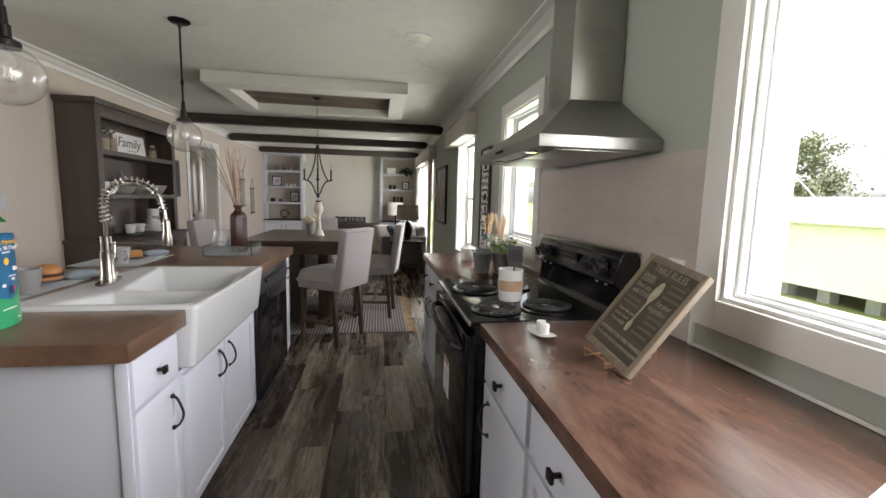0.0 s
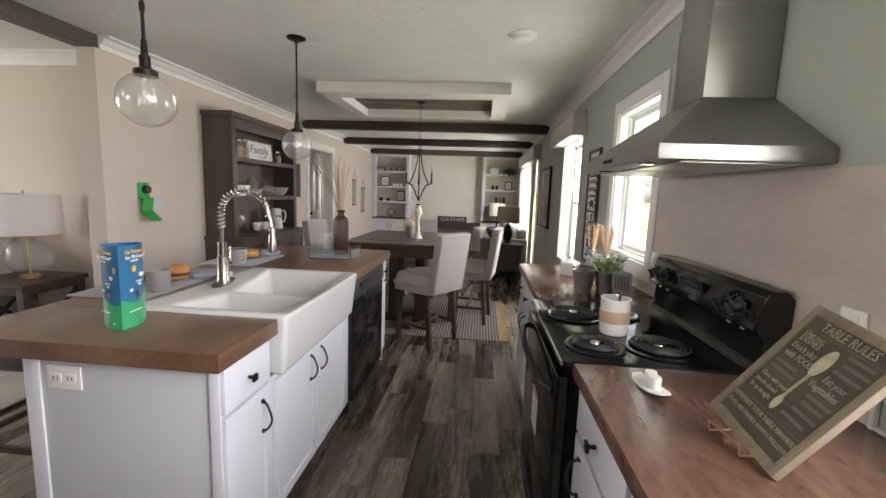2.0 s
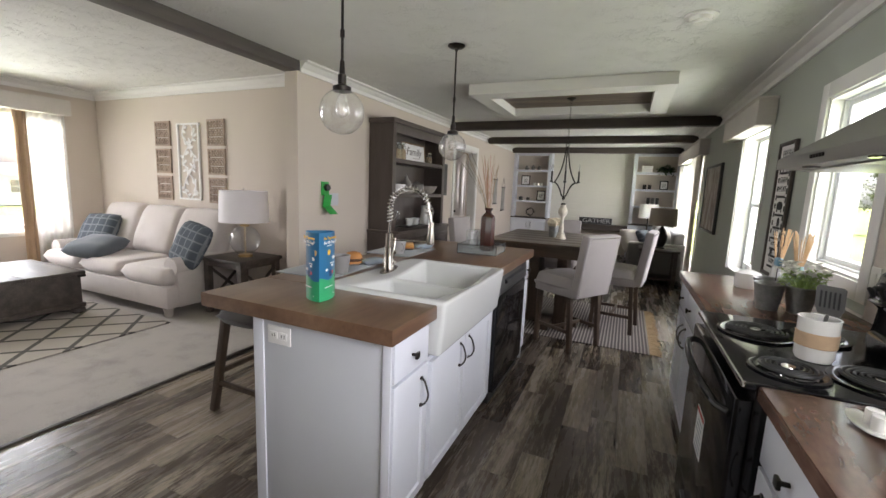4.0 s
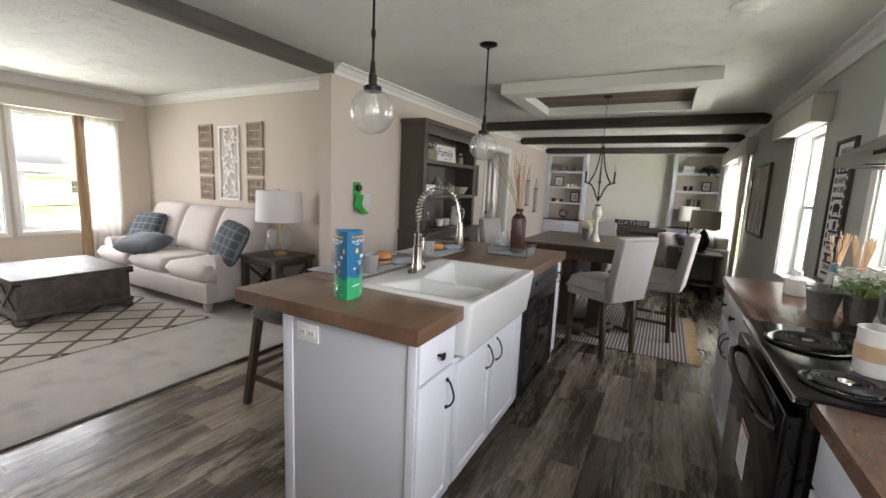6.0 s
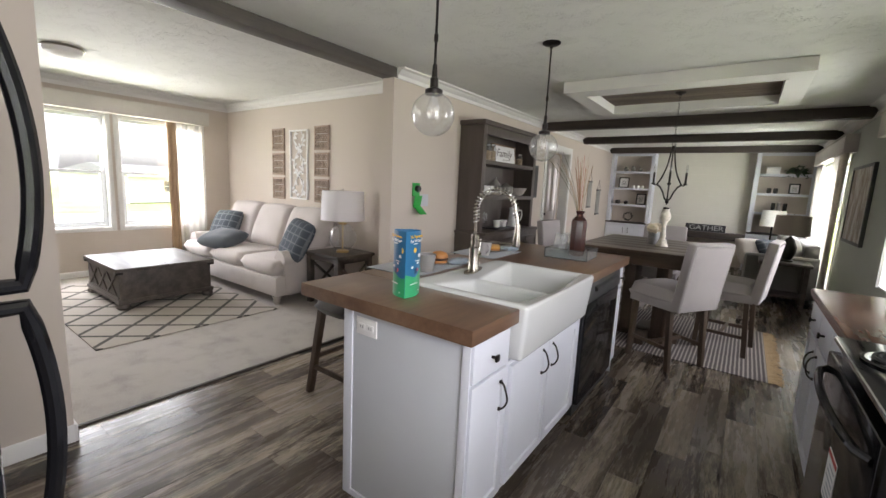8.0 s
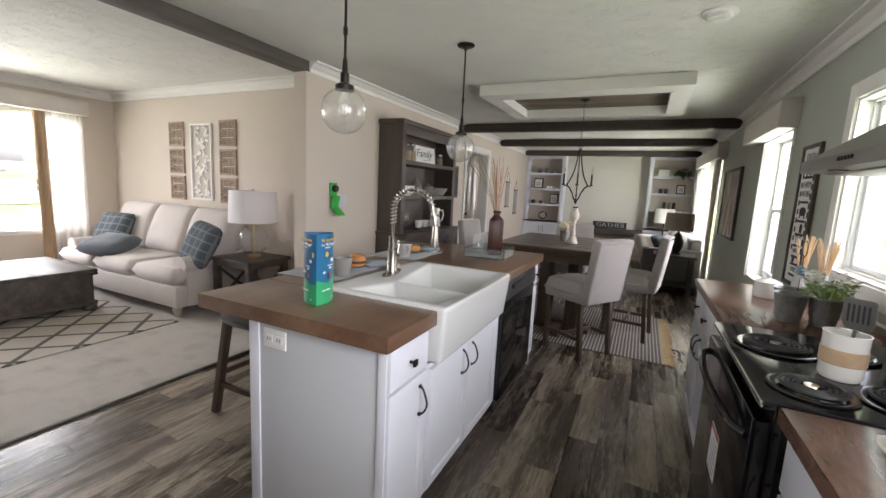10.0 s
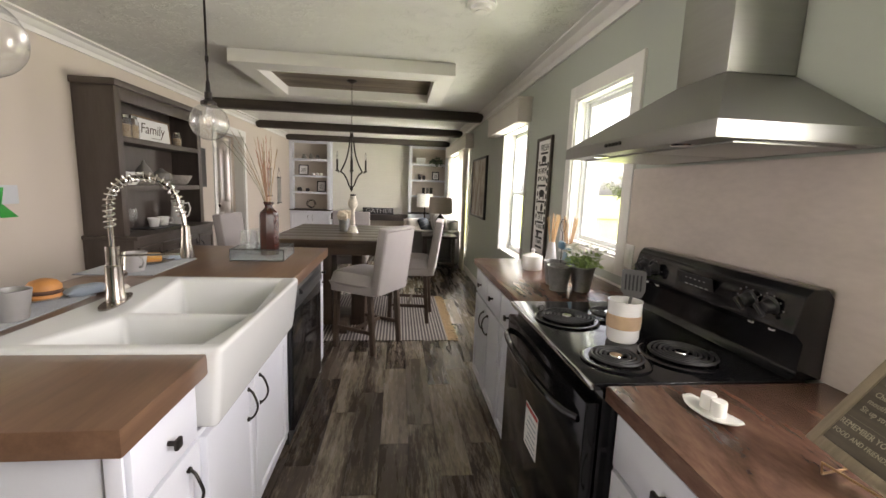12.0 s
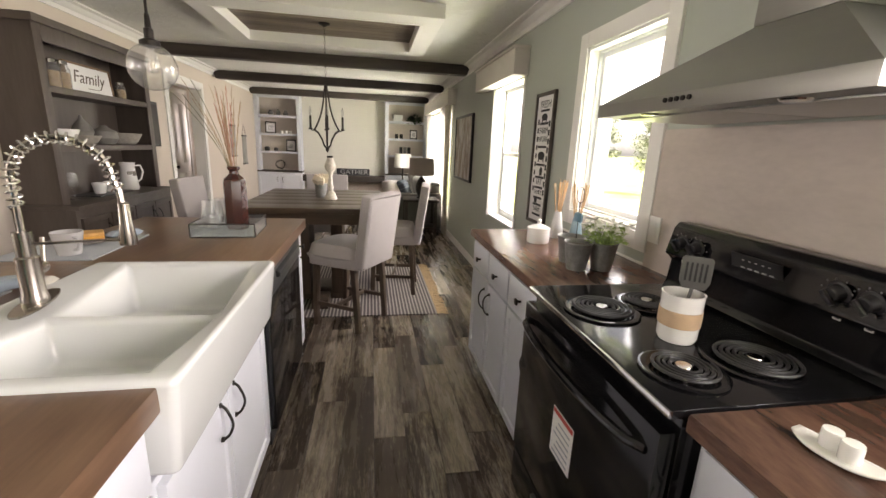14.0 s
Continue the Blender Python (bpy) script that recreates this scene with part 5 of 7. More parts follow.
def table_lamp(x, y, z, kind="glass", s=1.0):
    lab = "table lamp with clear glass globe base and white drum shade" if kind == "glass" else "table lamp with dark base and beige drum shade"
    l = thing("table_lamp", lab, "lamp", x, y, z)
    if kind == "glass":
        gold = bpy.data.materials.get("brass") or plain("brass", (0.62, 0.45, 0.22), 0.3, metal=1.0)
        part("foot", M().lathe([(0, 0), (0.062, 0), (0.062, 0.018), (0.045, 0.024), (0, 0.024)], 24), gold, l, "brass foot")
        R = 0.135
        prof = [(R * math.sin(a), 0.155 - R * math.cos(a)) for a in [radians(18) + k * radians(146) / 18 for k in range(19)]]
        g = part("globe", M().lathe(prof, 32), CLEAR, l, "clear glass globe base", smooth=60)
        g.visible_shadow = False
        part("stem", M().cyl(0, 0, 0.02, 0.34, 0.006, n=10).lathe([(0, 0.285), (0.04, 0.285), (0.04, 0.30), (0, 0.30)], 20), gold, l)
        r0, z0, z1, col = 0.215, 0.325, 0.61, (0.80, 0.78, 0.80)
    elif kind == "urn":
        part("base", M().lathe([(0, 0), (0.07, 0), (0.07, 0.02), (0.05, 0.03), (0.085, 0.12), (0.09, 0.2), (0.05, 0.30), (0.015, 0.34), (0.01, 0.42), (0, 0.42)], 24), IRON, l)
        r0, z0, z1, col = 0.20, 0.36, 0.62, (0.40, 0.35, 0.30)
    else:
        part("base", M().lathe([(0, 0), (0.05, 0), (0.05, 0.015), (0.012, 0.03), (0.012, 0.3), (0, 0.3)], 18), IRON, l)
        r0, z0, z1, col = 0.14, 0.22, 0.44, (0.78, 0.76, 0.72)
    shade = fabric("lamp_shade_cloth_" + kind, col, 0.04, weave=600)
    part("shade", M().lathe([(r0, z0), (r0 * 0.94, z1), (r0 * 0.94 - 0.003, z1), (r0 - 0.003, z0)], 36, closed=True), shade, l, "drum lamp shade")
    part("finial", M().lathe([(0, z1 - 0.01), (0.004, z1 - 0.01), (0.004, z1 + 0.01), (0.009, z1 + 0.018), (0, z1 + 0.028)], 12).tube([(-r0 * 0.94, 0, z1 - 0.012), (r0 * 0.94, 0, z1 - 0.012)], 0.002, 5), CHROME, l)
    if s != 1.0:
        l.scale = (s, s, s)
    return l


table_lamp(-3.32, 3.35, 0.601, s=1.12)


def fretwork(name, label, x, zc, w, h, mat, cells, y=None):
    """A pierced square wall panel: frame and a lattice of rings and bars."""
    t = thing(name, label, "wall art", x, (LRY if y is None else y) - 0.001, zc, group="carved panels over the sofa")
    m = M()
    d = 0.02
    for a, b, c, e in ((-w / 2, -w / 2 + 0.018, -h / 2, h / 2), (w / 2 - 0.018, w / 2, -h / 2, h / 2), (-w / 2 + 0.018, w / 2 - 0.018, -h / 2, -h / 2 + 0.018), (-w / 2 + 0.018, w / 2 - 0.018, h / 2 - 0.018, h / 2)):
        m.box(a, b, -d, 0, c, e, 0.002)
    part("frame", m, mat, t)
    m = M()
    nx, nz = cells
    for i in range(nx):
        for j in range(nz):
            cx, cz = -w / 2 + w * (i + 0.5) / nx, -h / 2 + h * (j + 0.5) / nz
            r = min(w / nx, h / nz) * 0.40
            m.tube([(cx + r * math.cos(a), -d * 0.6, cz + r * math.sin(a)) for a in [k * math.pi / 6 for k in range(12)]], 0.0085, 5, closed=True)
            for a in range(4):
                q = a * math.pi / 2 + math.pi / 4
                m.tube([(cx, -d * 0.6, cz), (cx + 1.5 * r * math.cos(q), -d * 0.6, cz + 1.5 * r * math.sin(q))], 0.0075, 5)
    part("lattice", m, mat, t)
    return t


CARVED = plain("carved_whitewood", (0.36, 0.27, 0.21), 0.7, var=0.3, scale=20, grain=120, bumps=0.3)
for x in (-5.092, -4.137):
    for z in (1.92, 1.587, 1.253):
        fretwork("carved_panel", "brown carved wooden fretwork square on the wall", x, z, 0.285, 0.30, CARVED, (3, 3))


def vine_panel():
    t = thing("vine_panel", "white carved wooden panel with leaf scroll fretwork", "wall art", -4.618, LRY - 0.001, 1.58)
    w, h, d = 0.39, 0.915, 0.022
    m = M()
    for a, b, c, e in ((-w / 2, -w / 2 + 0.022, -h / 2, h / 2), (w / 2 - 0.022, w / 2, -h / 2, h / 2), (-w / 2 + 0.022, w / 2 - 0.022, -h / 2, -h / 2 + 0.022), (-w / 2 + 0.022, w / 2 - 0.022, h / 2 - 0.022, h / 2)):
        m.box(a, b, -d, 0, c, e, 0.002)
    part("frame", m, WHITE, t)
    m = M()
    for ph in (0.0, math.pi):
        m.tube([(0.10 * math.sin(u * 9 + ph), -d * 0.6, -h / 2 + h * u) for u in [k / 40 for k in range(41)]], 0.009, 6)
    for k in range(26):
        u = (k + 0.5) / 26
        for ph in (0.0, math.pi):
            cx, cz = 0.10 * math.sin(u * 9 + ph), -h / 2 + h * u
            a = random.uniform(0, 6.28)
            lx, lz = cx + 0.035 * math.cos(a), cz + 0.035 * math.sin(a)
            if abs(lx) < w / 2 - 0.03 and abs(lz) < h / 2 - 0.03:
                m.lathe([(0, -0.004), (1, -0.002), (1, 0.004), (0, 0.006)], 8, pose(lx, -d * 0.6, lz, 90, math.degrees(-a), 0) @ Matrix.Diagonal((0.036, 0.016, 1, 1)))
    part("scroll", m, WHITE, t)


vine_panel()


# window dressing in the living room
def sheer_cloth():
    """Thin woven cloth that lets part of the daylight through."""
    mt = fabric("patterned_sheer_curtain", (0.74, 0.72, 0.69), 0.14, weave=60)
    nt = mt.node_tree
    tl = node(nt, "ShaderNodeBsdfTranslucent", Color=(0.80, 0.78, 0.75, 1))
    mx = node(nt, "ShaderNodeMixShader", Fac=0.5)
    nt.links.new(nt.nodes["Principled BSDF"].outputs[0], mx.inputs[1]), nt.links.new(tl.outputs[0], mx.inputs[2])
    nt.links.new(mx.outputs[0], nt.nodes["Material Output"].inputs["Surface"])
    return mt


SHEER = sheer_cloth()
TANCLOTH = fabric("tan_drape", (0.42, 0.29, 0.18), 0.1)


def curtain(name, label, x, y0, y1, z0, z1, mat, amp=0.03, waves=6):
    m = M()
    n = waves * 10
    m.sheet(lambda u, v: (x + amp * math.sin(u * waves * 2 * math.pi) * (0.6 + 0.4 * v) + 0.006 * math.sin(v * 5 + u * 20), y0 + (y1 - y0) * u, z0 + (z1 - z0) * v), n, 8)
    ob = solid(name, m, mat, label, "curtain", smooth=80)
    sm = ob.modifiers.new("thick", "SOLIDIFY")
    sm.thickness = 0.003
    return ob


curtain("curtain", "white patterned sheer curtain beside the living room window", LRX + 0.07, 2.93, 3.29, 0.12, 2.1, SHEER, 0.02, 4)
curtain("curtain", "tan side drape beside the living room window", LRX + 0.075, 2.80, 2.925, 0.12, 2.1, TANCLOTH, 0.018, 2)
val = thing("window_valance", "padded cream box valance over the living room windows", "valance", LRX, 1.85, 2.11)
part("box", M().box(0.0, 0.13, -1.62, 1.51, 0.0, 0.19, 0.01), plain("cream_valance", (0.60, 0.57, 0.52), 0.8), val)

dome = thing("ceiling_light", "white dome flush ceiling light in the living room", "ceiling light", -4.85, 1.41, LRC)
part("base", M().lathe([(0, 0), (0.15, 0), (0.155, -0.02), (0, -0.02)], 28), NICKEL, dome)
part("dome", M().lathe([(0.145, -0.02), (0.13, -0.055), (0.08, -0.085), (0, -0.10)], 28), WHITE, dome)


def bar_stool(x, y, rz):
    s = thing("bar_stool", "dark wooden saddle stool with padded seat under the island", "stool", x, y, 0, rz)
    part("seat", M().pillow(0.44, 0.31, 0.11, pose(0, 0, 0.62), n=12, power=0.25), fabric("charcoal_seat", (0.075, 0.07, 0.068), 0.2), s, "charcoal padded saddle seat", smooth=60)
    for sx in (-1, 1):
        for sy in (-1, 1):
            part("leg", M().prism([(-0.02, 0), (0.02, 0), (0.022, 0.59), (-0.022, 0.59)], -0.02, 0.02, "y", 0.003, m=Matrix.Translation((sx * 0.170, sy * 0.235, 0)) @ Matrix(((1, 0, -sx * 0.03, 0), (0, 1, -sy * 0.18, 0), (0, 0, 1, 0), (0, 0, 0, 1)))), LEG, s)
        part("rung", M().box(sx * 0.164 - 0.01, sx * 0.164 + 0.01, -0.205, 0.205, 0.17, 0.20, 0.003), LEG, s)
    for sy in (-1, 1):
        part("rung", M().box(-0.165, 0.165, sy * 0.189 - 0.01, sy * 0.189 + 0.01, 0.24, 0.27, 0.003), LEG, s)
    return s


bar_stool(-1.665, 2.05, 90)

# ---- far sitting area ----
FY = 10.45


def built_in(x0, x1, label):
    """A built-in with open shelves over a cabinet, set against the end wall."""
    b = thing("built_in_shelves", label, "shelves", (x0 + x1) / 2, FY, 0)
    w = (x1 - x0) / 2
    D, LZ, TZ2 = NORTH - FY - 0.002, 0.77, 2.335
    part("cabinet", M().box(-w, w, 0.0, D, 0.0, LZ - 0.03, 0.002), CABINET, b)
    for s in (-1, 1):
        d = part("door", shaker(w - 0.03, 0.58), CABINET, b)
        d.matrix_local = pose(s * (w / 2 - 0.003), -0.021, 0.12)
        pull(d, -s * (w / 2 - 0.055), 0.46, Matrix.Identity(4), 0.11)
    part("ledge", M().box(-w, w, -0.03, D, LZ - 0.028, LZ, 0.004), BEAM, b, "dark wood ledge")
    m = M()
    for a, c in ((-w, -w + 0.075), (w - 0.075, w)):
        m.box(a, c, 0.0, 0.03, LZ, TZ2, 0.002)
    m.box(-w + 0.075, w - 0.075, 0.0, 0.03, TZ2 - 0.085, TZ2, 0.002)
    part("face_frame", m, CABINET, b)
    part("sides", M().box(-w, -w + 0.05, 0.03, D, LZ, TZ2).box(w - 0.05, w, 0.03, D, LZ, TZ2).box(-w, w, 0.03, D, TZ2 - 0.03, TZ2), CABINET, b, smooth=0)
    part("back", M().box(-w + 0.05, w - 0.05, D - 0.012, D, LZ, TZ2 - 0.03), WALL, b, smooth=0)
    for z in (1.13, 1.50, 1.87):
        part("shelf", M().box(-w + 0.05, w - 0.05, 0.004, D - 0.012, z, z + 0.045, 0.003), CABINET, b)
    return b


built_in(-2.355, -1.44, "white built-in bookcase with decor on its shelves")
built_in(0.34, 1.265, "white built-in bookcase with plants and frames")
solid("bench_ledge", M().box(-1.438, 0.338, FY + 0.02, NORTH, 0.56, 0.70, 0.006), BEAM, "long dark wood ledge under the end wall", "ledge")
# shiplap on the end wall
ship = thing("shiplap", "pale painted shiplap boards on the end wall", "wall boards", -0.55, NORTH, 0.70, kind="structure")
nb = 11
for k in range(nb):
    h = (CEIL - 0.075 - 0.70) / nb
    part("board", M().box(-0.888, 0.888, -0.012, -0.001, k * h + 0.0007, (k + 1) * h - 0.0007, 0.0012, seg=1), plain("pale_shiplap", (0.62, 0.60, 0.53), 0.6, var=0.03) if k == 0 else bpy.data.materials["pale_shiplap"], ship)

sg = thing("gather_sign", "long black wooden sign with grey letters on the ledge", "sign", -0.36, FY + 0.10, 0.702)
part("board", M().box(-0.36, 0.36, -0.012, 0.012, 0, 0.15, 0.003), plain("black_chalk_paint", (0.022, 0.022, 0.024), 0.7), sg)
words("GATHER", 0.14, plain("grey_sign_paint", (0.32, 0.32, 0.31), 0.7), pose(0.02, -0.0125, 0.075, 90), sg, squeeze=1.15)

# decor in the bookcases
def photo_frame(x, y, z, w, h, label, dark=True, rz=0):
    f = thing("photo_frame", label, "picture frame", x, y, z, rz)
    m = M()
    for a, b, c, d in ((-w / 2, -w / 2 + 0.022, 0, h), (w / 2 - 0.022, w / 2, 0, h), (-w / 2 + 0.022, w / 2 - 0.022, 0, 0.022), (-w / 2 + 0.022, w / 2 - 0.022, h - 0.022, h)):
        m.box(a, b, -0.012, 0.006, c, d, 0.002, m=pose(0, 0, 0, -8))
    part("frame", m, BLACKMATT if dark else RUSTIC, f)
    part("print", M().box(-w / 2 + 0.02, w / 2 - 0.02, -0.003, 0.004, 0.02, h - 0.02, m=pose(0, 0, 0, -8)), WHITE, f, smooth=0)
    m = M()
    for k in range(4):
        m.box(-w * 0.22, w * 0.22, -0.0045, -0.003, h * (0.32 + 0.1 * k), h * (0.345 + 0.1 * k), m=pose(0, 0, 0, -8))
    part("print_bars", m, INK, f, smooth=0)
    f.location.y += 0.05
    return f


def pot(name, label, cat, x, y, z, prof, mat, n=20):
    return solid(name, M().lathe(prof, n), mat, label, cat, at=pose(x, y, z))


S = [0.77, 1.175, 1.545, 1.915]
yy = FY + 0.12
photo_frame(-1.68, yy, S[1], 0.20, 0.25, "black picture frame with a white print on the shelf")
photo_frame(-2.08, yy, S[2], 0.22, 0.24, "weathered wooden picture frame on the shelf", False)
GREYPOT = plain("grey_stoneware", (0.20, 0.19, 0.17), 0.6, var=0.2)
DARKPOT = plain("dark_stoneware", (0.03, 0.026, 0.022), 0.5, var=0.2)
for dx, r, h in ((-2.16, 0.055, 0.09), (-1.98, 0.045, 0.075)):
    pot("dark_jar", "small dark stoneware jar on the shelf", "jar", dx, yy, S[1], [(0, 0), (r * 0.8, 0), (r, h * 0.4), (r, h * 0.8), (r * 0.6, h), (0, h)], DARKPOT)
for dx, r, h in ((-2.05, 0.06, 0.10), (-1.9, 0.05, 0.12), (-1.75, 0.055, 0.10)):
    pot("vase", "small grey stoneware vase on the top shelf", "vase", dx, yy, S[3], [(0, 0), (r * 0.7, 0), (r, h * 0.4), (r * 0.5, h * 0.85), (r * 0.6, h), (0, h)], GREYPOT)
for dx in (-1.85, -1.76, -1.67):
    pot("candle_cup", "small pale ceramic cup on the shelf", "cup", dx, yy, S[2], [(0, 0), (0.03, 0), (0.035, 0.06), (0.03, 0.06), (0.026, 0.01), (0, 0.01)], CERAMIC)
m = M()
for k in range(60):
    a = random.uniform(0, 2 * math.pi)
    r = 0.09 + random.uniform(-0.02, 0.02)
    m.tube([(r * math.cos(a), random.uniform(-0.02, 0.02), 0.12 + r * math.sin(a)), (r * math.cos(a + 0.6) * 1.05, random.uniform(-0.03, 0.03), 0.12 + r * math.sin(a + 0.6) * 1.05)], 0.005, 4)
solid("twig_wreath", m, RUSTIC, "brown twig wreath leaning on the ledge", "wreath", at=pose(-1.9, yy, S[0] + 0.005))
# right-hand bookcase
photo_frame(0.98, yy, S[2], 0.17, 0.20, "small dark picture frame beside jars")
for dx in (0.60, 0.70):
    pot("dark_jar", "small black jar on the shelf", "jar", dx, yy, S[2], [(0, 0), (0.035, 0), (0.04, 0.05), (0.035, 0.1), (0, 0.1)], DARKPOT)
for dx in (0.70, 0.79, 0.88):
    solid("book", M().box(-0.03, 0.03, -0.08, 0.08, 0, 0.19, 0.004), DARKPOT if dx != 0.79 else GREYPOT, "standing book on the shelf", "book", at=pose(dx, yy + 0.02, S[1]))
for k in range(3):
    solid("book", M().box(-0.10, 0.10, -0.07, 0.07, 0, 0.045, 0.004), WHITE, "white book in a stack on the top shelf", "book", at=pose(0.62, yy, S[3] + 0.046 * k, 0, 0, 6 * k - 5))


def leafy(name, label, cat, x, y, z, n, spread, height, size, mat, droop=0.0, seed=1):
    rng = random.Random(seed)
    m = M()
    for k in range(n):
        a, r = rng.uniform(0, 2 * math.pi), spread * math.sqrt(rng.random())
        h = height * (0.3 + 0.7 * rng.random()) - droop * r
        base = Vector((r * math.cos(a), r * math.sin(a), h))
        s = size * rng.uniform(0.7, 1.3)
        t = Matrix.Translation(base) @ Euler((rng.uniform(-0.9, 0.9), rng.uniform(-0.9, 0.9), a)).to_matrix().to_4x4()
        pts = [t @ Vector(p) for p in ((-s, 0, 0), (-0.2 * s, 0.35 * s, 0.1 * s), (s, 0, -0.15 * s), (-0.2 * s, -0.35 * s, 0.1 * s))]
        vs = [m.bm.verts.new(p) for p in pts]
        m.bm.faces.new(vs)
        if k % 4 == 0:
            m.tube([(0.3 * base.x, 0.3 * base.y, 0), tuple(base)], 0.0014, 4)
    return m


GREENLEAF = plain("fresh_leaf", (0.13, 0.22, 0.05), 0.55, var=0.35, scale=30)
DARKLEAF = plain("dark_leaf", (0.04, 0.07, 0.03), 0.6, var=0.3, scale=30)
pl = thing("trailing_plant", "dark green trailing plant in a pot on the shelf", "plant", 0.98, yy - 0.02, S[3])
part("pot", M().lathe([(0, 0), (0.05, 0), (0.065, 0.09), (0.055, 0.09), (0.05, 0.08), (0, 0.08)], 18), DARKPOT, pl)
part("leaves", leafy("leaves", "", "", 0, 0, 0, 160, 0.18, 0.20, 0.045, DARKLEAF, 0.7, 5), DARKLEAF, pl, smooth=0)

# sofa, side tables and lamps
GREYSOFA = fabric("grey_sofa_fabric", (0.17, 0.165, 0.155), 0.15)
gs = thing("grey_sofa", "dark grey fabric sofa under the far window", "sofa", 0.80, 8.85, 0)
part("base", M().box(-0.42, 0.42, -0.95, 0.95, 0.08, 0.42, 0.03), GREYSOFA, gs)
part("back", M().box(0.22, 0.42, -0.95, 0.95, 0.40, 0.80, 0.06, seg=3), GREYSOFA, gs)
for s in (-1, 1):
    part("arm", M().box(-0.44, 0.42, s * 1.03 - 0.09, s * 1.03 + 0.09, 0.06, 0.64, 0.05, seg=3), GREYSOFA, gs)
for s in (-0.47, 0.47):
    part("back_cushion", M().pillow(0.85, 0.48, 0.22, pose(0.12, s, 0.66, 90, 0, 90) @ pose(0, 0, 0, -14), n=12, power=0.35, lump=0.1), fabric("grey_cushion", (0.33, 0.32, 0.30), 0.1), gs, smooth=60)
for x, y, rz, mt in ((0.42, 8.05, 40, SOFA), (0.62, 8.2, 70, PLAID)):
    solid("throw_pillow", M().pillow(0.42, 0.42, 0.16, n=12, power=0.5, lump=0.15), mt, "pale throw pillow on the grey sofa" if mt is SOFA else "dark plaid throw pillow on the grey sofa", "pillow", at=pose(x, y, 0.63, 64, 0, rz), smooth=70)
et = thing("side_table", "weathered grey-brown wooden side table by the sofa", "side table", 0.80, 7.50, 0)
part("top", M().box(-0.28, 0.28, -0.24, 0.24, 0.56, 0.60, 0.005), RUSTIC, et)
for sx in (-1, 1):
    for sy in (-1, 1):
        part("leg", M().box(sx * 0.23 - 0.025, sx * 0.23 + 0.025, sy * 0.19 - 0.025, sy * 0.19 + 0.025, 0, 0.56, 0.003), RUSTIC, et)
part("shelf", M().box(-0.25, 0.25, -0.21, 0.21, 0.13, 0.16, 0.003), RUSTIC, et)
table_lamp(0.82, 7.52, 0.60, "urn")
ct = thing("console_table", "white painted chest beside the bookcase", "chest", 0.72, 10.22, 0)
part("body", M().box(-0.24, 0.24, -0.18, 0.18, 0.0, 0.60, 0.004), CABINET, ct)
part("top", M().box(-0.26, 0.26, -0.2, 0.2, 0.60, 0.63, 0.004), BEAM, ct)
table_lamp(0.72, 10.2, 0.632, "plain", 1.35)

# far window dressing
curtain("curtain", "pale sheer curtain over the far window", EAST - 0.07, 7.62, 8.15, 0.03, 2.05, SHEER, 0.022, 6)
curtain("curtain", "pale sheer curtain at the far side of the window", EAST - 0.07, 9.35, 9.85, 0.03, 2.05, SHEER, 0.022, 6)
LEAFCLOTH = fabric("gold_leaf_print_drape", (0.55, 0.51, 0.42), 0.25, weave=26)
curtain("curtain", "cream drape with gold leaf print", EAST - 0.075, 7.30, 7.62, 0.03, 2.08, LEAFCLOTH, 0.022, 3)
for y, h, z, w in ((4.925, 0.625, 1.985, 0.13), (8.58, 1.36, 2.02, 0.13)):
    v = thing("window_valance", "padded cream box valance over the window", "valance", EAST, y, z)
    part("box", M().box(-w, -0.002, -h, h, 0.0, 0.20, 0.01), bpy.data.materials["cream_valance"], v)
    part("cap", M().box(-w - 0.012, -0.002, -h - 0.012, h + 0.012, 0.195, 0.215, 0.004), bpy.data.materials["cream_valance"], v)

# pictures on the walls
pic = thing("wall_picture", "abstract brown and white painting in a dark frame", "picture", EAST, 6.52, 1.40)
m = M()
for a, b, c, d in ((-0.50, -0.47, -0.42, 0.42), (0.47, 0.50, -0.42, 0.42), (-0.47, 0.47, -0.42, -0.39), (-0.47, 0.47, 0.39, 0.42)):
    m.box(-0.035, -0.002, a, b, c, d, 0.003)
part("frame", m, BLACKMATT, pic)
mt, nt, b = material("abstract_painting")
nz = noise_tex(nt, coords(nt, (1, 2.2, 0.8)), 3.2, 7, 0.7)
nt.links.new(ramp(nt, nz, [(0.30, (0.05, 0.04, 0.035)), (0.45, (0.27, 0.20, 0.15)), (0.58, (0.52, 0.49, 0.45)), (0.75, (0.20, 0.19, 0.18))]), b.inputs["Base Color"])
part("canvas", M().box(-0.024, -0.006, -0.47, 0.47, -0.39, 0.39), mt, pic, smooth=0)

sgn = thing("farm_sign", "tall black and white word sign in a brown frame", "sign", EAST, 3.872, 1.342)
H2, W2_ = 0.468, 0.165
m = M()
for a, b, c, d in ((-W2_, -W2_ + 0.024, -H2, H2), (W2_ - 0.024, W2_, -H2, H2), (-W2_ + 0.024, W2_ - 0.024, -H2, -H2 + 0.024), (-W2_ + 0.024, W2_ - 0.024, H2 - 0.024, H2)):
    m.box(-0.024, -0.002, a, b, c, d, 0.003)
part("frame", m, RUSTIC, sgn)
part("board", M().box(-0.012, -0.003, -W2_ + 0.02, W2_ - 0.02, -H2 + 0.02, H2 - 0.02), WHITE, sgn, smooth=0)
face = Matrix.Translation((-0.0125, 0, 0)) @ pose(0, 0, 0, 90, 0, -90)
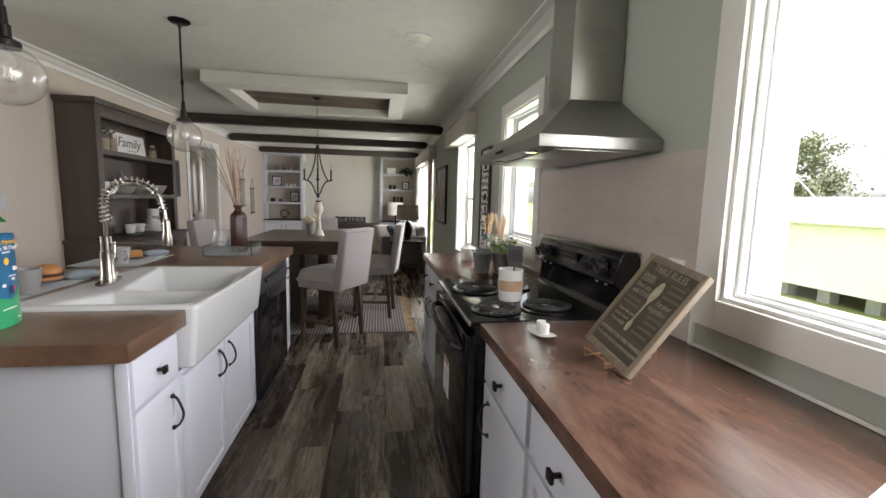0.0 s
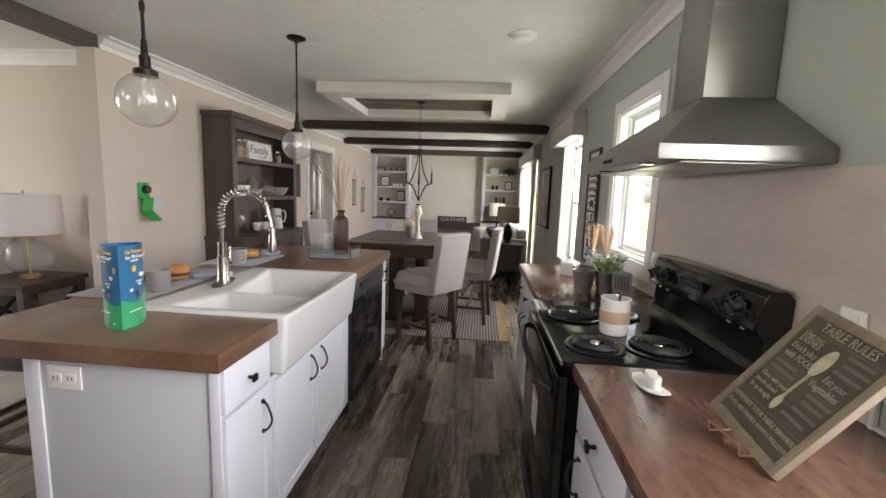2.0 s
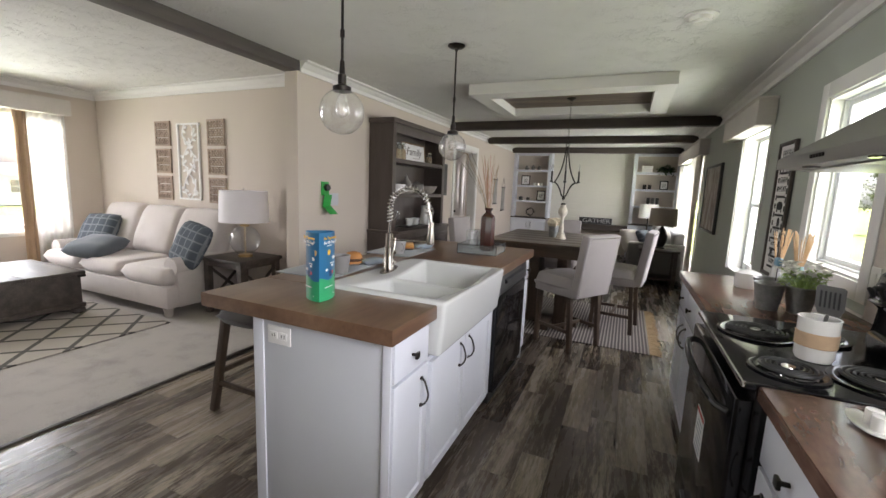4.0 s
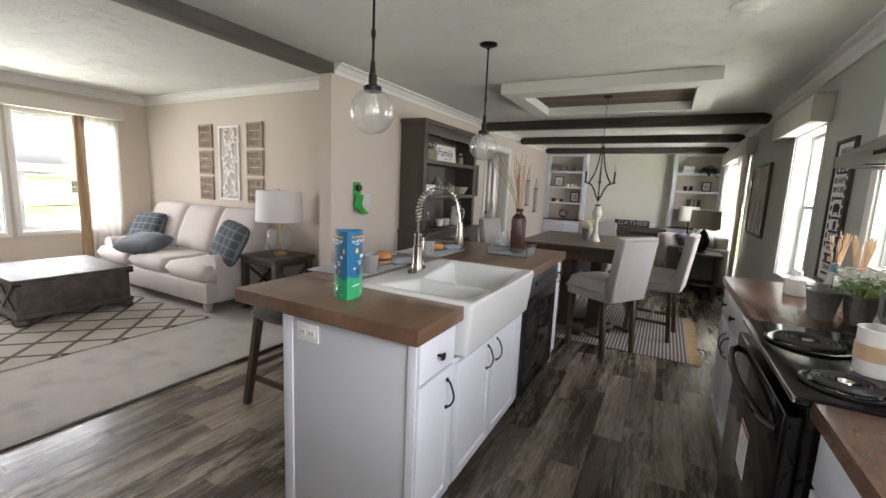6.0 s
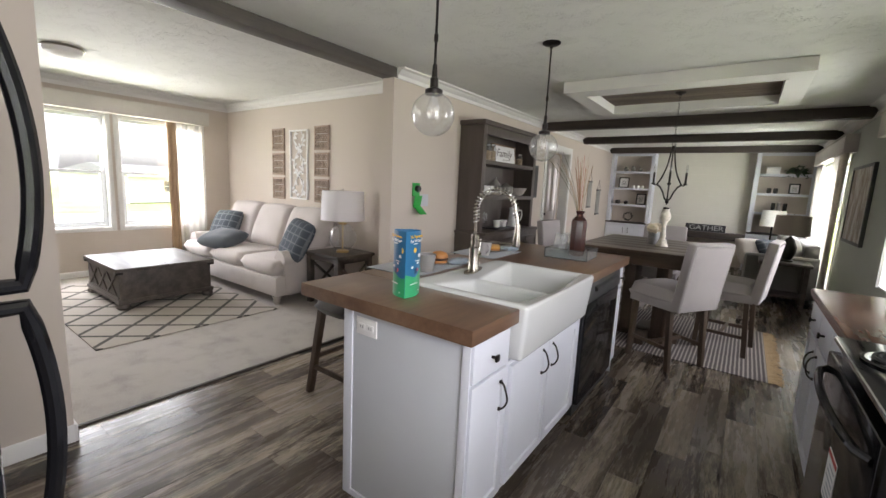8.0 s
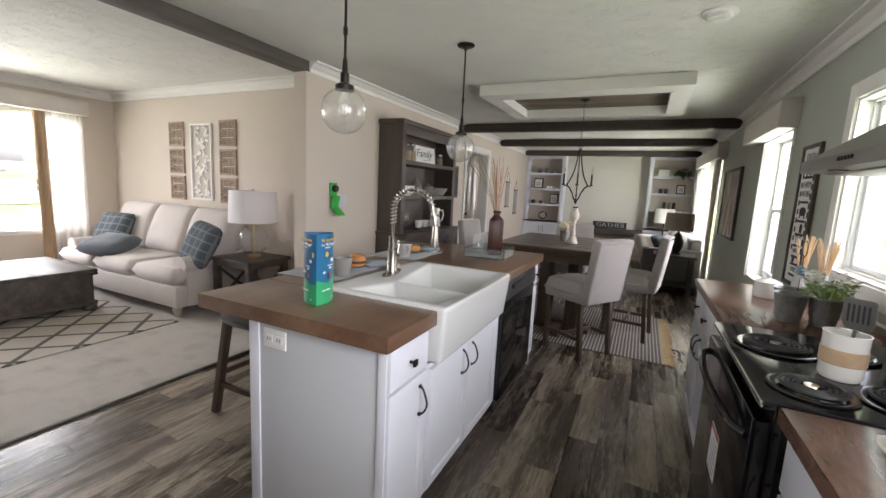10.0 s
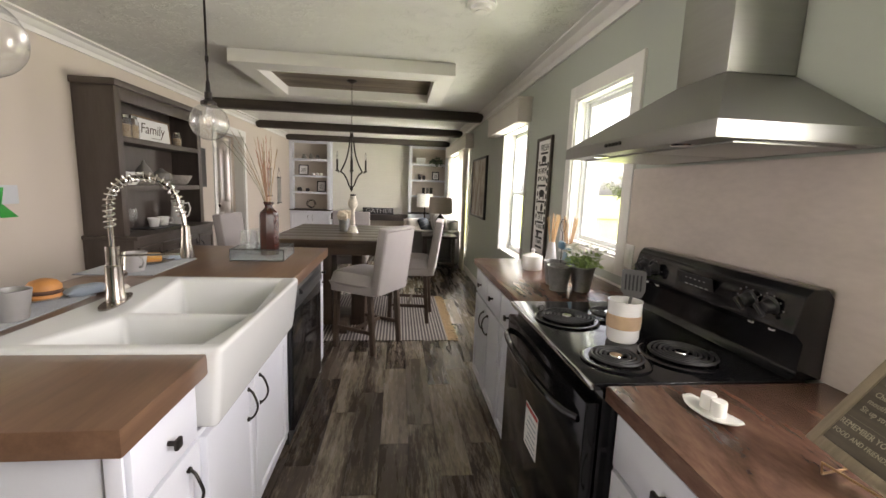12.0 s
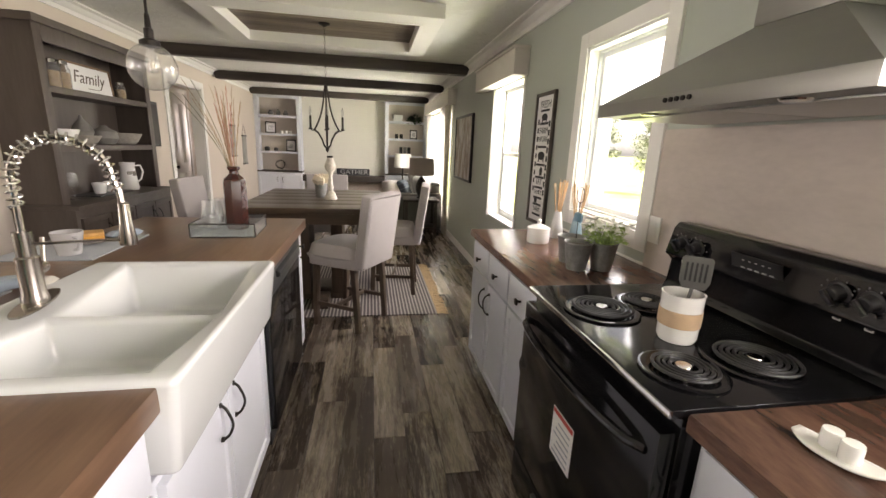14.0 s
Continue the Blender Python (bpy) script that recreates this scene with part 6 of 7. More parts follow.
for txt, z, size in (("FRESH", 0.385, 0.072), ("FARM", 0.205, 0.062), ("WORK", 0.145, 0.055), ("EAT", -0.16, 0.06), ("FAMILY", -0.235, 0.045), ("FARM", -0.36, 0.05)):
    words(txt, size, INK, face @ pose(0, z, 0), sgn, squeeze=0.95)
for cx, cz, w, h in ((0.0, 0.30, 0.10, 0.05), (0.0, 0.03, 0.12, 0.06), (0.02, -0.08, 0.05, 0.06), (-0.03, -0.29, 0.05, 0.05)):
    m = M().lathe([(0, 0), (1, 0), (1, 0.002), (0, 0.002)], 14, face @ pose(cx, cz, 0) @ Matrix.Diagonal((w / 2, h / 2, 1, 1)))
    m.box(-w * 0.42, -w * 0.3, -h * 0.75, 0, 0, 0.002, m=face @ pose(cx, cz, 0)).box(w * 0.3, w * 0.42, -h * 0.75, 0, 0, 0.002, m=face @ pose(cx, cz, 0))
    part("animal_shape", m, INK, sgn, "black animal silhouette", smooth=0)
for k in range(9):
    part("text_bar", M().box(-0.108, -0.086, 0.25 - k * 0.06, 0.285 - k * 0.06, 0, 0.002, m=face), INK, sgn, smooth=0)
    part("text_bar", M().box(0.086, 0.108, 0.23 - k * 0.06, 0.27 - k * 0.06, 0, 0.002, m=face), INK, sgn, smooth=0)
for z in (0.345, 0.255, 0.092, -0.035, -0.125, -0.20, -0.275, -0.325, -0.40):
    part("text_bar", M().box(-0.075, 0.075, z - 0.008, z + 0.008, 0, 0.0015, m=face), INK, sgn, smooth=0)

dk = thing("dark_picture", "narrow dark framed picture near the doorway", "picture", WEST, 6.10, 1.52)
part("frame", M().box(0.002, 0.03, -0.2, 0.2, -0.24, 0.24, 0.004), BLACKMATT, dk)
part("canvas", M().box(0.03, 0.032, -0.17, 0.17, -0.21, 0.21), DARKPOT, dk, smooth=0)
for y, z in ((8.98, 1.37), (9.62, 1.21)):
    h = thing("hanging_picture", "small grey print hung on a cord", "picture", WEST, y, z, group="hanging prints")
    part("print", M().box(0.004, 0.012, -0.13, 0.13, -0.26, 0.24, 0.001), plain("grey_print_board", (0.30, 0.29, 0.26), 0.8, var=0.3, scale=8), h)
    part("rod", M().box(0.002, 0.02, -0.14, 0.14, 0.235, 0.262, 0.003), IRON, h)
    part("rod", M().box(0.002, 0.02, -0.14, 0.14, -0.282, -0.255, 0.003), IRON, h)
    part("cord", M().tube([(0.008, -0.12, 0.26), (0.008, 0, 0.46), (0.008, 0.12, 0.26)], 0.003, 5), IRON, h)

# doorway trim and open door leaf
dt = thing("door_1", "open doorway to the hall with white trim", "door", WEST, 7.17, 0, kind="structure")
m = M()
for a, b, c, d in ((-0.60, -0.51, 0, 2.15), (0.51, 0.60, 0, 2.15), (-0.51, 0.51, 2.06, 2.15)):
    m.box(0.0, 0.016, a, b, c, d, 0.003)
part("casing", m, TRIM, dt)
m = M()
for a, b, c, d in ((-0.51, -0.495, 0, 2.06), (0.495, 0.51, 0, 2.06), (-0.495, 0.495, 2.045, 2.06)):
    m.box(-0.14, 0.0, a, b, c, d)
part("jamb", m, TRIM, dt, smooth=0)
hd = thing("door_2", "closed narrow white panel door on the hall wall", "door", WEST - 0.50, 8.10, 0, kind="structure")
m = M()
for a, b, c, d in ((-0.38, -0.31, 0.014, 2.10), (0.31, 0.38, 0.014, 2.10), (-0.31, 0.31, 2.03, 2.10)):
    m.box(0.0, 0.016, a, b, c, d, 0.003)
part("casing", m, TRIM, hd)
leaf = part("leaf", M().box(0.0, 0.012, -0.307, 0.307, 0.02, 2.028, 0.003), TRIM, hd)
for za, zb in ((0.15, 0.85), (1.0, 1.88)):
    for ya, yb in ((-0.23, -0.04), (0.04, 0.23)):
        part("panel", M().box(0.012, 0.018, ya, yb, za, zb, 0.004), TRIM, leaf)
part("door_knob", M().lathe([(0, 0.055), (0.02, 0.05), (0.026, 0.035), (0.012, 0.02), (0.012, 0.0), (0, 0)], 16, pose(0.012, -0.265, 0.95, 0, 90)), IRON, leaf)

# ---- small things in the kitchen ----
GLASSGREY = thin_glass("grey_tint_glass", (0.86, 0.90, 0.91))
tr = thing("glass_tray", "square smoked glass tray with dark metal edges on the island", "tray", -0.68, 3.205, ITOP + 0.001, 3)
a = 0.145
part("base", M().box(-a, a, -a, a, 0.0, 0.006), plain("glass_base", (0.50, 0.53, 0.54), 0.08, bumps=0), tr, smooth=0)
for k in range(4):
    o = part("side", M().box(-a, a, -a, -a + 0.004, 0.006, 0.066), GLASSGREY, tr, smooth=0)
    o.matrix_local = pose(0, 0, 0, 0, 0, 90 * k)
    o = part("edge", M().tube([(-a, -a, 0.067), (a, -a, 0.067)], 0.0025, 6).tube([(-a, -a, 0.002), (-a, -a, 0.067)], 0.0025, 6).tube([(-a, -a, 0.003), (a, -a, 0.003)], 0.0025, 6), IRON, tr)
    o.matrix_local = pose(0, 0, 0, 0, 0, 90 * k)

bt = thing("brown_bottle", "dark red-brown glass bottle holding dried grasses", "bottle", -0.665, 3.27, ITOP + 0.008)
AMBER = plain("oxblood_glass", (0.045, 0.012, 0.008), 0.12, var=0.2, scale=5, bumps=0)
part("bottle", M().lathe([(0, 0), (0.046, 0), (0.050, 0.01), (0.050, 0.222), (0.046, 0.24), (0.022, 0.265), (0.020, 0.28), (0.028, 0.287), (0.028, 0.298), (0.020, 0.30), (0.014, 0.30), (0.012, 0.25), (0, 0.25)], 8), AMBER, bt, smooth=20)
rng = random.Random(3)
STRAW = plain("dried_grass", (0.36, 0.26, 0.15), 0.85, var=0.35, scale=25)
RUSTRED = plain("rust_red_grass", (0.42, 0.13, 0.08), 0.85, var=0.3, scale=25)
PALESTRAW = plain("pale_straw", (0.50, 0.40, 0.27), 0.85, var=0.3, scale=25)
PINKGRASS = plain("dusty_pink_grass", (0.48, 0.24, 0.17), 0.85, var=0.3, scale=25)
GREENGR = plain("olive_grass", (0.17, 0.17, 0.09), 0.85, var=0.3, scale=25)
for k in range(26):
    az = rng.uniform(0, 2 * math.pi)
    if k < 12:
        az = math.pi + rng.uniform(-0.6, 0.6)
    lean, L = rng.uniform(0.01, 0.06), rng.uniform(0.26, 0.42)
    if k < 5:
        lean, L = rng.uniform(0.10, 0.20), rng.uniform(0.36, 0.44)
    d = Vector((math.cos(az), math.sin(az), 0))
    stem = [Vector((0, 0, 0.24)) + d * (0.01 + lean * u ** 1.6) + Vector((0, 0, L * u)) for u in [j / 8 for j in range(9)]]
    mt = (STRAW, RUSTRED, PALESTRAW, PINKGRASS, STRAW)[k % 5] if k >= 5 else (GREENGR, STRAW)[k % 2]
    m = M().tube(stem, 0.0016, 4, r2=0.0006)
    for j in range(34):
        u = 0.40 + 0.60 * j / 34
        c = Vector((0, 0, 0.24)) + d * (0.01 + lean * u ** 1.6) + Vector((0, 0, L * u))
        t = (stem[8] - stem[4]).normalized() * rng.uniform(0.014, 0.026)
        m.tube([c, c + t + Vector((rng.uniform(-1, 1), rng.uniform(-1, 1), 0)) * 0.0055], 0.0009, 3, r2=0.0003)
    part("grass_stem", m, mt, bt, smooth=0)

bt.scale = (1.14, 1.14, 1.08)


def stemless(x, y, z, s=1.0):
    g = solid("wine_glass", M().lathe([(0, 0.003), (0.026, 0.003), (0.043, 0.05), (0.036, 0.115), (0.0335, 0.115), (0.040, 0.05), (0.024, 0.007), (0, 0.007)], 10), CLEAR, "clear faceted stemless wine glass", "glass", at=pose(x, y, z) @ Matrix.Diagonal((s, s, s, 1)))
    g.visible_shadow = False
    return g


stemless(-0.775, 3.24, ITOP + 0.008, 1.3)
stemless(-0.745, 3.325, ITOP + 0.008, 1.3)

# place settings
MAT = fabric("grey_blue_placemat", (0.21, 0.225, 0.235), 0.2, weave=160, bumps=0.6)
MUG = plain("grey_mug_glaze", (0.42, 0.41, 0.40), 0.25, var=0.05)
MUGDARK = plain("stone_mug_glaze", (0.26, 0.25, 0.245), 0.35, var=0.08)
BUN = plain("burger_bun", (0.42, 0.18, 0.05), 0.55, var=0.2, scale=18)


def mug(x, y, z, rz, mt, r=0.044, h=0.085, label="grey ceramic mug on the placemat"):
    g = thing("mug", label, "mug", x, y, z, rz)
    part("cup", M().lathe([(0, 0), (r * 0.68, 0), (r * 0.75, 0.006), (r, h), (r - 0.004, h), (r * 0.7, 0.01), (0, 0.01)], 28), mt, g, smooth=50)
    part("handle", M().tube([(r * 0.86, 0, h * 0.82), (r + 0.022, 0, h * 0.80), (r + 0.030, 0, h * 0.55), (r + 0.014, 0, h * 0.3), (r * 0.8, 0, h * 0.25)], 0.0055, 8), mt, g, smooth=60)
    return g


for y in (2.08, 2.88):
    solid("placemat", M().box(-0.17, 0.17, -0.23, 0.23, 0, 0.004, 0.001), MAT, "grey-blue woven placemat on the island", "placemat", group="placemats on the island", at=pose(-1.185, y, ITOP, 0, 0, 2))
z = ITOP + 0.005
for y, dx in ((2.22, 0), (2.95, 0)):
    solid("plate", M().lathe([(0, 0.002), (0.07, 0.002), (0.12, 0.014), (0.122, 0.017), (0.07, 0.006), (0, 0.006)], 36), GREYPOT, "grey ceramic plate on the placemat", "plate", at=pose(-1.19, y, z))
mug(-1.05, 2.0, z, 200, MUGDARK, 0.05, 0.095, label="stone-grey ceramic mug on the placemat")
mug(-1.13, 2.74, z, -35, MUG, 0.052, 0.09)
bg = thing("toy_burger", "burger with sesame-brown bun on the plate", "burger", -1.13, 2.22, z + 0.008)
part("lower_bun", M().lathe([(0, 0), (0.046, 0), (0.05, 0.008), (0.046, 0.018), (0, 0.018)], 22), BUN, bg)
part("patty", M().lathe([(0, 0.018), (0.05, 0.018), (0.053, 0.026), (0.05, 0.033), (0, 0.033)], 22), plain("patty_brown", (0.06, 0.025, 0.012), 0.7, var=0.3, scale=40), bg)
part("upper_bun", M().lathe([(0, 0.033), (0.05, 0.033), (0.051, 0.045), (0.038, 0.062), (0.015, 0.070), (0, 0.071)], 22), BUN, bg, smooth=60)
sw = thing("sandwich", "orange-yellow sandwich on the plate", "sandwich", -1.18, 2.95, z + 0.008, 30)
part("bread", M().box(-0.05, 0.05, -0.045, 0.045, 0, 0.014, 0.005), BUN, sw)
part("cheese", M().box(-0.052, 0.052, -0.047, 0.047, 0.0145, 0.022, 0.002), plain("cheddar", (0.62, 0.30, 0.04), 0.5), sw)
part("bread", M().box(-0.05, 0.05, -0.045, 0.045, 0.0225, 0.038, 0.006), plain("toast", (0.55, 0.30, 0.10), 0.7, var=0.25, scale=30), sw)
NAPKIN = fabric("blue_grey_napkin", (0.22, 0.26, 0.30), 0.2)
for x, y in ((-1.10, 3.06), (-1.05, 2.31)):
    solid("napkin", M().pillow(0.15, 0.06, 0.035, n=8, power=0.5, lump=0.5), NAPKIN, "rolled blue-grey cloth napkin", "napkin", at=pose(x, y, z + 0.017, 0, 0, 60), smooth=70)
solid("sponge", M().pillow(0.09, 0.06, 0.028, n=8, power=0.3), plain("pale_pebble", (0.5, 0.47, 0.42), 0.7), "pale soap bar beside the faucet", "soap", at=pose(-0.985, 2.36, ITOP + 0.016), smooth=60)

# folded promotional card standing on the island
BLUE = plain("card_blue", (0.012, 0.13, 0.27), 0.3, var=0.05, bumps=0)
GREEN = plain("card_green", (0.02, 0.33, 0.13), 0.3, var=0.08, bumps=0)
YELLOW = plain("card_yellow", (0.75, 0.42, 0.04), 0.4, bumps=0)
cd = thing("promo_card", "folded blue and green card standee on the island", "card stand", -0.825, 1.575, ITOP + 0.001, 0)
P = [(-0.062, -0.012), (0.040, -0.052), (0.020, 0.066)]
H3 = 0.274


def bowed(p, q, u, z, out=0.0):
    p, q = Vector((*p, 0)), Vector((*q, 0))
    n = Vector(((q - p).y, -(q - p).x, 0)).normalized()
    s = p.lerp(q, u) + n * (0.013 * math.sin(math.pi * u) + out)
    return (s.x, s.y, z)


def waves(u, k):
    return 0.085 + 0.012 * math.sin(5.5 * u + 2 * k) + 0.02 * u * (1 if k else 0.4)


for k in range(3):
    p, q = P[k], P[(k + 1) % 3]
    pn = part("panel", M().sheet(lambda u, v: bowed(p, q, u, v * H3), 10, 2), BLUE, cd, "blue printed card panel", smooth=60)
    part("green_hill", M().sheet(lambda u, v: bowed(p, q, u, v * waves(u, k), 0.0006), 12, 2), GREEN, pn, smooth=0)

    def on(u, z, p=p, q=q):
        o = Vector(bowed(p, q, u, z, 0.0012))
        d = (Vector((*q, 0)) - Vector((*p, 0))).normalized()
        return Matrix.Translation(o) @ Matrix(((d.x, 0, d.y, 0), (d.y, 0, -d.x, 0), (0, 1, 0, 0), (0, 0, 0, 1)))

    ln = (Vector(p) - Vector(q)).length
    if k < 2:
        words("No Payments", 0.019 * ln / 0.10 * 0.78, YELLOW, on(0.5, 0.252), pn)
        words("For 90 Days*", 0.019 * ln / 0.10 * 0.78, WHITE, on(0.5, 0.234), pn)
    for u, zc, r in ((0.74, 0.17, 0.012), (0.3, 0.125, 0.009), (0.62, 0.14, 0.008)):
        part("cloud_shape", M().lathe([(0, 0), (1, 0), (1, 0.0004), (0, 0.0004)], 14, on(u, zc) @ Matrix.Diagonal((r, r * 0.6, 1, 1))), WHITE, pn, smooth=0)
    for u, zc, w in ((0.45, 0.222, 0.3), (0.6, 0.15, 0.28), (0.4, 0.055, 0.5), (0.75, 0.02, 0.12)):
        part("text_bar", M().box(-w * ln / 2, w * ln / 2, -0.0018, 0.0018, 0, 0.0004, m=on(u, zc)), WHITE, pn, smooth=0)
    part("sun_shape", M().lathe([(0, 0), (0.011, 0), (0.011, 0.0004), (0, 0.0004)], 18, on(0.42 if k else 0.85, 0.195)), YELLOW, pn, smooth=0)
    part("house_shape", M().box(-0.009, 0.009, -0.008, 0.008, 0, 0.0005, m=on(0.5, 0.105)).prism([(-0.013, 0.008), (0.013, 0.008), (0.0, 0.019)], 0, 0.0005, "z", m=on(0.5, 0.105)), plain("card_navy", (0.01, 0.04, 0.12), 0.4, bumps=0), pn, smooth=0)
    part("flag_shape", M().lathe([(0, 0), (0.007, 0), (0.007, 0.0006), (0, 0.0006)], 14, on(0.62, 0.112)), plain("card_pink", (0.6, 0.08, 0.10), 0.4, bumps=0), pn, smooth=0)

gt = thing("green_tag", "green folded tag with a black knob on the wall", "wall tag", WEST, 3.445, 1.08)
GREENTAG = plain("bright_green_card", (0.02, 0.36, 0.06), 0.45, var=0.06)
part("flap", M().box(0.004, 0.008, -0.055, 0.055, 0.20, 0.33, 0.001), GREENTAG, gt)
part("flap", M().box(-0.002, 0.002, -0.055, 0.055, 0.0, 0.12, 0.001, m=pose(0.02, 0.0, 0.09, 0, 12)), GREENTAG, gt)
part("flap", M().box(-0.002, 0.002, -0.055, 0.055, -0.11, 0.0, 0.001, m=pose(0.022, 0.01, 0.10, 0, -48)), GREENTAG, gt)
part("knob", M().lathe([(0, 0.04), (0.03, 0.035), (0.034, 0.01), (0.03, 0), (0, 0)], 18, pose(0.006, 0.01, 0.275, 0, 90)), BLACKMATT, gt)
part("switch_plate", M().box(0.001, 0.007, 0.06, 0.20, 0.10, 0.22, 0.003), ENDPANEL, gt, "pale wall switch plate")


# right-hand counter
def bucket(x, y, lean):
    b = thing("tin_bucket", "small dark grey hammered tin bucket", "bucket", x, y, 0.915, lean, group="tin buckets on the counter")
    rr = random.Random(int(x * 1000))
    TIN = bpy.data.materials.get("aged_tin") or plain("aged_tin", (0.24, 0.24, 0.23), 0.5, metal=0.35, var=0.35, scale=30, grain=90, bumps=0.9, dist=0.003)
    part("pail", M().lathe([(0, 0), (0.040, 0), (0.042, 0.006), (0.058, 0.115), (0.062, 0.118), (0.060, 0.123), (0.055, 0.118), (0.039, 0.01), (0, 0.01)], 26), TIN, b, smooth=50)
    part("soil", M().lathe([(0, 0.108), (0.053, 0.105)], 20), plain("moss_soil", (0.07, 0.05, 0.03), 0.95, var=0.4, scale=60), b)
    return b


bucket(0.91, 2.545, 0)
bucket(1.022, 2.535, 30)
bucket(0.935, 2.665, 60)
LIMELEAF = plain("lime_leaf", (0.30, 0.42, 0.13), 0.55, var=0.35, scale=30)
fl_ = thing("flower_arrangement", "white flowers with fresh green leaves in the bucket", "flowers", 1.022, 2.54, 1.018)
part("leaves", leafy("l", "", "", 0, 0, 0, 240, 0.09, 0.105, 0.014, GREENLEAF, 0.2, 8), LIMELEAF, fl_, smooth=0)
m = M()
rr = random.Random(4)
for k in range(16):
    cx, cy, cz = rr.uniform(-0.085, 0.085), rr.uniform(-0.085, 0.085), rr.uniform(0.07, 0.115)
    for j in range(7):
        an = j * 2 * math.pi / 7 + rr.random()
        t = Matrix.Translation((cx, cy, cz)) @ Euler((rr.uniform(-0.5, 0.5), rr.uniform(-0.5, 0.5), an)).to_matrix().to_4x4()
        m.bm.faces.new([m.bm.verts.new(t @ Vector(p)) for p in ((0, 0, 0), (0.017, 0.011, 0.006), (0.031, 0, 0.003), (0.017, -0.011, 0.006))])
part("blossoms", m, plain("white_petal", (0.78, 0.78, 0.70), 0.6), fl_, smooth=0)
pl2 = thing("plant_stake", "wire ring stake standing in the bucket", "plant stake", 0.965, 2.675, 1.02)
part("ring", M().tube([(0.0, 0.034 * math.cos(q), 0.20 + 0.034 * math.sin(q)) for q in [k * math.pi / 12 for k in range(24)]], 0.0018, 5, closed=True).tube([(0, 0, 0), (0, 0, 0.166)], 0.002, 5), IRON, pl2)
part("tag", M().pillow(0.05, 0.045, 0.03, pose(0, 0, 0.10, 90, 0, 90), n=8), plain("blue_ceramic", (0.14, 0.27, 0.36), 0.4), pl2, "small blue ornament")


def reed_vase(x, y, col, h, seed):
    v = thing("reed_vase", "slim ceramic vase with pale reed sticks", "vase", x, y, 0.915)
    part("vase", M().lathe([(0, 0), (0.036, 0), (0.04, 0.02), (0.026, h * 0.75), (0.02, h), (0.016, h), (0.02, h * 0.7), (0, h * 0.7)], 22), col, v)
    rr = random.Random(seed)
    REED = bpy.data.materials.get("reed") or plain("reed", (0.55, 0.38, 0.22), 0.8, var=0.15, scale=30)
    for k in range(16):
        a, l = rr.uniform(0, 6.28), rr.uniform(0.18, 0.23)
        part("reed", M().tube([(0.010 * math.cos(a), 0.010 * math.sin(a), h * 0.72), (0.045 * math.cos(a) * rr.uniform(0.5, 1.1), 0.05 * math.sin(a) * rr.uniform(0.5, 1.1), h * 0.72 + l)], 0.0028, 5), REED, v)


reed_vase(1.11, 3.19, plain("grey_white_glaze", (0.50, 0.50, 0.50), 0.35), 0.155, 1)
reed_vase(1.165, 3.06, plain("pale_blue_glaze", (0.24, 0.36, 0.42), 0.35), 0.145, 2)
cn = thing("lidded_jar", "white ceramic jar with lid and knob", "jar", 0.945, 3.06, 0.915)
part("jar", M().lathe([(0, 0), (0.056, 0), (0.061, 0.008), (0.061, 0.07), (0.058, 0.075), (0, 0.075)], 30), CERAMIC, cn)
part("lid", M().lathe([(0, 0.076), (0.063, 0.076), (0.062, 0.083), (0.03, 0.098), (0.012, 0.102), (0.010, 0.112), (0.013, 0.12), (0.008, 0.128), (0, 0.13)], 30), CERAMIC, cn, smooth=50)

cr = thing("utensil_crock", "white ceramic crock with tan band on the range", "crock", 0.862, 1.87, 0.9195)
part("crock", M().lathe([(0, 0), (0.044, 0), (0.05, 0.012), (0.052, 0.13), (0.054, 0.134), (0.049, 0.134), (0.046, 0.02), (0, 0.02)], 30), CERAMIC, cr, smooth=50)
part("band", M().lathe([(0.0512, 0.045), (0.0528, 0.047), (0.0535, 0.088), (0.052, 0.09)], 30), plain("tan_band", (0.46, 0.32, 0.20), 0.6, var=0.15, scale=20), cr)
ut = thing("spatula", "grey slotted spatula standing in the crock", "spatula", 0.862, 1.87, 0.942)
SPAT = plain("grey_nylon", (0.09, 0.09, 0.085), 0.5)
part("handle", M().tube([(0.0, 0.0, 0.0), (0.012, -0.01, 0.125)], 0.005, 6), SPAT, ut)
t = pose(0.014, -0.012, 0.125, 6, 0, -41)
m = M().prism([(-0.026, 0), (0.026, 0), (0.036, 0.022), (0.036, 0.084), (0.030, 0.090), (-0.030, 0.090), (-0.036, 0.084), (-0.036, 0.022)], -0.002, 0.002, "y", 0.001, m=t)
blade = part("blade", m, SPAT, ut)
for k in range(5):
    part("slot", M().box(-0.025 + k * 0.0112, -0.020 + k * 0.0112, -0.0028, 0.0028, 0.022, 0.074, m=t), INK, blade, smooth=0)

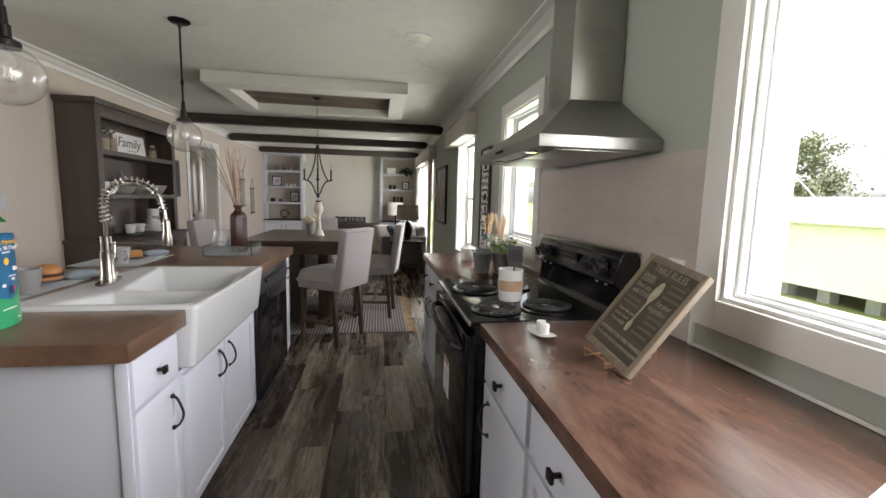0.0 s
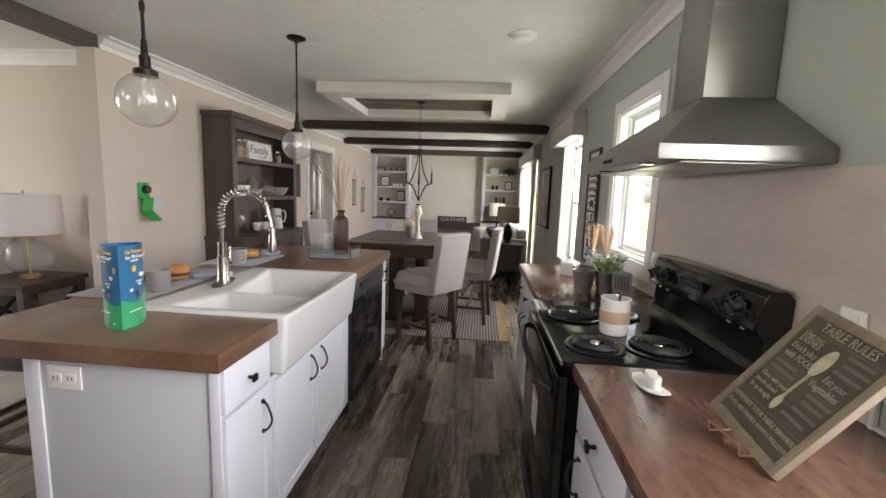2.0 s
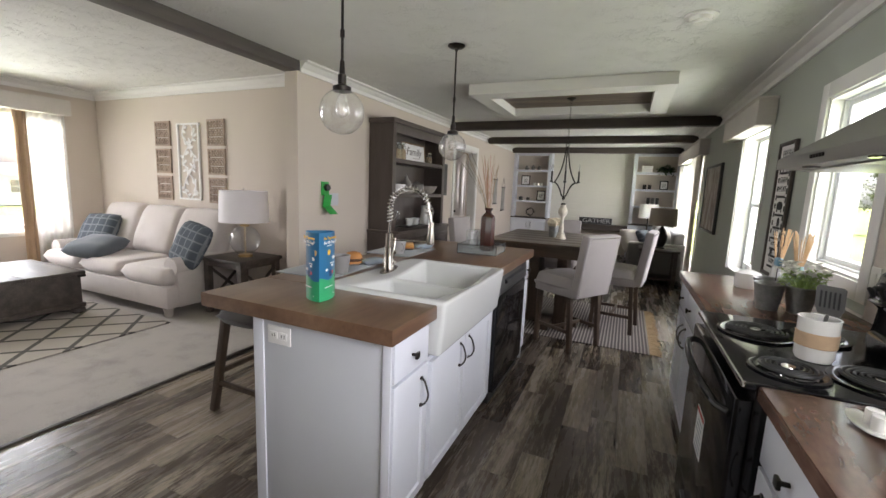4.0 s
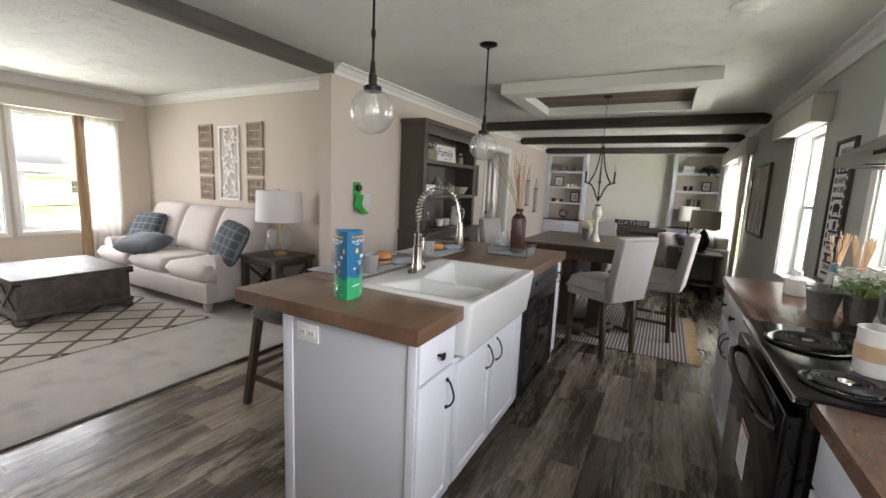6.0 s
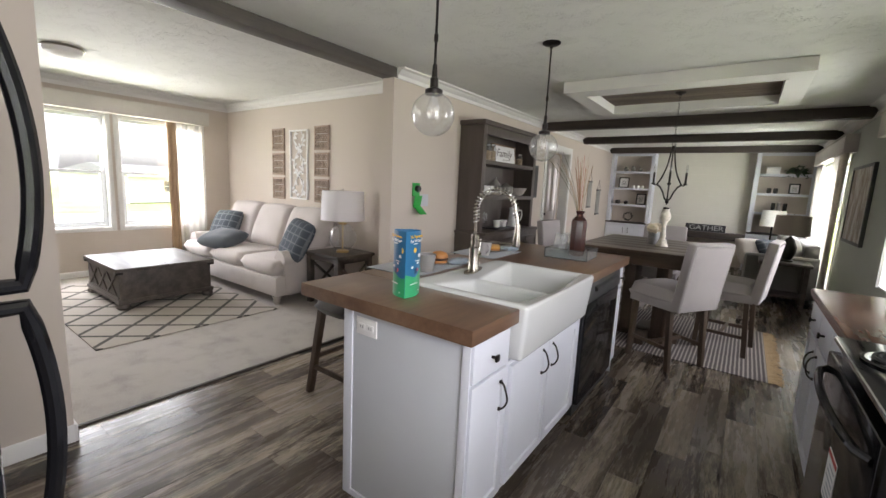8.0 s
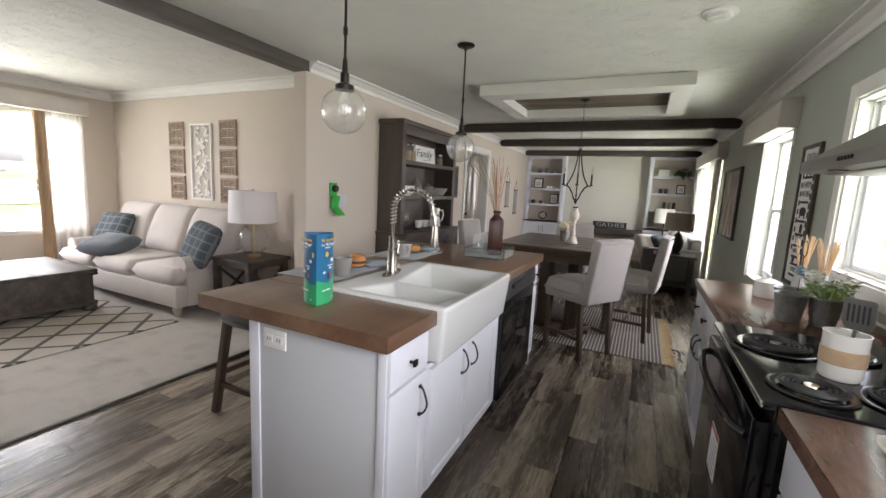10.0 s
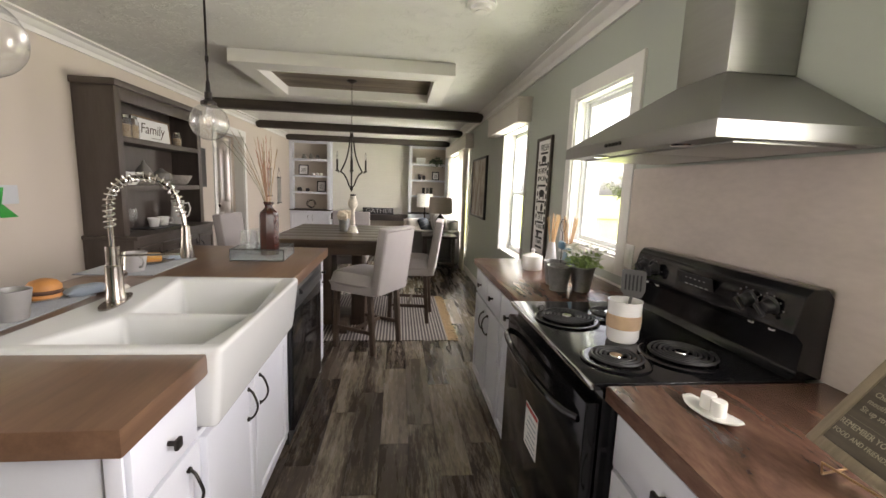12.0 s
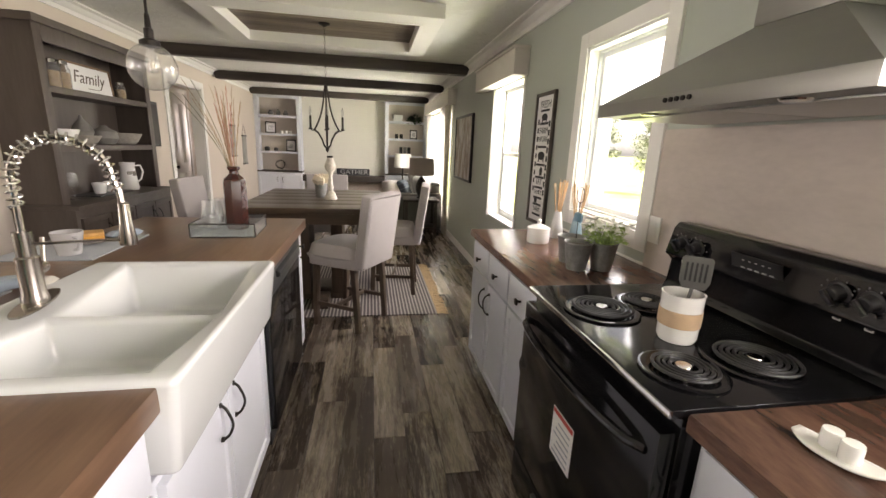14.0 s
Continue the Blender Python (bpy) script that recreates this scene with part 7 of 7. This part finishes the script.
sp = solid("condiment_plate", M().sheet(lambda u, v: ((u - 0.5) * 0.19, (v - 0.5) * 0.085 * (1.0 - 0.62 * abs(2 * u - 1) ** 3.5), 0.003 + 0.012 * abs(2 * u - 1) ** 2.2), 16, 6), CERAMIC, "white curved rectangular plate on the counter", "plate", at=pose(0.826, 1.428, 0.915, 0, 0, -78) @ Matrix.Diagonal((0.70, 0.70, 0.8, 1)), smooth=80)
sd = sp.modifiers.new("thick", "SOLIDIFY")
sd.thickness = 0.004
for x, y, lab in ((0.832, 1.447, "white ceramic salt shaker on the plate"), (0.829, 1.413, "white ceramic pepper shaker on the plate")):
    solid("shaker", M().lathe([(0, 0), (0.018, 0), (0.0195, 0.003), (0.0195, 0.036), (0.018, 0.040), (0, 0.041)], 22), CERAMIC, lab, "shaker", group="salt and pepper shakers", at=pose(x, y, 0.919) @ Matrix.Diagonal((0.82, 0.82, 0.88, 1)), smooth=60)

# framed rules board on a wire easel
BOARDX = pose(0.905, 1.180, 0.933, 0, 0, -84) @ pose(0, 0, 0, -33) @ pose(0, 0, 0, 0, 10, 0) @ Matrix.Diagonal((0.82, 0.94, 1.05, 1))
fb = new("rules_board")
fb.matrix_world = BOARDX
tagged(fb, "wood-framed dark rules board on a wire easel", "sign")
BW, BH2, BT = 0.13, 0.295, 0.018
OAK = wood("raw_oak_frame", (0.14, 0.108, 0.073), (0.20, 0.158, 0.11), (0.27, 0.22, 0.155), 0.6, "z", 1.6, 0.15)
DARKBOARD = wood("dark_board", (0.05, 0.039, 0.027), (0.075, 0.06, 0.043), (0.11, 0.09, 0.066), 0.6, "x", 2.0, 0.1)
CHALK = plain("pale_print", (0.33, 0.29, 0.22), 0.7, var=0.2, scale=40)
for a_, b_, c_, d_ in ((-BW, -BW + 0.02, 0, BH2), (BW - 0.02, BW, 0, BH2), (-BW + 0.02, BW - 0.02, 0, 0.02), (-BW + 0.02, BW - 0.02, BH2 - 0.02, BH2)):
    part("rail", M().box(a_, b_, -BT / 2, BT / 2, c_, d_, 0.002), OAK, fb)
bdp = part("board", M().box(-BW + 0.018, BW - 0.018, -0.004, 0.007, 0.018, BH2 - 0.018), DARKBOARD, fb, smooth=0)
f0 = pose(0, -0.0044, 0, 90)
for txt, x, zz, size, al in (("TABLE RULES", 0, 0.2615, 0.027, "CENTER"), ("Clean your", -0.098, 0.239, 0.014, "LEFT"), ("DISHES", -0.098, 0.226, 0.021, "LEFT"), ("Don't play", -0.098, 0.206, 0.019, "LEFT"), ("with FOOD", -0.098, 0.187, 0.019, "LEFT"), ("Eat your", 0.03, 0.185, 0.019, "LEFT"), ("Vegetables", 0.012, 0.165, 0.019, "LEFT"), ("Chew with your", -0.098, 0.128, 0.014, "LEFT"), ("mouth closed", -0.098, 0.112, 0.014, "LEFT"), ("Sit up straight", -0.098, 0.096, 0.014, "LEFT"), ("REMEMBER YOUR TABLE MANNERS", 0, 0.062, 0.0145, "CENTER"), ("FOOD AND FRIENDS ALWAYS WELCOME", 0, 0.043, 0.012, "CENTER")):
    words(txt, size, CHALK, f0 @ pose(x, zz, 0), bdp, align=al, squeeze=0.95)
m = M().box(-0.105, 0.105, 0.2475, 0.249, 0, 0.0008, m=f0).box(-0.105, 0.105, 0.074, 0.0752, 0, 0.0008, m=f0)
for zz, xa, xb in ((0.165, -0.098, -0.03), (0.15, -0.098, -0.02), (0.238, 0.03, 0.095), (0.222, 0.035, 0.10), (0.205, 0.03, 0.10), (0.145, 0.03, 0.10), (0.13, 0.035, 0.095), (0.112, 0.03, 0.10), (0.094, 0.02, 0.09)):
    m.box(xa, xb, zz - 0.0035, zz + 0.0035, 0, 0.0005, m=f0)
part("print_bar", m, plain("faint_print", (0.15, 0.13, 0.10), 0.7), bdp, smooth=0)
m = M().lathe([(0, 0), (1, 0), (0.7, 0.004), (0, 0.005)], 18, f0 @ pose(0.0, 0.205, 0, 0, 0, -6) @ Matrix.Diagonal((0.016, 0.032, 1, 1)))
m.tube([(0.001, -0.006, 0.178), (-0.004, -0.006, 0.115)], 0.003, 6).lathe([(0, 0), (1, 0), (0.7, 0.003), (0, 0.004)], 14, f0 @ pose(-0.005, 0.10, 0) @ Matrix.Diagonal((0.010, 0.018, 1, 1)))
part("spoon", m, plain("antique_spoon", (0.45, 0.40, 0.28), 0.5, var=0.25, scale=60), bdp, "pale antique spoon motif", smooth=50)
es = thing("wire_easel", "small gold wire easel holding the board", "easel", 0.903, 1.18, 0.915, -84)
part("wire", M().tube([(-0.045, 0.06, 0.012), (-0.045, -0.03, 0.008), (-0.045, -0.034, 0.03), (0.045, -0.034, 0.03), (0.045, -0.03, 0.008), (0.045, 0.06, 0.012), (0.0, 0.15, 0.004)], 0.0022, 6).tube([(-0.045, 0.02, 0.012), (-0.02, 0.13, 0.15), (0.02, 0.13, 0.15), (0.045, 0.02, 0.012)], 0.0022, 6).tube([(0, 0.13, 0.15), (0, 0.17, 0.003)], 0.0022, 6), plain("antique_gold_wire", (0.45, 0.30, 0.16), 0.35, metal=1.0), es)

solid("brochure", M().box(-0.10, 0.10, -0.07, 0.07, 0, 0.002, 0.0005), WHITE, "white printed brochure lying on the counter", "brochure", at=pose(1.04, 0.585, 0.9145, 0, 0, 20))
for y, zc, hh in ((2.545, 1.09, 0.058), (1.385, 1.14, 0.03)):
    o_ = thing("wall_outlet", "white outlet plate on the backsplash", "outlet", EAST - 0.0085, y, zc)
    part("plate", M().box(-0.006, 0, -0.036, 0.036, -hh, hh, 0.002), TRIM, o_)
    part("socket", M().box(-0.009, -0.006, -0.016, 0.016, -hh * 0.58, hh * 0.58, 0.002), TRIM, o_)

# on the dining table
cs = thing("candlestick", "distressed white turned wooden candlestick", "candlestick", -0.305, 4.62, TZ)
DIST = plain("distressed_white", (0.70, 0.64, 0.55), 0.7, var=0.45, scale=25, grain=90, bumps=0.3)
part("stick", M().lathe([(0, 0), (0.062, 0), (0.065, 0.012), (0.05, 0.035), (0.05, 0.05), (0.024, 0.075), (0.03, 0.10), (0.026, 0.13), (0.019, 0.2), (0.026, 0.232), (0.050, 0.258), (0.060, 0.285), (0.050, 0.308), (0.046, 0.325), (0.034, 0.335), (0.034, 0.36), (0, 0.36)], 24), DIST, cs, smooth=50)
part("candle_cup", M().lathe([(0, 0.36), (0.030, 0.36), (0.032, 0.375), (0, 0.378)], 20), IRON, cs)
cs.scale = (0.82, 0.82, 0.97)
fv = thing("table_flowers", "cream flowers in a ribbed tin vase on the table", "flowers", -0.40, 4.74, TZ)
part("vase", M().lathe([(0, 0), (0.045, 0), (0.052, 0.12), (0.05, 0.125), (0.044, 0.01), (0, 0.01)], 22), bpy.data.materials["aged_tin"], fv)
part("blossoms", M().pillow(0.10, 0.10, 0.08, pose(-0.02, 0, 0.155), n=8, power=0.5, lump=0.6).pillow(0.09, 0.09, 0.08, pose(0.035, 0.02, 0.16), n=8, power=0.5, lump=0.6).pillow(0.08, 0.09, 0.07, pose(0.0, -0.035, 0.15), n=8, power=0.5, lump=0.6), fabric("cream_petals", (0.55, 0.48, 0.36), 0.25, weave=90), fv, smooth=30)

# hutch contents
hx = HX + 0.15
Z1, Z2, Z3 = 0.9055, 1.3105, 1.6975
fs = thing("family_sign", "white framed sign with script lettering on the hutch", "sign", hx - 0.02, 5.0, Z3, 90)
part("board", M().box(-0.278, 0.278, -0.004, 0.008, 0.01, 0.215, m=pose(0, 0, 0, -6)), WHITE, fs, smooth=0)
m = M()
for a_, b_, c_, d_ in ((-0.288, -0.275, 0, 0.23), (0.275, 0.288, 0, 0.23), (-0.275, 0.275, 0, 0.013), (-0.275, 0.275, 0.217, 0.23)):
    m.box(a_, b_, -0.012, 0.014, c_, d_, 0.002, m=pose(0, 0, 0, -6))
part("frame", m, wood("tan_sign_frame", (0.14, 0.08, 0.045), (0.21, 0.13, 0.075), (0.29, 0.19, 0.11), 0.6, "x", 1.5, 0.1), fs)
sk = Matrix(((1, 0.35, 0, 0), (0, 1, 0, 0), (0, 0, 1, 0), (0, 0, 0, 1)))
words("Family", 0.135, plain("brown_ink", (0.10, 0.075, 0.055), 0.7), pose(0, 0, 0, -6) @ pose(0, -0.005, 0.125, 90) @ sk, fs, squeeze=1.15)
part("print_bar", M().box(-0.05, 0.10, -0.0055, -0.0045, 0.045, 0.052, m=pose(0, 0, 0, -6)), plain("soft_ink", (0.35, 0.32, 0.29), 0.7), fs, smooth=0)


def glass_jar(x, y, z, r, h):
    j = thing("glass_jar", "clear glass jar with a metal lid on the hutch", "jar", x, y, z)
    g = part("jar", M().lathe([(0, 0.002), (r, 0.002), (r, h * 0.72), (r * 0.72, h * 0.86), (r * 0.72, h * 0.9)], 22), CLEAR, j)
    part("contents", M().lathe([(0, 0.004), (r * 0.9, 0.004), (r * 0.9, h * 0.6), (0, h * 0.65)], 16), STRAW, j)
    part("lid", M().lathe([(0, h), (r * 0.78, h), (r * 0.78, h * 0.88), (0, h * 0.88)], 20), CHROME, j)


glass_jar(hx + 0.03, 4.47, Z3, 0.055, 0.19)
glass_jar(hx + 0.02, 4.60, Z3, 0.05, 0.20)
glass_jar(hx, 5.37, Z3, 0.042, 0.15)
BASKET = plain("pale_woven_stone", (0.34, 0.31, 0.27), 0.8, var=0.3, scale=30, grain=120, bumps=0.8)


def bowl(x, y, z, r, h, mt, label):
    return solid("bowl", M().lathe([(0, 0), (r * 0.55, 0), (r * 0.75, h * 0.3), (r, h), (r * 0.95, h), (r * 0.7, h * 0.35), (0, h * 0.1)], 28), mt, label, "bowl", at=pose(x, y, z), smooth=50)


bowl(hx + 0.02, 4.47, Z2, 0.12, 0.11, CERAMIC, "white ceramic bowl on the hutch shelf")
bowl(hx, 5.31, Z2, 0.15, 0.10, BASKET, "pale woven bowl on the hutch shelf")
bowl(hx, 4.76, Z2, 0.12, 0.07, BASKET, "pale low stoneware bowl on the hutch shelf")
pot("stone_pot", "round grey stoneware pot on the hutch shelf", "pot", hx, 5.04, Z2, [(0, 0), (0.06, 0), (0.095, 0.05), (0.085, 0.11), (0.035, 0.135), (0.02, 0.155), (0, 0.158)], GREYPOT, 26)
pot("artichoke", "grey carved artichoke ornament in the bowl", "ornament", hx, 4.76, Z2 + 0.03, [(0, 0), (0.06, 0.02), (0.075, 0.07), (0.05, 0.12), (0.018, 0.16), (0.01, 0.19), (0, 0.195)], GREYPOT, 14)
for y in (4.81, 4.97):
    mug(hx + 0.03, y, Z1 + 0.012, 35, CERAMIC, 0.052, 0.085, "white ceramic mug on the hutch tray")
solid("serving_tray", M().box(-0.10, 0.10, -0.24, 0.24, 0, 0.012, 0.004), BLACKMATT, "dark serving tray under the mugs", "tray", at=pose(hx + 0.03, 4.87, Z1))
ju = thing("pitcher", "white ceramic pitcher with a bow print on the hutch", "pitcher", hx + 0.04, 5.23, Z1, 40)
part("jug", M().lathe([(0, 0), (0.07, 0), (0.075, 0.02), (0.06, 0.15), (0.055, 0.21), (0.062, 0.245), (0.057, 0.245), (0.05, 0.2), (0, 0.19)], 26), CERAMIC, ju, smooth=50)
part("handle", M().tube([(0.055, 0, 0.215), (0.10, 0, 0.22), (0.115, 0, 0.16), (0.095, 0, 0.09), (0.066, 0, 0.07)], 0.008, 8), CERAMIC, ju, smooth=60)
part("bow", M().pillow(0.045, 0.03, 0.02, pose(0.0, -0.063, 0.155, 90), n=6).pillow(0.03, 0.045, 0.02, pose(0.035, -0.056, 0.15, 90), n=6), BASKET, ju)
g = solid("wine_glass", M().lathe([(0.032, 0.0), (0.03, 0.003), (0.005, 0.006), (0.004, 0.08), (0.03, 0.105), (0.036, 0.14), (0.028, 0.20)], 20), CLEAR, "clear stemmed wine glass on the hutch", "glass", at=pose(hx + 0.03, 4.50, Z1), smooth=60)
g.visible_shadow = False

# ---- outdoors ----
def ground_height(x, y):
    d = max(0.0, x - 2.0)
    e = max(0.0, -x - 8.0)
    return -0.85 - 0.075 * min(d, 18) - 0.015 * min(e, 30) + 0.05 * noise.noise((x * 0.2, y * 0.2, 0))


mt, nt, b = material("lawn")
v = coords(nt)
n1, n2 = noise_tex(nt, v, 0.35, 5), noise_tex(nt, v, 14, 4)
ad = node(nt, "ShaderNodeMath", operation="ADD")
nt.links.new(n1, ad.inputs[0]), nt.links.new(n2, ad.inputs[1])
nt.links.new(ramp(nt, ad.outputs[0], [(0.75, (0.13, 0.19, 0.035)), (1.05, (0.19, 0.26, 0.055)), (1.3, (0.25, 0.29, 0.09))]), b.inputs["Base Color"])
b.inputs["Roughness"].default_value = 0.95
bump(nt, b, n2, 0.8, 0.03)
LAWN = mt
xs = sorted({-600, -300, -150, -80, *range(-60, 62, 3), 80, 150, 300, 600})
ys = sorted({-600, -300, -150, -80, *range(-60, 62, 3), 80, 150, 300, 600})
m = M()
gv = [[m.bm.verts.new((x, y, ground_height(x, y))) for y in ys] for x in xs]
for i in range(len(xs) - 1):
    for j in range(len(ys) - 1):
        m.bm.faces.new((gv[i][j], gv[i + 1][j], gv[i + 1][j + 1], gv[i][j + 1]))
solid("ground", m, LAWN, "green lawn sloping down from the house", kind="structure", smooth=60)
ROAD = plain("pale_gravel_road", (0.36, 0.34, 0.32), 0.95, var=0.2, scale=1.5, grain=60, bumps=0.5)
solid("road", M().sheet(lambda u, v: (-24 - 6 * v, -60 + 120 * u, ground_height(-24 - 6 * v, -60 + 120 * u) + 0.05), 60, 2), ROAD, "pale gravel road past the lawn", kind="structure")

SIDING = plain("white_siding", (0.66, 0.66, 0.66), 0.6, var=0.03, scale=2)
SHINGLE = plain("grey_shingle", (0.10, 0.103, 0.107), 0.9, var=0.25, scale=4, grain=40, bumps=0.6)
DARKGLASS = plain("dark_window_glass", (0.05, 0.055, 0.06), 0.1)
BLOCK = plain("concrete_block", (0.34, 0.34, 0.33), 0.9, var=0.2, scale=6)


def mobile_home(x, y, zb, length, depth, rz, h=2.35):
    o = thing("mobile_home", "white-sided manufactured house with grey shingle roof on blocks", "house", x, y, zb, rz)
    L, D = length / 2, depth
    part("wall", M().box(0, D, -L, L, 0, h), SIDING, o, smooth=0)
    for k in range(int(h / 0.15)):
        part("siding_board", M().prism([(0, k * 0.15), (-0.02, k * 0.15), (-0.006, k * 0.15 + 0.15), (0, k * 0.15 + 0.15)], -L, L, "y"), SIDING, o, smooth=0)
    part("roof", M().prism([(-0.3, h), (D / 2, h + 0.85), (D + 0.3, h), (D + 0.3, h - 0.12), (-0.3, h - 0.12)], -L - 0.25, L + 0.25, "y"), SHINGLE, o, smooth=0)
    part("fascia", M().box(-0.34, -0.301, -L - 0.25, L + 0.25, h - 0.16, h + 0.02), SIDING, o, smooth=0)
    for k in range(-4, 5):
        yy_ = k * L / 4.6
        if k % 2:
            w = part("window", M().box(-0.05, -0.022, yy_ - 0.4, yy_ + 0.4, 0.9, 1.95), SIDING, o, smooth=0)
            part("pane", M().box(-0.056, -0.05, yy_ - 0.34, yy_ + 0.34, 0.96, 1.4).box(-0.056, -0.05, yy_ - 0.34, yy_ + 0.34, 1.44, 1.89), DARKGLASS, w, smooth=0)
    part("gable_vent", M().box(-0.05, -0.022, -L * 0.08, L * 0.08 + 0.4, h - 0.42, h - 0.22), DARKGLASS, o, smooth=0)
    for k in range(-8, 9):
        for d in (0.5, D - 0.5):
            part("pier", M().box(d - 0.2, d + 0.2, k * L / 8.3 - 0.2, k * L / 8.3 + 0.2, -1.0, 0.0), BLOCK, o, smooth=0)
    part("vent_pipe", M().cyl(D * 0.25, L * 0.3, h + 0.3, h + 0.75, 0.07, n=10), SIDING, o)
    return o


mobile_home(15.0, 6.0, -1.35, 24, 8, 0)
mobile_home(-44, 22, -1.25, 20, 8, 200)
mobile_home(-47, -6, -1.25, 18, 8, 175)

BARK = plain("bark", (0.05, 0.04, 0.034), 0.95, var=0.3, scale=8, grain=50, bumps=0.8)
FOLIAGE = plain("pine_foliage", (0.11, 0.125, 0.075), 0.8, var=0.4, scale=0.8, grain=10, bumps=0)


def tree(x, y, h, seed, n=3000):
    rr = random.Random(seed)
    zg = ground_height(x, y)
    t = thing("tree", "tall pine-like tree with uneven open crown", "tree", x, y, zg, group="trees beyond the houses")
    part("trunk", M().tube([(0, 0, 0), (0.1, 0.05, h * 0.4), (-0.05, 0.1, h * 0.75), (0.0, 0, h * 0.98)], h * 0.028, 8, r2=0.03), BARK, t)
    tips = []
    for k in range(17):
        z0 = h * (0.32 + 0.62 * k / 17)
        a, l = rr.uniform(0, 6.28), h * 0.30 * (1.1 - 0.75 * k / 17) * rr.uniform(0.6, 1.2)
        e = (l * math.cos(a), l * math.sin(a), z0 + l * rr.uniform(0.1, 0.5))
        part("limb", M().tube([(0, 0, z0), (e[0] * 0.5, e[1] * 0.5, z0 + (e[2] - z0) * 0.35), e], h * 0.007, 5, r2=0.01), BARK, t)
        tips.append((Vector((0, 0, z0)), Vector(e)))
    m = M()
    for k in range(n):
        p, e = tips[rr.randrange(len(tips))]
        c = p.lerp(e, rr.uniform(0.35, 1.08)) + Vector((rr.gauss(0, 1), rr.gauss(0, 1), rr.gauss(0, 0.7))) * h * 0.045
        s = h * 0.0125 * rr.uniform(0.6, 1.5)
        q = Euler((rr.uniform(-1.2, 1.2), rr.uniform(-1.2, 1.2), rr.uniform(0, 6.28))).to_matrix()
        m.bm.faces.new([m.bm.verts.new(c + q @ (Vector(w) * s)) for w in ((-1, -0.3, 0), (0.1, -0.55, 0.2), (1, 0.1, 0), (0.2, 0.5, -0.2), (-0.7, 0.4, 0.1))])
    part("crown", m, FOLIAGE, t, smooth=0)


for k, (x, y, h) in enumerate(((34, 30, 9.5), (29, 33, 8.0), (24, 34, 7.0), (38, 24, 8.8), (33, 40, 9.0), (40, 33, 10.5), (30, 52, 9.0), (44, 17, 9.5), (26, 62, 10.0), (46, 8, 9.0), (-92, 40, 6.5), (-96, 26, 6), (-94, 10, 6.5), (-99, -8, 6), (-90, 56, 6))):
    tree(x, y, h, k + 1)
for ya, za, zb in ((11.5, 3.4, 1.2), (9.4, 3.9, 1.0)):
    solid("guy_wire", M().tube([(14.7, ya, zb), (14.75, ya + 2.2, za)], 0.02, 5), WHITE, "thin pale wire over the neighbouring roof", "wire")
# eave of this house above the window
solid("eave", M().box(EAST + 0.20, EAST + 0.62, SOUTH, NORTH, 2.44, 2.50), TRIM, "white soffit of the house outside the window", kind="structure", smooth=0)

# ---- floor boards, last ----
PW, PL, PX = 0.155, 0.94, 0.05
fl = bpy.data.objects["floor"]
meshes = {}


def plank_mesh(w, l, tone):
    key = (round(w, 3), round(l, 3), tone)
    if key not in meshes:
        meshes[key] = M().box(-w / 2, w / 2, -l / 2, l / 2, -0.004, 0.0, 0.0008, seg=1).done("plank", 0)
        meshes[key].materials.append(FLOORS[tone])
    return meshes[key]


# column of boards: where one of its end joints lies, and the tones of the boards north and south of it
JOINTS = {-2: (3.05, 1, 3), -1: (3.29, 1, 2), 0: (2.72, 3, 0), 1: (2.905, 2, 1), 2: (2.455, 3, 0), -12: (1.41, 3, 1), -16: (1.84, 3, 2), -14: (1.61, 3, 0)}
far = [M() for k in FLOORS]
rng = random.Random(7)
for col in range(-17, 9):
    x = PX + col * PW
    xa, xb = max(x, -2.48), min(x + PW, EAST)
    joint, north, south = JOINTS.get(col, (rng.random() * PL, None, None))
    row = math.floor((SOUTH - joint) / PL)
    while joint + row * PL < NORTH:
        ya, yb = max(joint + row * PL, SOUTH), min(joint + (row + 1) * PL, NORTH)
        tone = rng.choices((0, 1, 2, 3), (0.30, 0.38, 0.20, 0.12))[0]
        tone = north if north is not None and row == 0 else south if south is not None and row == -1 else tone
        row += 1
        if xb - xa < 0.02 or yb - ya < 0.02:
            continue
        if xa < WEST - 0.001 and (yb > 3.1):
            continue
        if 0.3 < yb and ya < 6.6:
            ob = new("plank", plank_mesh(xb - xa - 0.0016, yb - ya - 0.0016, tone))
            ob.location = ((xa + xb) / 2, (ya + yb) / 2, 0)
            ob.parent = fl
        else:
            far[tone].box(xa + 0.0008, xb - 0.0008, ya + 0.0008, yb - 0.0008, -0.004, 0.0)
for tone, m in enumerate(far):
    part("far_planks", m, FLOORS[tone], fl, smooth=0)["kind"] = "stuff"
